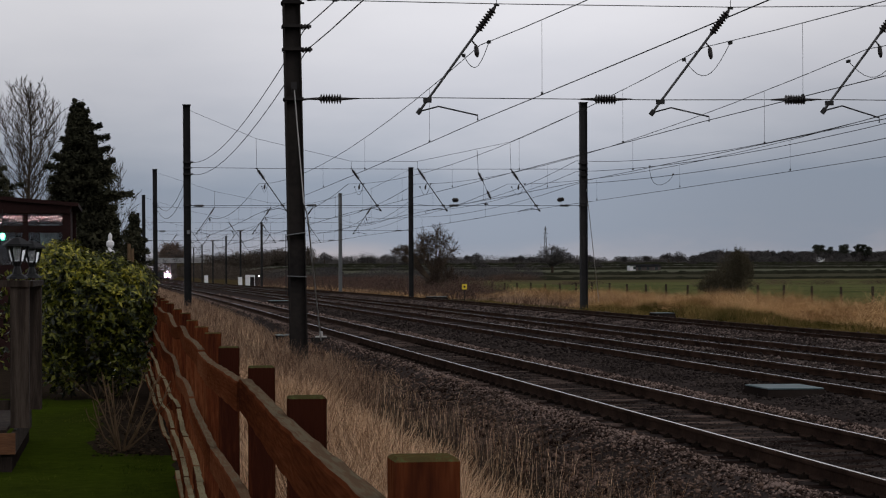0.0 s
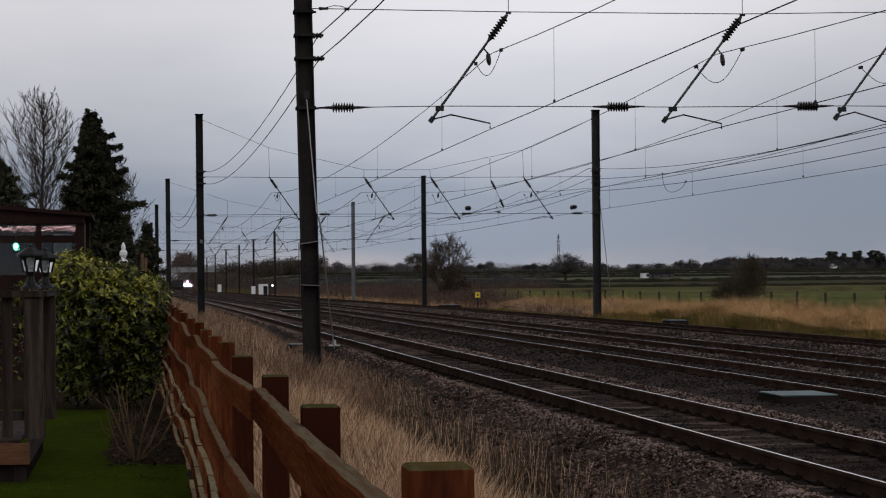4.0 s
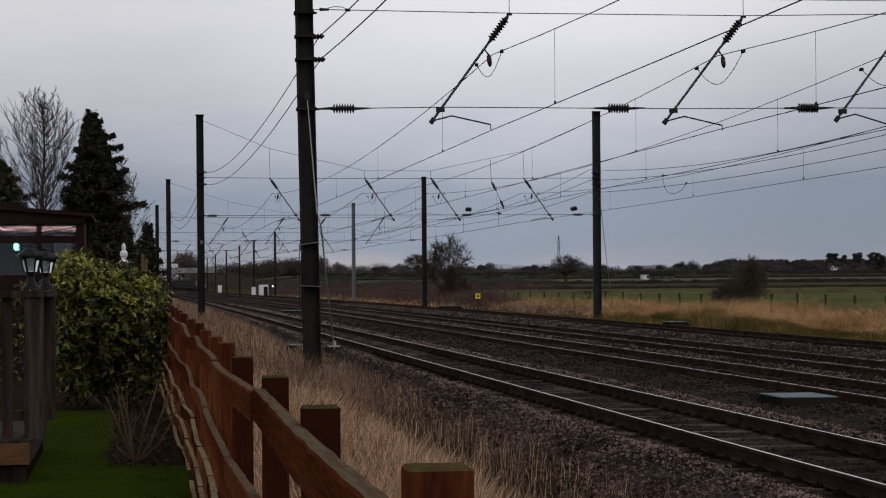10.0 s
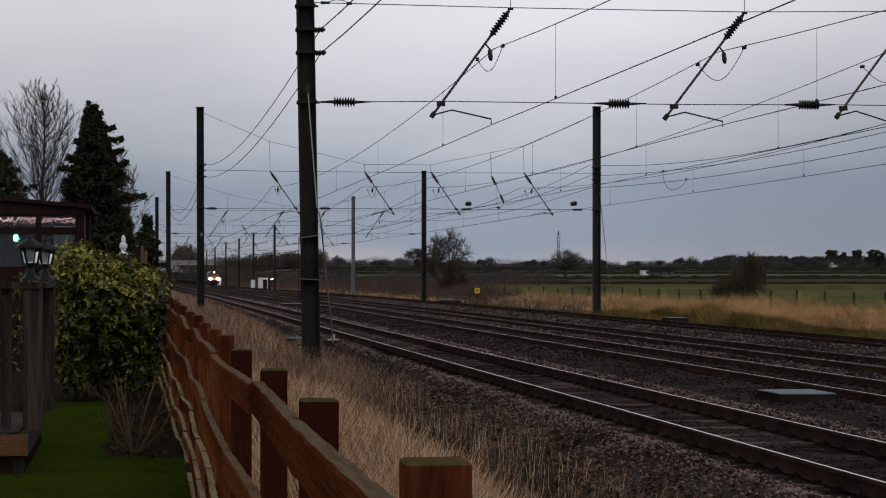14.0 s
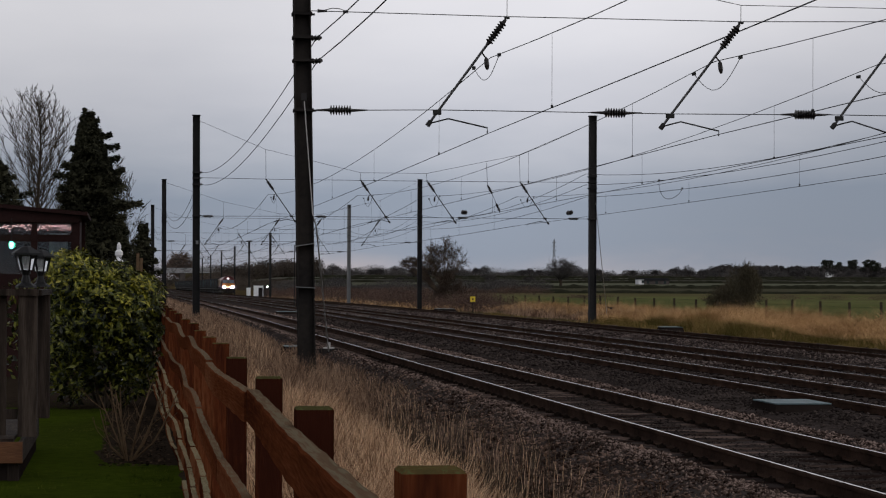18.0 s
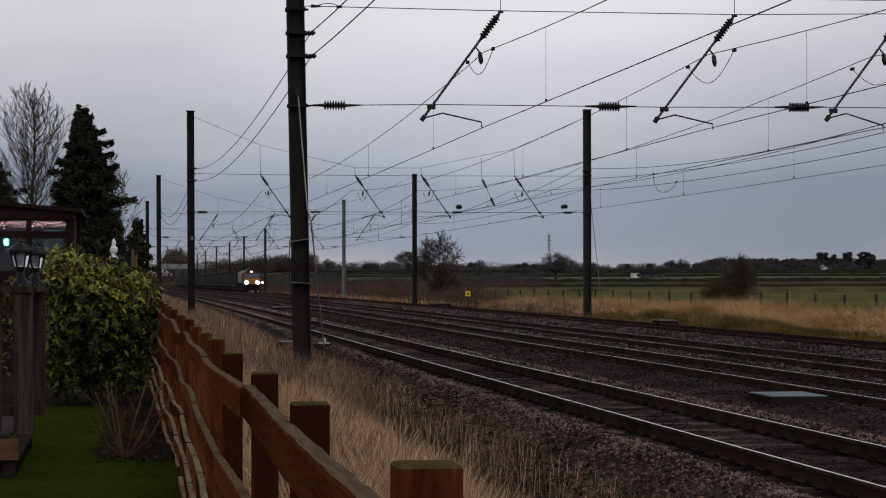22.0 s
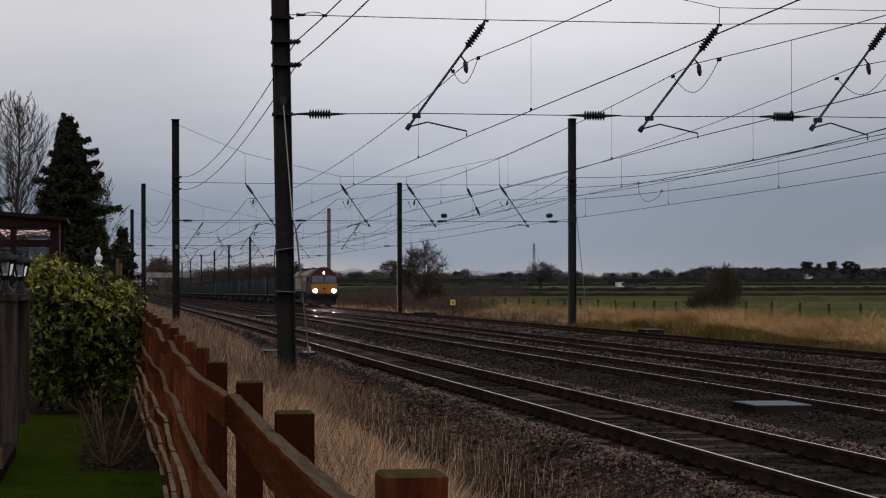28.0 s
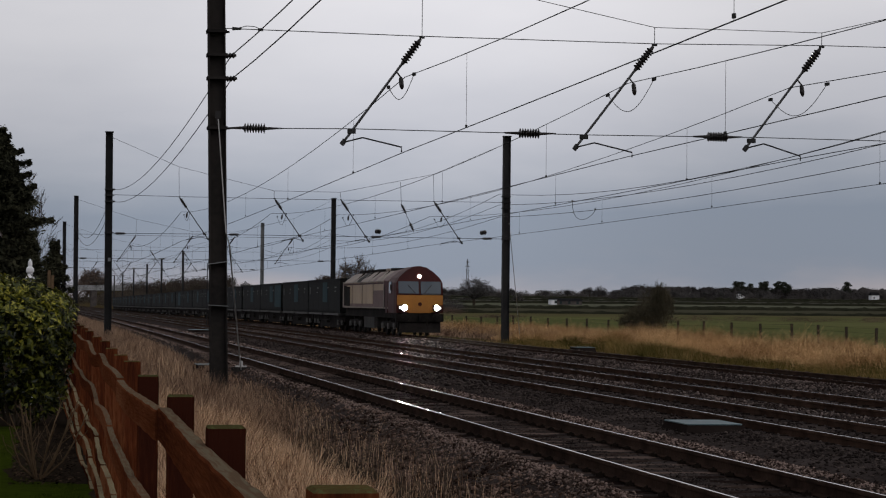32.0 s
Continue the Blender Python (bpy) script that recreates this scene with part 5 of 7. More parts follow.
# ---- trees ----
def conifer(at, height, width, taper, seed, count, lean_out=0.0, tufts=11):
    """Evergreen: boughs in all directions that end in drooping tufts of needle sprays, with gaps between them.
    Half width grows by taper a metre from the top, up to width; lean_out: how much fuller the crown is towards the line."""
    t = thing("conifer", "dark ragged evergreen conifer", "tree", at, group="garden conifers")
    r = np.random.default_rng(seed)
    part("trunk", Geo().rod((0, 0, 0), (0, 0, height * 0.97), 0.16, 0.015, n=7), BARK, t)
    nb = int(height * tufts)
    vs, fs, off, limbs = [], [], 0, Geo()
    reach = lambda z: np.minimum(width, 0.06 + taper * (height - z) ** 0.95)
    tot = sum(float(reach(height * (0.06 + 0.93 * (i + 0.5) / nb))) for i in range(nb))

    def sprays(p, ax, k, low, high):
        nonlocal off
        ax = ax / np.linalg.norm(ax, axis=1)[:, None]
        sd = np.cross(ax, r.normal(size=(k, 3)))
        sd /= np.linalg.norm(sd, axis=1)[:, None]
        l = r.uniform(low, high, k)[:, None]
        vs.append(np.stack([p - ax * l * 0.5, p + sd * l * 0.26, p + ax * l * 0.6, p - sd * l * 0.26], 1).reshape(-1, 3))
        fs.append(np.arange(k * 4).reshape(-1, 4) + off)
        off += 4 * k

    for i in range(nb):
        z = height * (0.05 + 0.94 * (i + r.uniform(0, 1)) / nb)
        a = 2.4 * i + r.uniform(-0.5, 0.5)
        full = float(reach(z)) * (1 + lean_out * math.cos(a))
        ln = full * (r.uniform(0.70, 0.98) if i % 3 else r.uniform(1.0, 1.22))
        d = np.array([math.cos(a), math.sin(a), r.uniform(-0.10, 0.12)])
        across = np.array([-math.sin(a), math.cos(a), 0.0])
        limbs.rod((0, 0, z), tuple(np.array([0, 0, z]) + d * ln * 0.9), 0.03, 0.006, n=3, caps=False)
        k = int(count * full / tot)
        s = r.uniform(0.0, 1.0, k) ** 0.55
        fan = r.normal(0, 1, k) * (0.20 * ln * np.sqrt(np.maximum(0, 1.03 - s)) + 0.045)
        bow = 0.16 * ln * (s ** 2 - 0.75 * s) - np.abs(fan) * 0.35
        p = np.array([0, 0, z]) + d * ln * s[:, None] + across * fan[:, None] + np.stack([0 * s, 0 * s, r.normal(0, 0.035, k) + bow], 1)
        ax = d + across * np.sign(fan)[:, None] * 0.7 + r.normal(size=(k, 3)) * 0.35 + np.array([0, 0, -0.1])
        sprays(p, ax, k, 0.04, 0.115)
    # the shaded heart of the crown
    k = count // 4
    z = height * (0.05 + 0.90 * r.uniform(0, 1, k) ** 1.2)
    a, q = r.uniform(0, 6.283, k), 0.62 * np.sqrt(r.uniform(0, 1, k)) * reach(z)
    sprays(np.stack([q * np.cos(a) * (1 + lean_out * np.cos(a)), q * np.sin(a), z], 1), r.normal(size=(k, 3)), k, 0.10, 0.22)
    part("limb_whorl", limbs, BARK, t)
    part("crown", big_mesh("conifer_crown", np.concatenate(vs), np.concatenate(fs), CONIFER), None, t)
    return t


conifer((-1.25, 66.0, 0.1), 6.72, 1.25, 0.53, 21, 62000, 0.20)
conifer((0.42, 78.0, 0.1), 3.75, 0.58, 0.42, 22, 9000)
conifer((-0.30, 72.0, 0.1), 3.7, 0.6, 0.5, 26, 9000)
conifer((-3.55, 60.0, 0.1), 5.05, 1.36, 0.9, 23, 24000)


def leader_tree(label, at, height, half, seed, count, low=0.3):
    """A leafless tree with one leader; its side limbs curve upwards and carry fine twigs."""
    t = thing("bare_tree", label, "tree", at)
    rr = random.Random(seed)
    stem = [Vector((0.05 * math.sin(i * 1.1 + seed), 0, height * i / 12)) for i in range(13)]
    trunk = Geo()
    for i in range(12):
        trunk.rod(stem[i], stem[i + 1], 0.13 * (1 - i / 13), 0.13 * (1 - (i + 1) / 13), n=6, caps=False)
    part("trunk", trunk, BARK, t)
    g = Geo()
    for i in range(count):
        u = low + (0.96 - low) * (i + rr.random()) / count
        p = stem[int(u * 12)].lerp(stem[int(u * 12) + 1], u * 12 % 1)
        a = 2.4 * i + rr.uniform(-0.5, 0.5)
        ln = min(1.5, half * (1.04 - u) / (1 - low) * 1.75 + 0.10) * rr.uniform(0.75, 1.1)
        way = Vector((math.cos(a), math.sin(a), 0.75))
        rad = 0.040 * (1.10 - u)
        for s in range(5):
            way = (way + Vector((rr.uniform(-0.15, 0.15), rr.uniform(-0.15, 0.15), 0.26))).normalized()
            q = p + way * ln * 0.36
            g.rod(p, q, rad * (1 - s / 6), rad * (1 - (s + 1) / 6), n=4, caps=False)
            for _ in range(3):
                side = (way + Vector((rr.uniform(-1, 1), rr.uniform(-1, 1), rr.uniform(-0.1, 0.6))) * 0.8).normalized()
                m = p.lerp(q, rr.random())
                e = m + side * ln * rr.uniform(0.22, 0.5)
                g.rod(m, e, 0.0095, 0.0065, n=3, caps=False)
                for _ in range(2):
                    b2 = m.lerp(e, rr.uniform(0.3, 0.9))
                    s2 = (side + Vector((rr.uniform(-1, 1), rr.uniform(-1, 1), rr.uniform(-0.1, 0.7))) * 0.7).normalized()
                    g.rod(b2, b2 + s2 * ln * rr.uniform(0.15, 0.3), 0.0065, 0.004, n=3, caps=False)
            p = q
    part("crown", g, BARK, t)
    return t


leader_tree("tall leafless garden tree with fine upright branches", (-3.35, 85.0, 0.1), 8.55, 1.68, 4, 92, 0.16)
leader_tree("slender leafless tree behind the conifer", (-0.75, 92.0, 0.1), 6.4, 1.10, 15, 44, 0.2)


# ---- beyond the line ----
def at_ground(x, y, dz=0.0):
    return (x, y, float(ground_z(x, y)) + dz)


def dome_tree(name, label, at, height, domes, fork, radius, seed, limbs, twigs, fine, material=TWIG, group=""):
    """A leafless tree whose limbs rise from the fork and fill one or more domes (x, y, z of the centre, half width, rise) with forking twigs."""
    t = thing(name, label, "tree", at, group=group)
    rr = random.Random(seed)
    part("trunk", Geo().line([(0, 0, -0.2), (0.02 * height, 0, fork * 0.5), (0, 0, fork * 1.05)], radius, n=7), BARK, t)
    g = Geo()
    for cx, cy, cz, w, rise in domes:
        for i in range(limbs):
            a, e = rr.uniform(0, 6.283), math.asin(rr.uniform(0.0, 1.0))
            rim = lambda s, a=a, e=e: Vector((cx + w * s * math.cos(e) * math.cos(a), cy + w * s * math.cos(e) * math.sin(a), cz + rise * s * math.sin(e)))
            p0 = Vector((0, 0, fork * rr.uniform(0.8, 1.0)))
            p1 = p0.lerp(rim(0.55), 0.5) + Vector((0, 0, rr.uniform(-0.1, 0.1) * rise))
            p2, p3 = rim(0.68), rim(rr.uniform(0.85, 0.97))
            for q0, q1, r0, r1 in ((p0, p1, 0.50, 0.36), (p1, p2, 0.36, 0.22), (p2, p3, 0.22, 0.10)):
                g.rod(q0, q1, radius * r0, radius * r1, n=4, caps=False)
            for k in range(twigs):
                s = rr.uniform(0.2, 1.0)
                base = p1.lerp(p2, s * 2) if s < 0.5 else p2.lerp(p3, s * 2 - 1)
                out = Vector((rr.gauss(0, 1), rr.gauss(0, 1), rr.gauss(0.35, 0.8))).normalized()
                tip = base + Vector((out.x * w, out.y * w, out.z * rise)) * rr.uniform(0.15, 0.34)
                g.rod(base, tip, fine * 1.6, fine, n=3, caps=False)
                for m in range(4):
                    b2 = base.lerp(tip, rr.uniform(0.3, 1.0))
                    o2 = (out + Vector((rr.gauss(0, 0.8), rr.gauss(0, 0.8), rr.gauss(0.3, 0.7)))).normalized()
                    g.rod(b2, b2 + Vector((o2.x * w, o2.y * w, o2.z * rise)) * rr.uniform(0.08, 0.2), fine, fine * 0.5, n=3, caps=False)
    part("crown", g, material, t)
    return t


dome_tree("hawthorn", "leafless spreading hawthorn bush", at_ground(28.1, 202.0, -0.1), 6.2, [(0.0, 0, 3.4, 2.3, 3.0), (-2.9, 0, 3.7, 1.4, 0.9), (0.5, 0, 1.0, 1.5, 2.4)], 1.0, 0.095, 8, 30, 22, 0.0105)
dome_tree("field_tree", "lone leafless round-crowned tree in the fields", at_ground(126.5, 660.0, -0.3), 9.9, [(0, 0, 4.2, 6.2, 4.5), (0.4, 0, 3.6, 5.0, 2.8)], 2.7, 0.46, 12, 30, 15, 0.026, TREE_HAZE_GREY)


def clumps(name, label, spots, count, size, material, seed, category="hedge", kind="stuff"):
    """Twiggy mass, soft at its rim: many small angular flakes filling a row of mounds (x, y, width, depth, height)."""
    r = np.random.default_rng(seed)
    vs, fs, off = [], [], 0
    tot = sum(s[2] * s[4] for s in spots)
    for x, y, w, d, h in spots:
        k = max(20, int(count * w * h / tot))
        q = r.normal(size=(k, 3))
        q /= np.linalg.norm(q, axis=1)[:, None]
        q *= r.uniform(0.05, 1.0, (k, 1)) ** 0.45 * r.uniform(0.8, 1.12, (k, 1))
        p = np.stack([x + q[:, 0] * w / 2, y + q[:, 1] * d / 2, ground_z(x + q[:, 0] * 0, y + q[:, 1] * 0) + h * 0.45 + q[:, 2] * h * 0.55], 1)
        ax = r.normal(size=(k, 3)) + np.array([0, 0, 0.8])
        ax /= np.linalg.norm(ax, axis=1)[:, None]
        sd = np.cross(ax, r.normal(size=(k, 3)))
        sd /= np.linalg.norm(sd, axis=1)[:, None]
        l = size * h * r.uniform(0.5, 1.3, (k, 1))
        v = np.stack([p - ax * l, p + sd * l * 0.35, p + ax * l, p - sd * l * 0.35], 1).reshape(-1, 3)
        vs.append(v), fs.append(np.arange(4 * k).reshape(-1, 4) + off)
        off += 4 * k
    return tagged(part(name, big_mesh(name, np.concatenate(vs), np.concatenate(fs), material), None), label, category, kind=kind)


r8 = np.random.default_rng(8)
# thick bush in the field
BUSH = surface("bush_twigs", [(0.050, 0.044, 0.030), (0.080, 0.068, 0.046), (0.115, 0.096, 0.066)], 0.95, 0, 0.4, 3, island=0.3, spec=0.0)
fb = dome_tree("field_bush", "dense dark leafless bush at the field edge", at_ground(47.75, 174.0), 4.2, [(0.3, 0, 0.7, 1.7, 2.9), (-1.3, 0, 0.2, 1.5, 1.8), (0.9, 0, 1.4, 1.1, 2.5)], 0.4, 0.12, 77, 26, 18, 0.011, BUSH)
fb["category"] = "bush"
v, f = leaf_cloud([(0.35, 0, 1.9), (-1.2, 0, 1.1), (0.7, 0, 2.7), (-0.3, 0, 0.8)], [(1.45, 1.2, 1.7), (1.25, 1.2, 1.1), (0.9, 0.9, 1.25), (1.8, 1.4, 0.9)], 22000, 0.12, 78, 4.0, 0.1)
part("foliage", big_mesh("bush_foliage", v, f, BUSH), None, fb)
BRAMBLE = surface("bramble", [(0.048, 0.029, 0.023), (0.085, 0.051, 0.039), (0.135, 0.084, 0.062)], 0.95, 0, 0.2, 1, island=0.35)
# bramble scrub by the line, past the far masts
clumps("bramble_scrub", "low brown bramble scrub along the line", [(25.0 + r8.uniform(0, min(9.0, 0.1817 * y - 27.2)), y, 4, 6, r8.uniform(0.9, 1.9)) for y in np.arange(172, 420, 2.0)], 120000, 0.042,
       BRAMBLE, 32)
clumps("bramble_scrub", "low red-brown scrub strip across the near field", [(x + r8.uniform(-1, 1), 300 + 0.1 * x + r8.uniform(-2, 2), 4.5, 4, r8.uniform(0.5, 1.0)) for x in np.arange(80, 150, 1.8)], 24000, 0.07, BRAMBLE, 62)
clumps("bramble_scrub", "small red-brown scrub patch in the near field", [(x, 330 + r8.uniform(-1, 1), 3, 3, r8.uniform(0.5, 0.9)) for x in np.arange(64, 71, 1.5)], 3000, 0.08, BRAMBLE, 63)
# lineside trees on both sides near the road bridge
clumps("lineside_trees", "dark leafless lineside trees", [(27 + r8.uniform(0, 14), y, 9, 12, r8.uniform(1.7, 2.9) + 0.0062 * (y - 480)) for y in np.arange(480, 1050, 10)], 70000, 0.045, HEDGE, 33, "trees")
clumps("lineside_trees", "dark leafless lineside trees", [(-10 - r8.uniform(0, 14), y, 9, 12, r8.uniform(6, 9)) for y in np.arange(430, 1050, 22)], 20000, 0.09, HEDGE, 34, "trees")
def hedge_bank(name, label, x0, x1, line_y, height, depth, pitch, seed, flakes, category="hedge", material=HEDGE, rough=0.7):
    """A long ragged bank of growth: a lumpy core, with twigs standing out of it."""
    r = np.random.default_rng(seed)
    xs = np.arange(x0, x1, pitch)
    n = len(xs)
    ys = line_y(xs) + r.normal(0, depth * 0.12, n)
    slow = 1.2 - rough + rough * np.interp(np.arange(n), np.arange(0, n + 6, 5), r.uniform(0, 1, len(np.arange(0, n + 6, 5))))
    ends = np.minimum(1.0, np.minimum(np.arange(n) + 0.3, n - 0.7 - np.arange(n)) / 4.0)
    hs = height * ends * slow * (r.uniform(0.72, 1.08, n) if rough > 0.5 else r.normal(0.94, 0.05, n))
    gz = ground_z(xs, ys) - 0.4
    rows = [(-0.5, 0.0), (-0.42, 0.55), (-0.2, 0.9), (0.0, 1.0), (0.25, 0.85), (0.5, 0.0)]
    v = np.stack([np.stack([xs + r.normal(0, pitch * 0.3, n), ys + d * depth * r.uniform(0.7, 1.3, n), gz + hs * k * r.uniform(0.85, 1.1, n)], 1) for d, k in rows], 1)
    i = np.arange(n * 6).reshape(n, 6)
    f = np.stack([i[:-1, :-1].ravel(), i[1:, :-1].ravel(), i[1:, 1:].ravel(), i[:-1, 1:].ravel()], 1)
    v = v.reshape(-1, 3)
    k = r.integers(0, n, flakes)
    p = np.stack([xs[k] + r.normal(0, pitch, flakes), ys[k] - depth * r.uniform(-0.1, 0.5, flakes), gz[k] + hs[k] * r.uniform(0.3, 1.02, flakes)], 1)
    ax = r.normal(size=(flakes, 3)) + np.array([0, 0, 1.0])
    ax /= np.linalg.norm(ax, axis=1)[:, None]
    sd = np.cross(ax, r.normal(size=(flakes, 3)))
    sd /= np.linalg.norm(sd, axis=1)[:, None]
    l = min(0.5, height * 0.08) * r.uniform(0.5, 1.4, (flakes, 1))
    w = np.stack([p - ax * l, p + sd * l * 0.4, p + ax * l, p - sd * l * 0.4], 1).reshape(-1, 3)
    faces = np.concatenate([f, np.arange(4 * flakes).reshape(-1, 4) + len(v)])
    return tagged(part(name, big_mesh(name, np.concatenate([v, w]), faces, material), None), label, category, kind="stuff")


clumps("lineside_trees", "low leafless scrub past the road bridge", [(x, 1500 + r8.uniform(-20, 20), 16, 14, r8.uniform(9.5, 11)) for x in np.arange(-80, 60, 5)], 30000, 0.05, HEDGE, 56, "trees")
clumps("lineside_trees", "leafless trees past the road bridge", [(x + r8.uniform(-3, 3), 1600 + r8.uniform(-20, 20), r8.uniform(12, 20), 14, r8.uniform(8.5, 12.0) - 0.012 * x) for x in np.arange(58, 300, 7)], 40000, 0.035, TREE_HAZE_GREY, 55, "trees")
clumps("lineside_trees", "belt of dark leafless trees beyond the scrub", [(x + r8.uniform(-2, 2), 430 + 0.6 * x + r8.uniform(-12, 12), r8.uniform(5, 9), 8, r8.uniform(2.0, 3.5)) for x in np.arange(30, 88, 1.8)], 40000, 0.055, TREE_HAZE_GREY, 57, "trees")
clumps("bramble_scrub", "red-brown scrub below the tree belt", [(x + r8.uniform(-2, 2), 395 + 0.4 * x + r8.uniform(-8, 8), 6, 6, r8.uniform(1.2, 2.0)) for x in np.arange(32, 80, 1.8)], 16000, 0.06, BRAMBLE, 58)
clumps("lineside_trees", "dark leafless trees beside the road bridge", [(x + r8.uniform(-2, 2), 1065 + r8.uniform(-25, 25), r8.uniform(7, 12), 10, r8.uniform(6.5, 10)) for x in np.arange(42, 88, 2.6)], 26000, 0.05, HEDGE, 60, "trees")
# hedges and woods across the fields
for k, (y, x0, x1, h) in enumerate(((470, 36, 420, 1.0), (600, 45, 520, 1.35), (800, 40, 700, 1.3), (940, 40, 900, 1.2), (1080, 60, 1000, 1.5))):
    hedge_bank("field_hedge", "dark clipped hedge between fields", x0, x1, lambda x, y=y, k=k: y + (0.05, 0.14, 0.05, 0.10, 0.03)[k] * x, h, 1.6, 1.1, 40 + k, 3500, material=HEDGE_DARK, rough=0.25)
for k, (y, slope, x0, x1, seed) in enumerate(((812, 0.05, 100, 215, 71), (952, 0.10, 120, 330, 72), (1092, 0.03, 90, 420, 73))):
    clumps("field_hedge", "uneven overgrown hedge with small leafless trees", [(x + r8.uniform(-3, 3), y + slope * x, r8.uniform(3, 8), 4, r8.uniform(0.9, 2.9)) for x in np.arange(x0, x1, 11)], 6000, 0.10, WOOD_DARK, seed)
clumps("far_woods", "line of far leafless trees, haze put into their colour", [(x + r8.uniform(-4, 4), 1230 + 0.1 * x + r8.uniform(-15, 15), r8.uniform(7, 15), 10, r8.uniform(1.8, 4.7)) for x in np.arange(44, 430, 5)], 34000, 0.10, TREE_HAZE_GREY, 50, "trees")
hedge_bank("far_woods", "line of far leafless trees, haze put into their colour", 60, 520, lambda x: 1500 + 0.05 * x, 3.4, 22, 2.0, 52, 9000, "trees", TREE_HAZE_GREY, 0.4)
clumps("far_woods", "line of far leafless trees, haze put into their colour", [(x + r8.uniform(-5, 5), 1490 + 0.05 * x + r8.uniform(-10, 10), r8.uniform(9, 16), 12, r8.uniform(2.8, 6.4)) for x in np.arange(60, 520, 8)], 30000, 0.08, TREE_HAZE_GREY, 59, "trees")
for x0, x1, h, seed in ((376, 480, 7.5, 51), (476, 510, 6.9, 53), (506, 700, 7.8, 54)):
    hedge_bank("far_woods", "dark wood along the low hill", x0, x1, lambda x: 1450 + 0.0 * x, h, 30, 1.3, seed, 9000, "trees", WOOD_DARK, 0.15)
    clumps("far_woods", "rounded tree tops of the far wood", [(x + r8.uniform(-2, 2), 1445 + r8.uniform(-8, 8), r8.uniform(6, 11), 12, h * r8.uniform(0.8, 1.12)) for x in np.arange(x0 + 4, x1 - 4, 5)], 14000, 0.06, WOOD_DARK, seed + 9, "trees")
r9 = random.Random(19)
for i in range(46):
    x = r9.uniform(50, 430)
    y = 1200 + r9.uniform(-40, 90)
    h = r9.uniform(3.4, 6.9)
    t = thing("far_tree", "small far leafless tree above a hedge", "tree", at_ground(x, y), group="far trees")
    part("trunk", Geo().rod((0, 0, 0), (0, 0, h * 0.6), 0.3, 0.15, n=5), BARK, t)
    w = h * r9.uniform(0.36, 0.62)
    v, f = leaf_cloud([(0, 0, h * 0.68), (w * 0.5, 0, h * 0.58), (-w * 0.5, 0, h * 0.6)], [(w * 0.8, w * 0.8, h * 0.32), (w * 0.6, w * 0.6, h * 0.25), (w * 0.6, w * 0.6, h * 0.25)], 1150, 0.5, 100 + i, 2.2, 0.1)
    part("crown", big_mesh("far_crown", v, f, TREE_HAZE_GREY), None, t)
PINE = surface("pine_needles", [(0.035, 0.040, 0.030), (0.055, 0.060, 0.044)], 0.9, 0, 0.8, 8, island=0.6, spec=0.0)
for x, h in ((453.5, 12.2), (456.4, 11.6), (462.6, 10.6), (470.8, 11.6), (473.6, 12.5), (481.6, 12.6), (484.6, 11.9), (488.5, 10.6), (530, 12.6)):
    t = thing("pine_tree", "tall dark pine standing above the wood", "tree", at_ground(x, 1440), group="hill pines")
    part("trunk", Geo().rod((0, 0, 0), (0, 0, h * 0.85), 0.45, 0.2, n=6), BARK, t)
    v, f = leaf_cloud([(r9.uniform(-1.1, 1.1), r9.uniform(-1, 1), h * (0.50 + 0.105 * j)) for j in range(5)], [(r9.uniform(2.4, 3.9) * (1.15 - 0.13 * j), 2.2, r9.uniform(0.7, 1.1)) for j in range(5)], 3600, 0.5, int(x), 1.8, 0.1)
    part("needles", big_mesh("pine_needles", v, f, PINE), None, t)

# wire fence along the field
ff = thing("field_fence", "weathered timber posts of a stock fence", "fence", (0, 0, 0))
POST_MESH = post_geo(0.13, 1.2).mesh("fence_post")
POST_MESH.materials.append(BARK)
prev = None
for i in range(46):
    y = 98 + i * 4.6
    x = 44.5 - (y - 130) * 0.10 if y > 130 else 44.5
    p = part("post", POST_MESH, None, ff)
    p.matrix_basis = pose(x, y, float(ground_z(x, y)) - 0.1, rnd.uniform(-3, 3), rnd.uniform(-3, 3), 0)
    if prev:
        for z in (0.45, 0.8, 1.05):
            part("wire", Geo().rod((prev[0], prev[1], prev[2] + z), (x, y, float(ground_z(x, y)) + z), 0.006, n=3, caps=False), WIRE, ff)
    prev = (x, y, float(ground_z(x, y)))

# road bridge, with a lit hill of trees behind it
CONC = surface("bridge_concrete", [(0.22, 0.22, 0.225), (0.31, 0.31, 0.315)], 0.85, 0, 0.3, 3, 0.2)
BRICK_DARK = surface("abutment_brick", [(0.05, 0.042, 0.04), (0.09, 0.075, 0.07)], 0.9, 0, 0.5, 4, 0.3)
by0 = 1120.0
bridge = thing("road_bridge", "grey concrete road bridge across the railway", "bridge", (0, by0, 0))
part("deck", Geo().box(13, 4, 7.35, 110, 8.0, 1.5), BRICK_DARK, bridge, "dark bridge deck")
part("edge_beam", Geo().box(13, -0.12, 6.95, 110, 0.2, 0.75), CONC, bridge, "pale concrete edge beam")
part("parapet", Geo().box(13, -0.1, 8.2, 110, 0.3, 1.7), CONC, bridge, "pale concrete parapet")
part("parapet", Geo().box(13, 8.1, 8.2, 110, 0.3, 1.7), CONC, bridge, "pale concrete parapet")
for x in (-1.5, 9.3, 17.3, 25.5):
    part("pier", Geo().box(x, 4, 2.3, 0.9 if 0 < x < 24 else 3.0, 7.5, 8.6, bevel=0.2), BRICK_DARK, bridge)
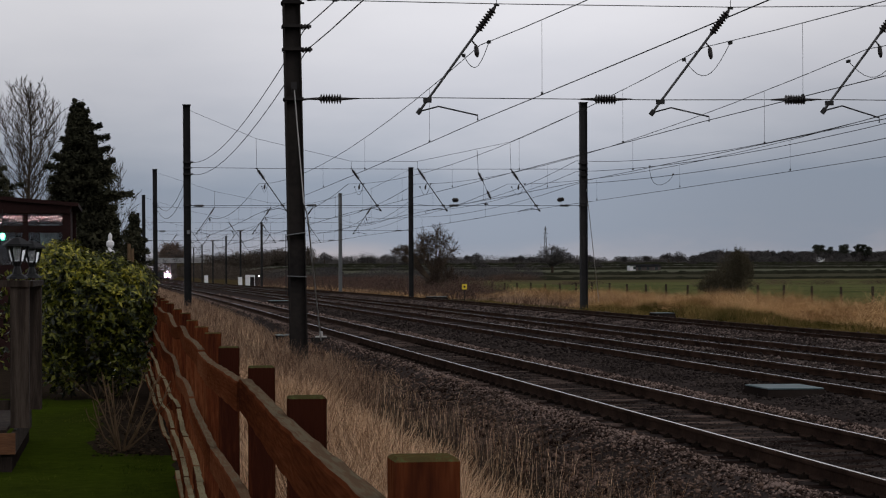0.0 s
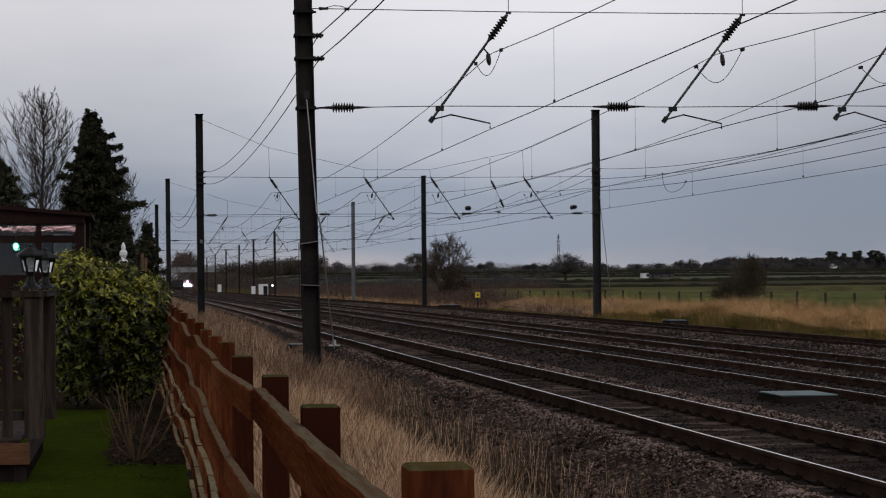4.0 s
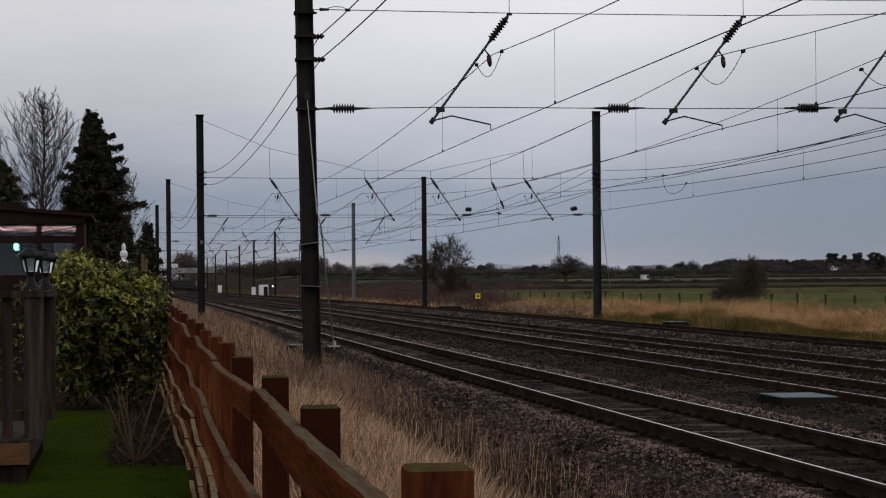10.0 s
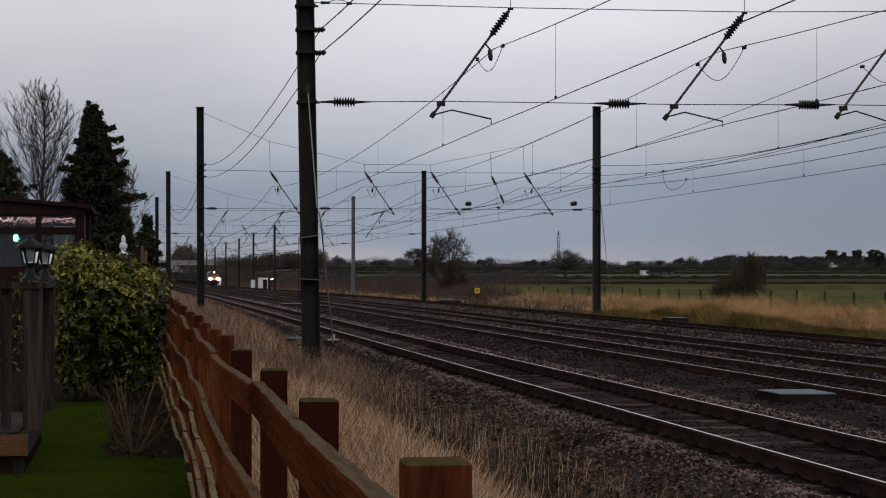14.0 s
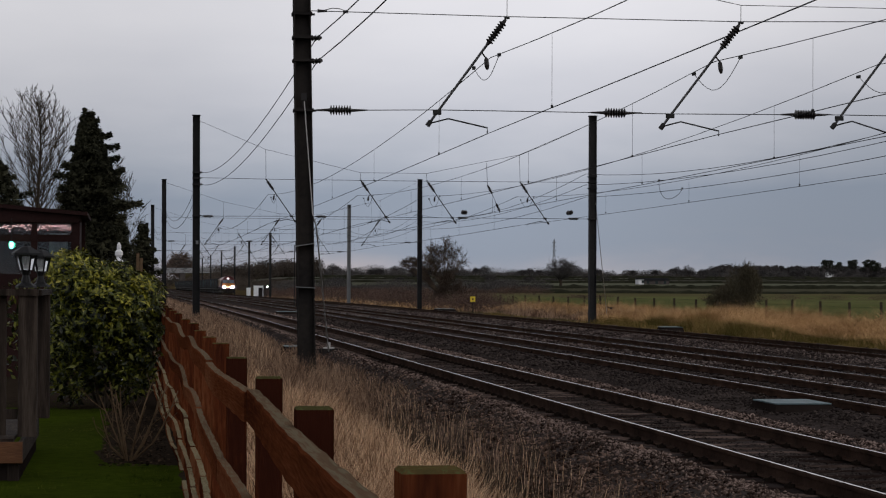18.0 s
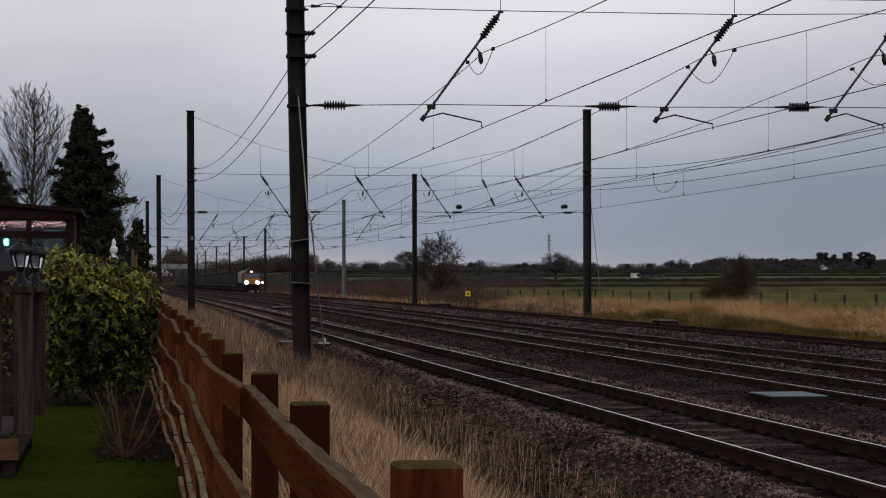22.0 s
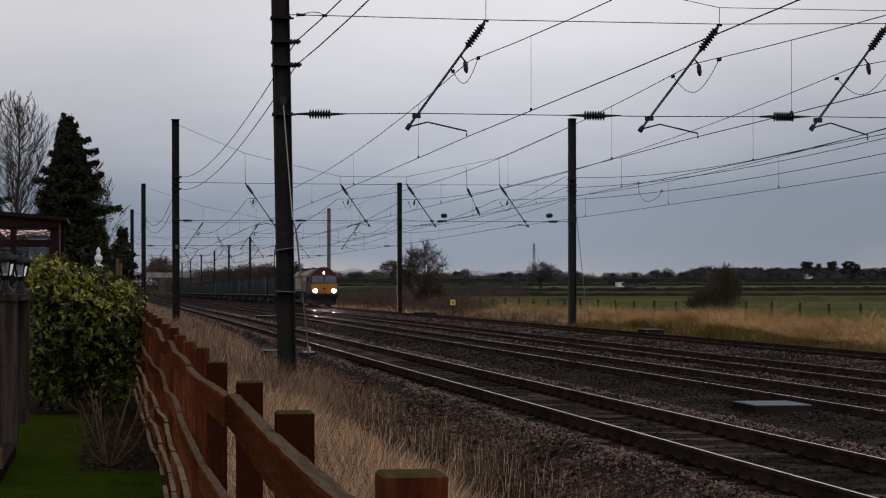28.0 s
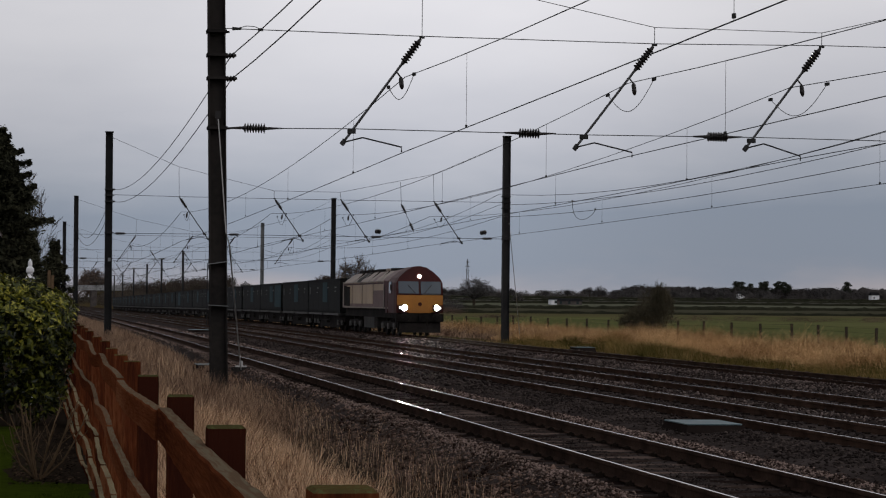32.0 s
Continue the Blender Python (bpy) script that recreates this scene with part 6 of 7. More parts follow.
for s in (-1, 1):
    part("embankment", Geo().prism([(13 + s * 14, -2.0), (13 + s * 14, 6.6), (13 + s * 55, 6.6), (13 + s * 75, -2.0)], 0.2, 7.8), SOIL, bridge)
for i in range(-20, 21):
    part("parapet_pilaster", Geo().box(13 + i * 2.7, -0.3, 8.2, 0.25, 0.12, 1.7), CONC, bridge)
dome_tree("bare_tree", "broad pale russet leafless tree behind the road bridge", at_ground(26.6, 1195.0), 20, [(0, 0, 9.5, 8.6, 9.6), (-2.5, 0, 8.0, 6.0, 7.0)], 5.0, 0.5, 61, 46, 20, 0.075, surface("russet_twigs", [(0.10, 0.070, 0.056), (0.17, 0.125, 0.10)], 0.95, spec=0.04))

# pylons
def pylon(at, h):
    t = thing("pylon", "far grey lattice electricity pylon", "pylon", at, group="pylons")
    lv = [(0, 3.0), (0.3, 2.2), (0.55, 1.3), (0.75, 0.9), (1.0, 0.25)]
    for (a, wa), (b, wb) in zip(lv[:-1], lv[1:]):
        ca = [(sx * wa, sy * wa, a * h) for sx, sy in ((-1, -1), (1, -1), (1, 1), (-1, 1))]
        cb = [(sx * wb, sy * wb, b * h) for sx, sy in ((-1, -1), (1, -1), (1, 1), (-1, 1))]
        for i in range(4):
            part("leg", Geo().rod(ca[i], cb[i], 0.30, n=3), MAST_PALE, t)
            part("brace", Geo().rod(ca[i], cb[(i + 1) % 4], 0.16, n=3), MAST_PALE, t)
    for z, w in ((0.72, 2.8), (0.82, 3.4), (0.92, 2.4)):
        part("crossarm", Geo().rod((-w, 0, z * h), (w, 0, z * h), 0.35, n=3).rod((-w, 0, z * h), (0, 0, z * h + 2.2), 0.22, n=3).rod((w, 0, z * h), (0, 0, z * h + 2.2), 0.22, n=3), MAST_PALE, t)
    return t


pylon(at_ground(540, 2860), 53)

# farm buildings
ROOF = surface("farm_roof", [(0.012, 0.012, 0.013), (0.022, 0.022, 0.023)], 0.95, 0, 0.5, 3, spec=0.0)


def farm(at, w, d, h, roof_h, material, label):
    t = thing("farm_building", label, "building", at, group="farm buildings")
    part("wall", Geo().prism([(-w / 2, 0), (w / 2, 0), (w / 2, h), (-w / 2, h)], 0, d), material, t)
    part("roof", Geo().prism([(-0.3, h), (d + 0.3, h), (d / 2, h + roof_h)], -w / 2 - 0.3, w / 2 + 0.3, "x"), ROOF, t, "dark pitched roof")
    for i in range(max(1, int(w / 3))):
        part("window", Geo().box(-w / 2 + 1.5 + i * 3, -0.04, h * 0.55, 0.9, 0.06, 1.0), WIN_GLASS, t)
    return t


farm(at_ground(174, 760), 1.9, 5, 1.8, 0.4, WHITE, "small white farm building among the fields")
farm(at_ground(180.5, 765), 9, 8, 1.3, 0.9, BRICK_DARK, "low dark barn among the fields")
farm(at_ground(531, 1390), 5, 6, 3.6, 2.0, WHITE, "far white farmhouse with a dark roof")
farm(at_ground(438, 1380), 3.4, 6, 3.4, 1.4, WHITE, "far white farmhouse with a dark roof")

# lineside cabinets, covers and sign
def cabinet(at, w, d, h, turn=0, label="white lineside equipment cabinet"):
    t = thing("lineside_cabinet", label, "cabinet", at, turn, group="lineside cabinets")
    part("body", Geo().box(0, 0, h / 2, w, d, h, bevel=0.03), WHITE, t)
    part("roof", Geo().box(0, 0, h + 0.03, w + 0.12, d + 0.12, 0.06), WHITE, t)
    part("door", Geo().box(w * 0.2, -d / 2 - 0.015, h * 0.45, w * 0.45, 0.03, h * 0.8), MAST if w > 1.5 else WHITE, t, "dark door" if w > 1.5 else "")
    return t


cabinet((23.5, 418, -0.92), 1.7, 1.6, 2.12)
cabinet((22.6, 436, -1.05), 0.75, 0.6, 1.8)
cabinet((22.9, 620, -1.3), 1.0, 0.8, 2.2)
dark_cabinet = cabinet((25.2, 420, -0.86), 1.7, 1.0, 2.06, 0, "dark grey lineside cabinet with a small white lamp")
for piece in dark_cabinet.children:
    piece.data.materials[0] = MAST_FAR
part("lamp", Geo().lathe((0.05, -0.53, 1.86), (0, -1, 0), [(0, 0.12), (0.04, 0.12), (0.07, 0.08)], 12), glow("yard_lamp", (1.0, 0.97, 0.9), 12.0), dark_cabinet, "small glowing white lamp")
LID = surface("cover_lid", [(0.065, 0.105, 0.115), (0.10, 0.145, 0.155)], 0.6, 0.0, 1.5, 20)


def cover(at, w, d, h, label="flat grey-blue lid of a track drainage chamber"):
    t = thing("chamber_cover", label, "cover", at, group="chamber covers")
    part("surround", Geo().add([(a * w * k, b * d * k, z) for z, k in ((-0.02, 0.60), (h, 0.49)) for a, b in ((-1, -1), (1, -1), (1, 1), (-1, 1))], [(4, 5, 6, 7)] + [(i, (i + 1) % 4, 4 + (i + 1) % 4, 4 + i) for i in range(4)]), DARK_SKIRT, t, "dark sloping surround")
    part("lid", Geo().box(0, 0, h + 0.012, w, d, 0.016, bevel=0.03), LID, t)
    return t


cover((9.84, 32.9, -0.28), 0.85, 1.28, 0.235)
cover((5.10, 70.0, -0.40), 0.75, 1.6, 0.16)
cover((9.6, 140.0, -0.25), 1.2, 2.2, 0.2)
cover((22.3, 92.0, -0.35), 0.8, 1.2, 0.30, "pale trough cover beside the far track")
cover((22.0, 158.0, -0.35), 1.3, 1.8, 0.3)
YELLOW = surface("yellow_sign", [(0.62, 0.45, 0.03), (0.72, 0.55, 0.05)], 0.6, 0, 4, 20)
sign = thing("lineside_sign", "small square yellow lineside sign on a post", "sign", (24.0, 158.0, -0.6))
part("post", Geo().rod((0, 0.03, 0), (0, 0.03, 1.2), 0.03), MAST, sign)
part("plate", Geo().box(0, 0, 1.24, 0.36, 0.02, 0.38), YELLOW, sign)
part("mark", Geo().box(0.0, -0.014, 1.24, 0.13, 0.008, 0.13), MAST, sign, "dark mark")


# ---- the train ----
MAROON = surface("maroon_paint", [(0.034, 0.0048, 0.0046), (0.058, 0.0085, 0.0078)], 0.6, 0, 0.8, 10, spec=0.2)
CREAM = surface("gold_cream_paint", [(0.25, 0.168, 0.095), (0.40, 0.285, 0.17)], 0.5, 0, 0.7, 8, stretch=(1, 1, 0.4))
ROOF_GREY = surface("loco_roof_grime", [(0.15, 0.115, 0.09), (0.27, 0.215, 0.17)], 0.6, 0.1, 0.8, 8)
YELLOW_END = surface("yellow_front", [(0.30, 0.112, 0.006), (0.40, 0.155, 0.009)], 0.5, 0, 1.0, 12, spec=0.5)
UNDER = surface("underframe_black", [(0.010, 0.0088, 0.0084), (0.022, 0.019, 0.017)], 0.9, 0, 1.5, 12, spec=0.05)
UNDER_PALE = surface("tank_grime", [(0.014, 0.0125, 0.011), (0.032, 0.028, 0.025)], 0.9, 0.0, 1.5, 12)
MAROON_DULL = surface("dull_maroon", [(0.085, 0.042, 0.036), (0.14, 0.080, 0.070)], 0.6, 0, 1, 10)
# bluish grey base: the sky's reflection is put into the glass colour
SCREEN = glass("windscreen_glass", (0.065, 0.080, 0.10), 0.05)
HEAD = glow("headlamp_white", (1.0, 0.95, 0.85), 10000.0)
# glow added to the marker lenses to widen the headlights' bright spot
MARKER = glow("marker_added_glow", (1.0, 0.92, 0.76), 4.0)
TOPLAMP = glow("top_lamp_white", (1.0, 0.93, 0.8), 20.0)
BOX_GREEN = surface("wagon_dark_green", [(0.0040, 0.0042, 0.0040), (0.0068, 0.0072, 0.0068), (0.0100, 0.0106, 0.0100)], 0.8, 0, 0.35, 5, stretch=(1, 1, 0.3), per_object=0.3, spec=0.1)
TEAL = surface("wagon_teal_panel", [(0.005, 0.023, 0.030), (0.010, 0.040, 0.050)], 0.7, 0, 0.6, 6, spec=0.1)
STENCIL = surface("stencil_paint", [(0.10, 0.10, 0.10), (0.19, 0.185, 0.18)], 0.8, 0, 2, 12)
LIP = surface("wagon_sill_grey", [(0.060, 0.057, 0.054), (0.105, 0.10, 0.094)], 0.8, 0, 1, 8)


def wheelset_bogie(parent, y, wheels, span, label="dark bogie frame"):
    b = part("bogie", Geo().box(-0.95, y, 0.62, 0.14, span + 1.1, 0.26, bevel=0.05).box(0.95, y, 0.62, 0.14, span + 1.1, 0.26, bevel=0.05).box(0, y, 0.7, 1.9, 0.5, 0.25), UNDER, parent, label)
    for i in range(wheels):
        yy = y + span * (i / (wheels - 1) - 0.5)
        for s in (-1, 1):
            part("wheel", Geo().lathe((s * 0.68, yy, 0.48), (s, 0, 0), [(0, 0.47), (0.02, 0.50), (0.03, 0.475), (0.13, 0.465), (0.135, 0.36), (0.10, 0.30), (0.10, 0.12), (0.20, 0.10)], 16), UNDER, b)
            part("axlebox", Geo().box(s * 1.03, yy, 0.52, 0.14, 0.34, 0.30, bevel=0.04), LIP, b, "grimy grey axlebox")


def locomotive():
    """A heavy diesel freight locomotive, its front at y = 0 and its rails at z = 0."""
    t = thing("locomotive", "maroon and gold freight diesel locomotive with a yellow front", "locomotive", (TRACKS[3], 983.0, 0))
    part("underframe", Geo().box(0, 10.8, 1.22, 2.2, 20.6, 0.50), UNDER, t, "black underframe")
    part("fuel_tank", Geo().box(0, 10.7, 0.66, 2.3, 4.4, 0.62, bevel=0.15), UNDER_PALE, t, "grimy grey fuel tank")
    body = part("body", Geo().box(0, 11.6, 2.24, 2.60, 18.6, 1.46), CREAM, t, "gold-cream body side")
    part("sill", Geo().box(0, 11.6, 1.50, 2.66, 18.6, 0.07), ROOF_GREY, body, "pale body sill")
    for y0, y1, mat, lab, dz in ((2.42, 4.6, MAROON_DULL, "dull maroon roof section", 0.02), (4.6, 7.6, ROOF_GREY, "grimy pale roof section", 0.0), (7.6, 8.6, MAROON_DULL, "dull maroon roof section", 0.0),
                                 (8.6, 13.6, ROOF_GREY, "grimy pale roof section", -0.02), (13.6, 15.4, UNDER_PALE, "dark roof grille", 0.0), (15.4, 20.95, ROOF_GREY, "grimy pale roof section", -0.04)):
        part("roof", Geo().prism([(-1.33, 2.93), (-1.12, 3.16 + dz), (-0.62, 3.52 + dz), (-0.3, 3.60 + dz), (0.3, 3.60 + dz), (0.62, 3.52 + dz), (1.12, 3.16 + dz), (1.33, 2.93)], y0, y1 - 0.04), mat, body, lab)
    part("lower_panel", Geo().box(0, 6.2, 2.0, 2.625, 3.9, 0.92), MAROON_DULL, body, "dull maroon side panel")
    for y, w in ((20.72, 0.45), (4.05, 0.22)):
        part("end_frame", Geo().box(0, y, 2.26, 2.68, w, 1.5, bevel=0.02), ROOF_GREY, body, "pale body end frame")
    part("forward_panel", Geo().box(0, 3.2, 2.26, 2.65, 1.5, 1.42), MAROON, body, "dark maroon panel behind the cab")
    for s in (-1, 1):
        part("grab_rail", Geo().rod((s * 1.35, 3.75, 1.5), (s * 1.35, 3.75, 2.7), 0.025), LIP, body)
        part("cantrail", Geo().box(s * 1.30, 12.4, 2.955, 0.10, 16.9, 0.05), ROOF_GREY, body, "pale cantrail")
    for y in (6.4, 10.2, 12.8, 16.4):
        for s in (-1, 1):
            part("roof_rib", Geo().add([(s * 1.335, y - 0.05, 2.94), (s * 1.335, y + 0.05, 2.94), (s * 0.64, y + 0.05, 3.56), (s * 0.64, y - 0.05, 3.56), (s * 1.30, y - 0.05, 2.90), (s * 1.30, y + 0.05, 2.90), (s * 0.60, y + 0.05, 3.50), (s * 0.60, y - 0.05, 3.50)],
                                       [(0, 1, 2, 3), (0, 4, 5, 1), (3, 2, 6, 7), (0, 3, 7, 4), (1, 5, 6, 2)]), UNDER, body)
    part("screen_ledge", Geo().box(0.61, -0.02, 2.235, 0.98, 0.06, 0.035), LIP, t, "pale ledge below the windscreen")
    part("dark_doorway", Geo().box(0, 19.9, 2.2, 2.69, 0.9, 1.2), UNDER, body, "black open doorway")
    part("band", Geo().box(0, 11.6, 2.86, 2.64, 18.6, 0.08), MAROON, body, "maroon upper band")
    part("band", Geo().box(0, 11.6, 1.63, 2.63, 18.6, 0.18), MAROON_DULL, body, "dull maroon lower band")
    for y in (4.2, 8.2, 12.6, 16.9, 19.3):
        part("side_panel_joint", Geo().box(0, y, 2.24, 2.635, 0.05, 1.3), UNDER, body)
    part("radiator_grille", Geo().box(0, 18.8, 2.15, 2.67, 1.9, 1.15), UNDER, body, "black grille")
    part("side_door", Geo().box(0, 3.0, 2.05, 2.67, 0.7, 1.6), MAROON, body, "maroon cab door")
    part("side_window", Geo().box(0, 1.75, 2.6, 2.685, 0.8, 0.62), SCREEN, body, "dark cab window")
    for y, w in ((5.9, 1.6), (8.1, 0.8), (11.0, 2.2), (14.5, 1.6), (18.0, 2.4)):
        part("roof_hatch", Geo().box(0, y, 3.64, 1.1, w, 0.14, bevel=0.1), UNDER if w > 1.5 else ROOF_GREY, body)
    # cab with a raked windscreen
    sec = [(-1.32, 1.25), (-1.34, 1.6), (-1.32, 2.85), (-1.17, 3.12), (-0.80, 3.45), (-0.42, 3.68), (0, 3.75), (0.42, 3.68), (0.80, 3.45), (1.17, 3.12), (1.32, 2.85), (1.34, 1.6), (1.32, 1.25)]
    n = len(sec)
    rake = lambda z: 0.0 if z < 2.2 else 0.42 * (z - 2.2) / 1.7
    pts = [(x * 0.94, rake(z), z) for x, z in sec] + [(x * 0.985, 0.5 + rake(z) * 0.6, z) for x, z in sec] + [(x, 2.42, z) for x, z in sec]
    f = [tuple(range(n))[::-1]] + [(k * n + i, k * n + (i + 1) % n, (k + 1) * n + (i + 1) % n, (k + 1) * n + i) for k in range(2) for i in range(n)]
    cab = part("cab", Geo().add(pts, f), MAROON, t, "maroon driving cab with an arched roof")
    part("front_panel", Geo().prism([(-1.22, 2.2), (-1.22, 1.72), (-0.98, 1.40), (-0.55, 1.26), (0.55, 1.26), (0.98, 1.40), (1.22, 1.72), (1.22, 2.2)], -0.06, 0.02), YELLOW_END, cab, "yellow warning panel")
    tilt = Matrix.Rotation(radians(-13.5), 3, "X")
    for s in (-1, 1):
        part("windscreen", Geo().box(s * 0.60, 0.105, 2.60, 1.08, 0.05, 0.66, tilt), SCREEN, cab, "dark windscreen pane")
        part("wiper", Geo().rod((s * 0.25, 0.0, 2.3), (s * 0.62, 0.06, 2.72), 0.012), UNDER, cab)
        h = part("headlight_cluster", Geo().box(s * 0.92, -0.07, 1.52, 0.46, 0.10, 0.30, bevel=0.04), UNDER, cab, "black headlight housing")
        part("lens", Geo().lathe((s * 0.86, -0.122, 1.53), (0, -1, 0), [(0, 0.138), (0.004, 0.135), (0.006, 0.06)], 18), HEAD, h, "bright white headlight")
        # tube added round each headlight to block its sideways light
        ring = [(0.155 * math.cos(math.pi * i / 10), 0.155 * math.sin(math.pi * i / 10)) for i in range(20)]
        hood = Geo()
        hood.add([(s * 0.86 + a * q, -0.118 - d, 1.53 + b * q) for q, d in ((0.92, 0.0), (0.92, 0.36), (1.05, 0.36), (1.05, 0.0)) for a, b in ring],
                 [(k * 20 + i, k * 20 + (i + 1) % 20, (k + 1) * 20 + (i + 1) % 20, (k + 1) * 20 + i) for k in range(3) for i in range(20)])
        part("hood", hood, UNDER, h, "black tube added to narrow the headlight beam")
        part("lens", Geo().lathe((s * 1.06, -0.12, 1.53), (0, -1, 0), [(0, 0.07), (0.02, 0.065), (0.03, 0.03)], 12), MARKER, h, "small marker lens, glow added to widen the headlight")
        buf = part("buffer", Geo().lathe((s * 0.87, 0.1, 1.02), (0, -1, 0), [(0, 0.14), (0.25, 0.13), (0.30, 0.09), (0.55, 0.09), (0.56, 0.25), (0.61, 0.24), (0.63, 0.1)], 14), UNDER, t)
        part("mirror", Geo().box(s * 1.38, 1.2, 2.6, 0.05, 0.12, 0.3), UNDER, cab)
    part("dark_strip", Geo().box(0.62, 0.11, 2.24, 0.5, 0.02, 0.05), UNDER, cab)
    part("emblem", Geo().lathe((0, -0.055, 1.72), (0, -1, 0), [(0, 0.11), (0.012, 0.10)], 12), MAROON, cab, "round dark emblem")
    part("top_lamp", Geo().lathe((0, 0.235, 3.20), (0, -1, 0), [(0, 0.09), (0.03, 0.085), (0.04, 0.05)], 16), TOPLAMP, cab, "white high-level lamp")
    part("snowplough", Geo().prism([(-0.30, 0.22), (0.25, 0.22), (0.25, 0.72), (-0.10, 0.72)], -1.08, 1.08, "x"), UNDER, t, "black snowplough")
    part("front_skirt", Geo().box(0, 0.30, 0.72, 2.30, 0.2, 0.9), UNDER, t, "black front skirt")
    part("front_beam", Geo().box(0, 0.1, 1.0, 2.55, 0.3, 0.42), UNDER, t, "black buffer beam")
    part("coupling", Geo().box(0, -0.15, 0.98, 0.16, 0.35, 0.3).rod((0.35, -0.1, 0.95), (0.4, -0.15, 0.45), 0.035), UNDER, t)
    for y in (4.1, 17.3):
        wheelset_bogie(t, y, 3, 4.1)
    return t


WAGON_PITCH = 17.6


def wagon():
    """A long covered box wagon with ribbed sides, its front at y = 0."""
    t = thing("box_wagon", "long dark green high-sided box wagon", "wagon", (TRACKS[3], 1010.0, 0), group="freight wagons")
    L = WAGON_PITCH - 0.75
    body = part("body", Geo().prism([(-1.32, 1.12), (-1.36, 1.3), (-1.36, 3.22), (-1.30, 3.30), (0, 3.34), (1.30, 3.30), (1.36, 3.22), (1.36, 1.3), (1.32, 1.12)], 0, L), BOX_GREEN, t)
    for y in (L * 0.26, L * 0.76):
        part("sill", Geo().box(0, y, 1.04, 2.76, L * 0.44, 0.12), LIP, t, "grey side sill")
    for i in range(7):
        y = 0.15 + (L - 0.3) * i / 6
        for s in (-1, 1):
            part("rib", Geo().box(s * 1.361, y, 2.2, 0.006, 0.07, 2.1), BOX_GREEN, body)
    for s in (-1, 1):
        part("top_rail", Geo().box(s * 1.375, L / 2, 3.25, 0.06, L, 0.10), BOX_GREEN, body)
    part("panel", Geo().box(-1.366, L * 0.45, 2.45, 0.02, 2.4, 1.3), TEAL, body, "teal side panel")
    for y, z, w, h in ((2.2, 2.75, 0.7, 0.08), (2.4, 2.5, 0.4, 0.06), (6.0, 2.75, 0.5, 0.08), (11.5, 2.75, 0.7, 0.08), (11.8, 2.45, 0.5, 0.06), (15.9, 2.6, 0.18, 0.5)):
        part("marking", Geo().box(-1.366, y, z, 0.012, w, h), STENCIL, body, "pale stencil marking")
    part("underframe", Geo().box(0, L / 2, 0.78, 2.0, L - 0.4, 0.40).box(0, L / 2, 0.46, 1.9, L - 6.4, 0.56), UNDER, t)
    part("brake_gear", Geo().rod((-1.1, L * 0.4, 0.7), (-1.1, L * 0.6, 0.7), 0.06).box(-1.0, L * 0.5, 0.65, 0.3, 0.6, 0.35), UNDER, t)
    for y in (2.3, L - 2.3):
        wheelset_bogie(t, y, 2, 1.9)
    for s in (-1, 1):
        part("buffer", Geo().rod((s * 0.87, 0.05, 1.03), (s * 0.87, -0.45, 1.03), 0.10, n=8), UNDER, t)
        part("buffer", Geo().rod((s * 0.87, L - 0.05, 1.03), (s * 0.87, L + 0.25, 1.03), 0.10, n=8), UNDER, t)
    return t


loco = locomotive()
first_wagon = wagon()
wagons = [first_wagon] + [copy_thing(first_wagon, first_wagon.matrix_basis) for _ in range(25)]
for k, (y, w) in ((2, (2.6, 4.6)), (5, (6.0, 3.4)), (9, (9.0, 5.0))):
    part("panel", Geo().box(-1.364, y, 2.28, 0.016, w, 1.7), TEAL, wagons[k], "broad teal side panel")

# a white van on the road bridge
van = thing("white_van", "white panel van crossing the road bridge", "van", (60, 1122, 8.75))
part("body", Geo().prism([(-2.6, 0.4), (2.6, 0.4), (2.6, 2.3), (-1.2, 2.35), (-1.9, 1.4), (-2.6, 1.2)], 0, 1.9), WHITE, van)
part("windscreen", Geo().box(-1.62, 0.95, 1.8, 0.05, 1.6, 0.7, Matrix.Rotation(radians(35), 3, "Y")), SCREEN, van)
for x in (-1.7, 1.6):
    for y in (0.1, 1.8):
        part("wheel", Geo().lathe((x, y - 0.1, 0.33), (0, 1, 0), [(0, 0.33), (0.2, 0.33)], 12), UNDER, van)

# a small dark bird that leaves the cross wire and drops into the field
FEATHER = surface("dark_feathers", [(0.012, 0.011, 0.012), (0.026, 0.024, 0.025)], 0.6, 0, 20, 90, 0.1, spec=0.2)
bird = thing("bird", "small dark bird flying off the cross wire", "bird", (18.42, 114.0, 5.16))
part("body", Geo().lathe((0, -0.10, 0), (0, 1, 0), [(0, 0.006), (0.04, 0.032), (0.10, 0.050), (0.16, 0.044), (0.20, 0.030), (0.235, 0.034), (0.265, 0.026), (0.285, 0.006)], 10), FEATHER, bird, smooth=True)
part("beak", Geo().rod((0, 0.18, 0.0), (0, 0.215, -0.004), 0.008, 0.001, n=5), CLIP, bird, "short dark beak")
part("tail", Geo().add([(-0.016, -0.08, 0.008), (0.016, -0.08, 0.008), (0.036, -0.21, 0.002), (-0.036, -0.21, 0.002), (-0.016, -0.08, -0.002), (0.016, -0.08, -0.002), (0.036, -0.21, -0.004), (-0.036, -0.21, -0.004)],
                       [(0, 1, 2, 3), (7, 6, 5, 4), (0, 4, 5, 1), (1, 5, 6, 2), (2, 6, 7, 3), (3, 7, 4, 0)]), FEATHER, bird)
for s in (-1, 1):
    part("leg", Geo().rod((s * 0.018, 0.0, -0.04), (s * 0.018, 0.01, -0.072), 0.003, n=4), CLIP, bird)
wings = []
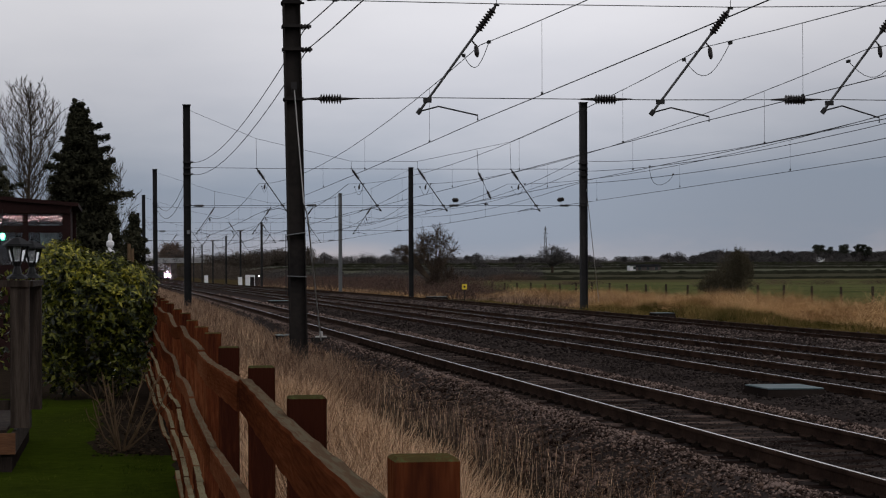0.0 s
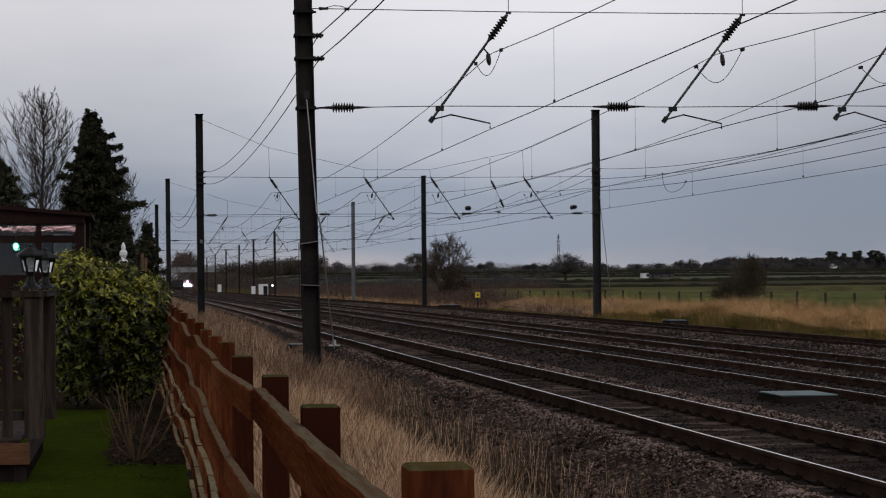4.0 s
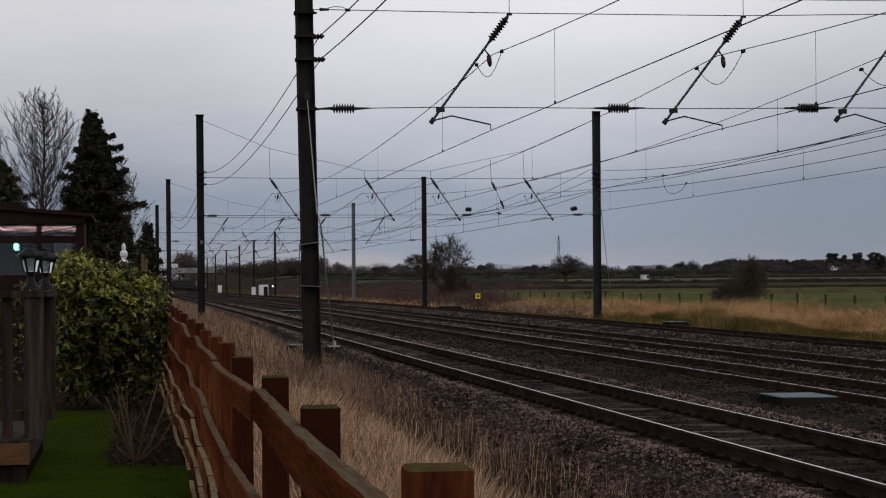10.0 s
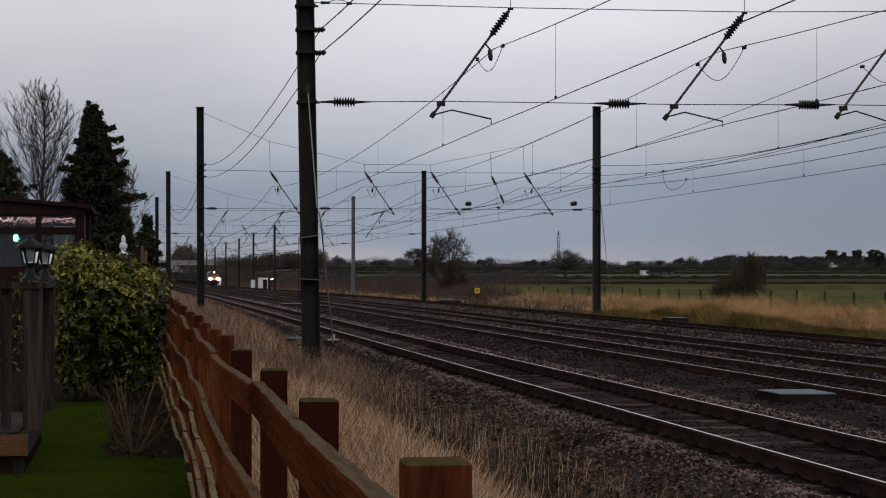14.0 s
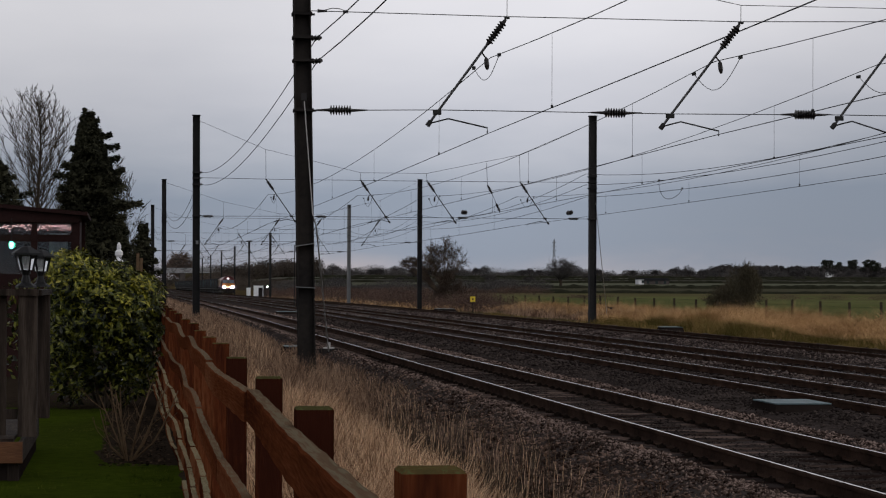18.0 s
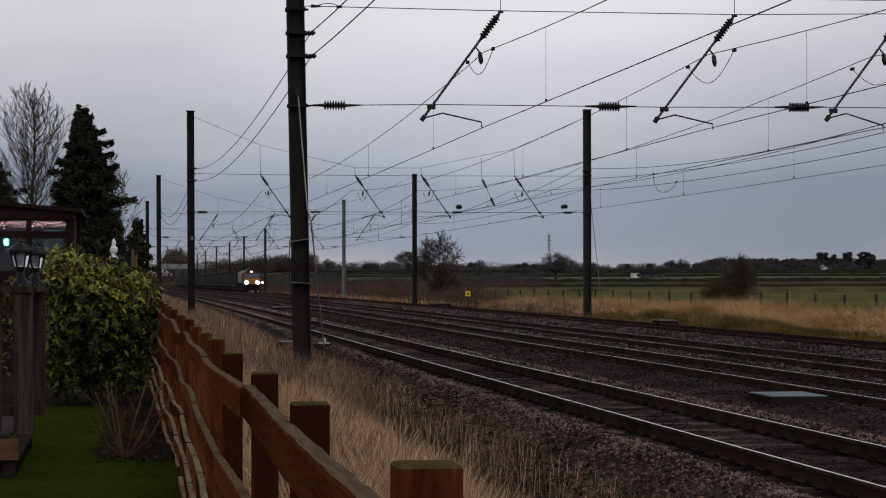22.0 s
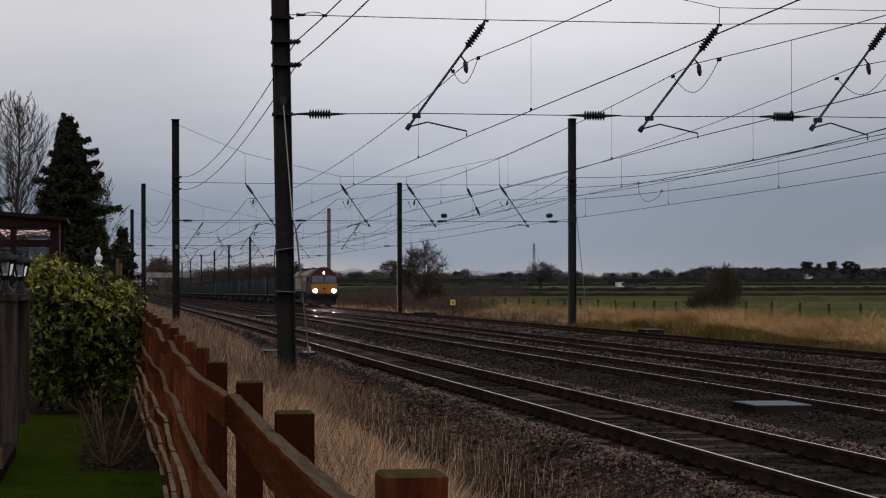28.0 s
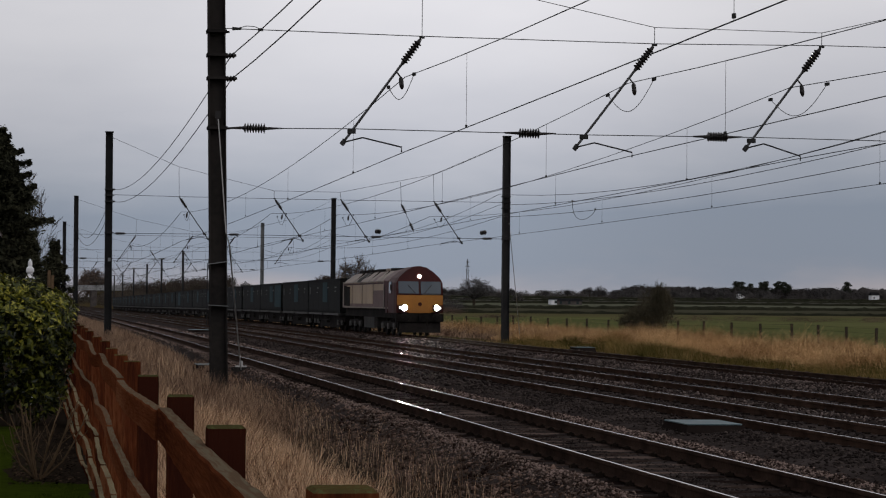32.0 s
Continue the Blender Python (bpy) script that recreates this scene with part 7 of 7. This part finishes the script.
for s in (-1, 1):
    edge = [(0.0, 0.065), (0.10, 0.085), (0.20, 0.045), (0.245, -0.02), (0.15, -0.045), (0.0, -0.06)]
    n = len(edge)
    wings.append(part("wing", Geo().add([(s * a, b, z) for z in (0.006, -0.006) for a, b in edge], [tuple(range(n)), tuple(range(n, 2 * n))[::-1]] + [(i, n + i, n + (i + 1) % n, (i + 1) % n) for i in range(n)]), FEATHER, bird))
    wings[-1].location = (s * 0.035, 0.02, 0.02)


def motions():
    """The train slows a little as it comes; the van crosses the bridge once; the bird flies off its wire."""
    times = [0.5 * i for i in range(65)]
    front = lambda t: 983.1 - 31.76 * t + 0.14778 * t * t
    on_rail = lambda y: pose(TRACKS[3], y, RAIL_Z + float(line_fall(y + 9)))
    walk(loco, [(t, on_rail(front(t))) for t in times])
    for i, w in enumerate(wagons):
        back = 22.1 + i * WAGON_PITCH - (0.5 if i % 2 else 0.0)
        walk(w, [(t, on_rail(front(t) + back)) for t in times])
    walk(van, [(t, pose(x, 1122, 8.75)) for t, x in ((0.0, 66.0), (4.5, 66.0), (6.0, 57.0), (7.5, 40.6), (8.5, 31.2), (10.0, 18.4), (12.5, -12.0), (14.0, -26.0), (15.5, -35.0), (32.0, -35.0))])
    flight = ((0.0, 18.42, 114.0, 5.16, 0), (16.3, 18.42, 114.0, 5.16, 0), (16.5, 18.53, 114.3, 5.14, -10), (16.7, 18.94, 115.0, 4.71, -30), (16.9, 19.6, 116.0, 4.13, -30), (17.1, 20.5, 117.2, 3.40, -30),
              (17.3, 21.5, 118.4, 2.80, -30), (17.5, 22.8, 119.8, 2.15, -25), (17.8, 25.0, 122.0, 1.0, -20), (18.2, 27.6, 124.5, 0.0, -10), (18.5, 28.0, 125.0, -0.30, 0), (32.0, 28.0, 125.0, -0.30, 0))
    walk(bird, [(t, pose(x, y, z, nose, 0, -55)) for t, x, y, z, nose in flight])
    for wing, side in zip(wings, (-1, 1)):
        beat = [(t, 0, 78) for t in (0.0, 16.3)] + [(16.45 + 0.1 * i, (40, -30)[i % 2], 0) for i in range(20)] + [(t, 0, 78) for t in (18.55, 32.0)]
        walk(wing, [(t, pose(side * 0.035, 0.02, 0.02, 0, -side * up, -side * fold)) for t, up, fold in beat])


motions()
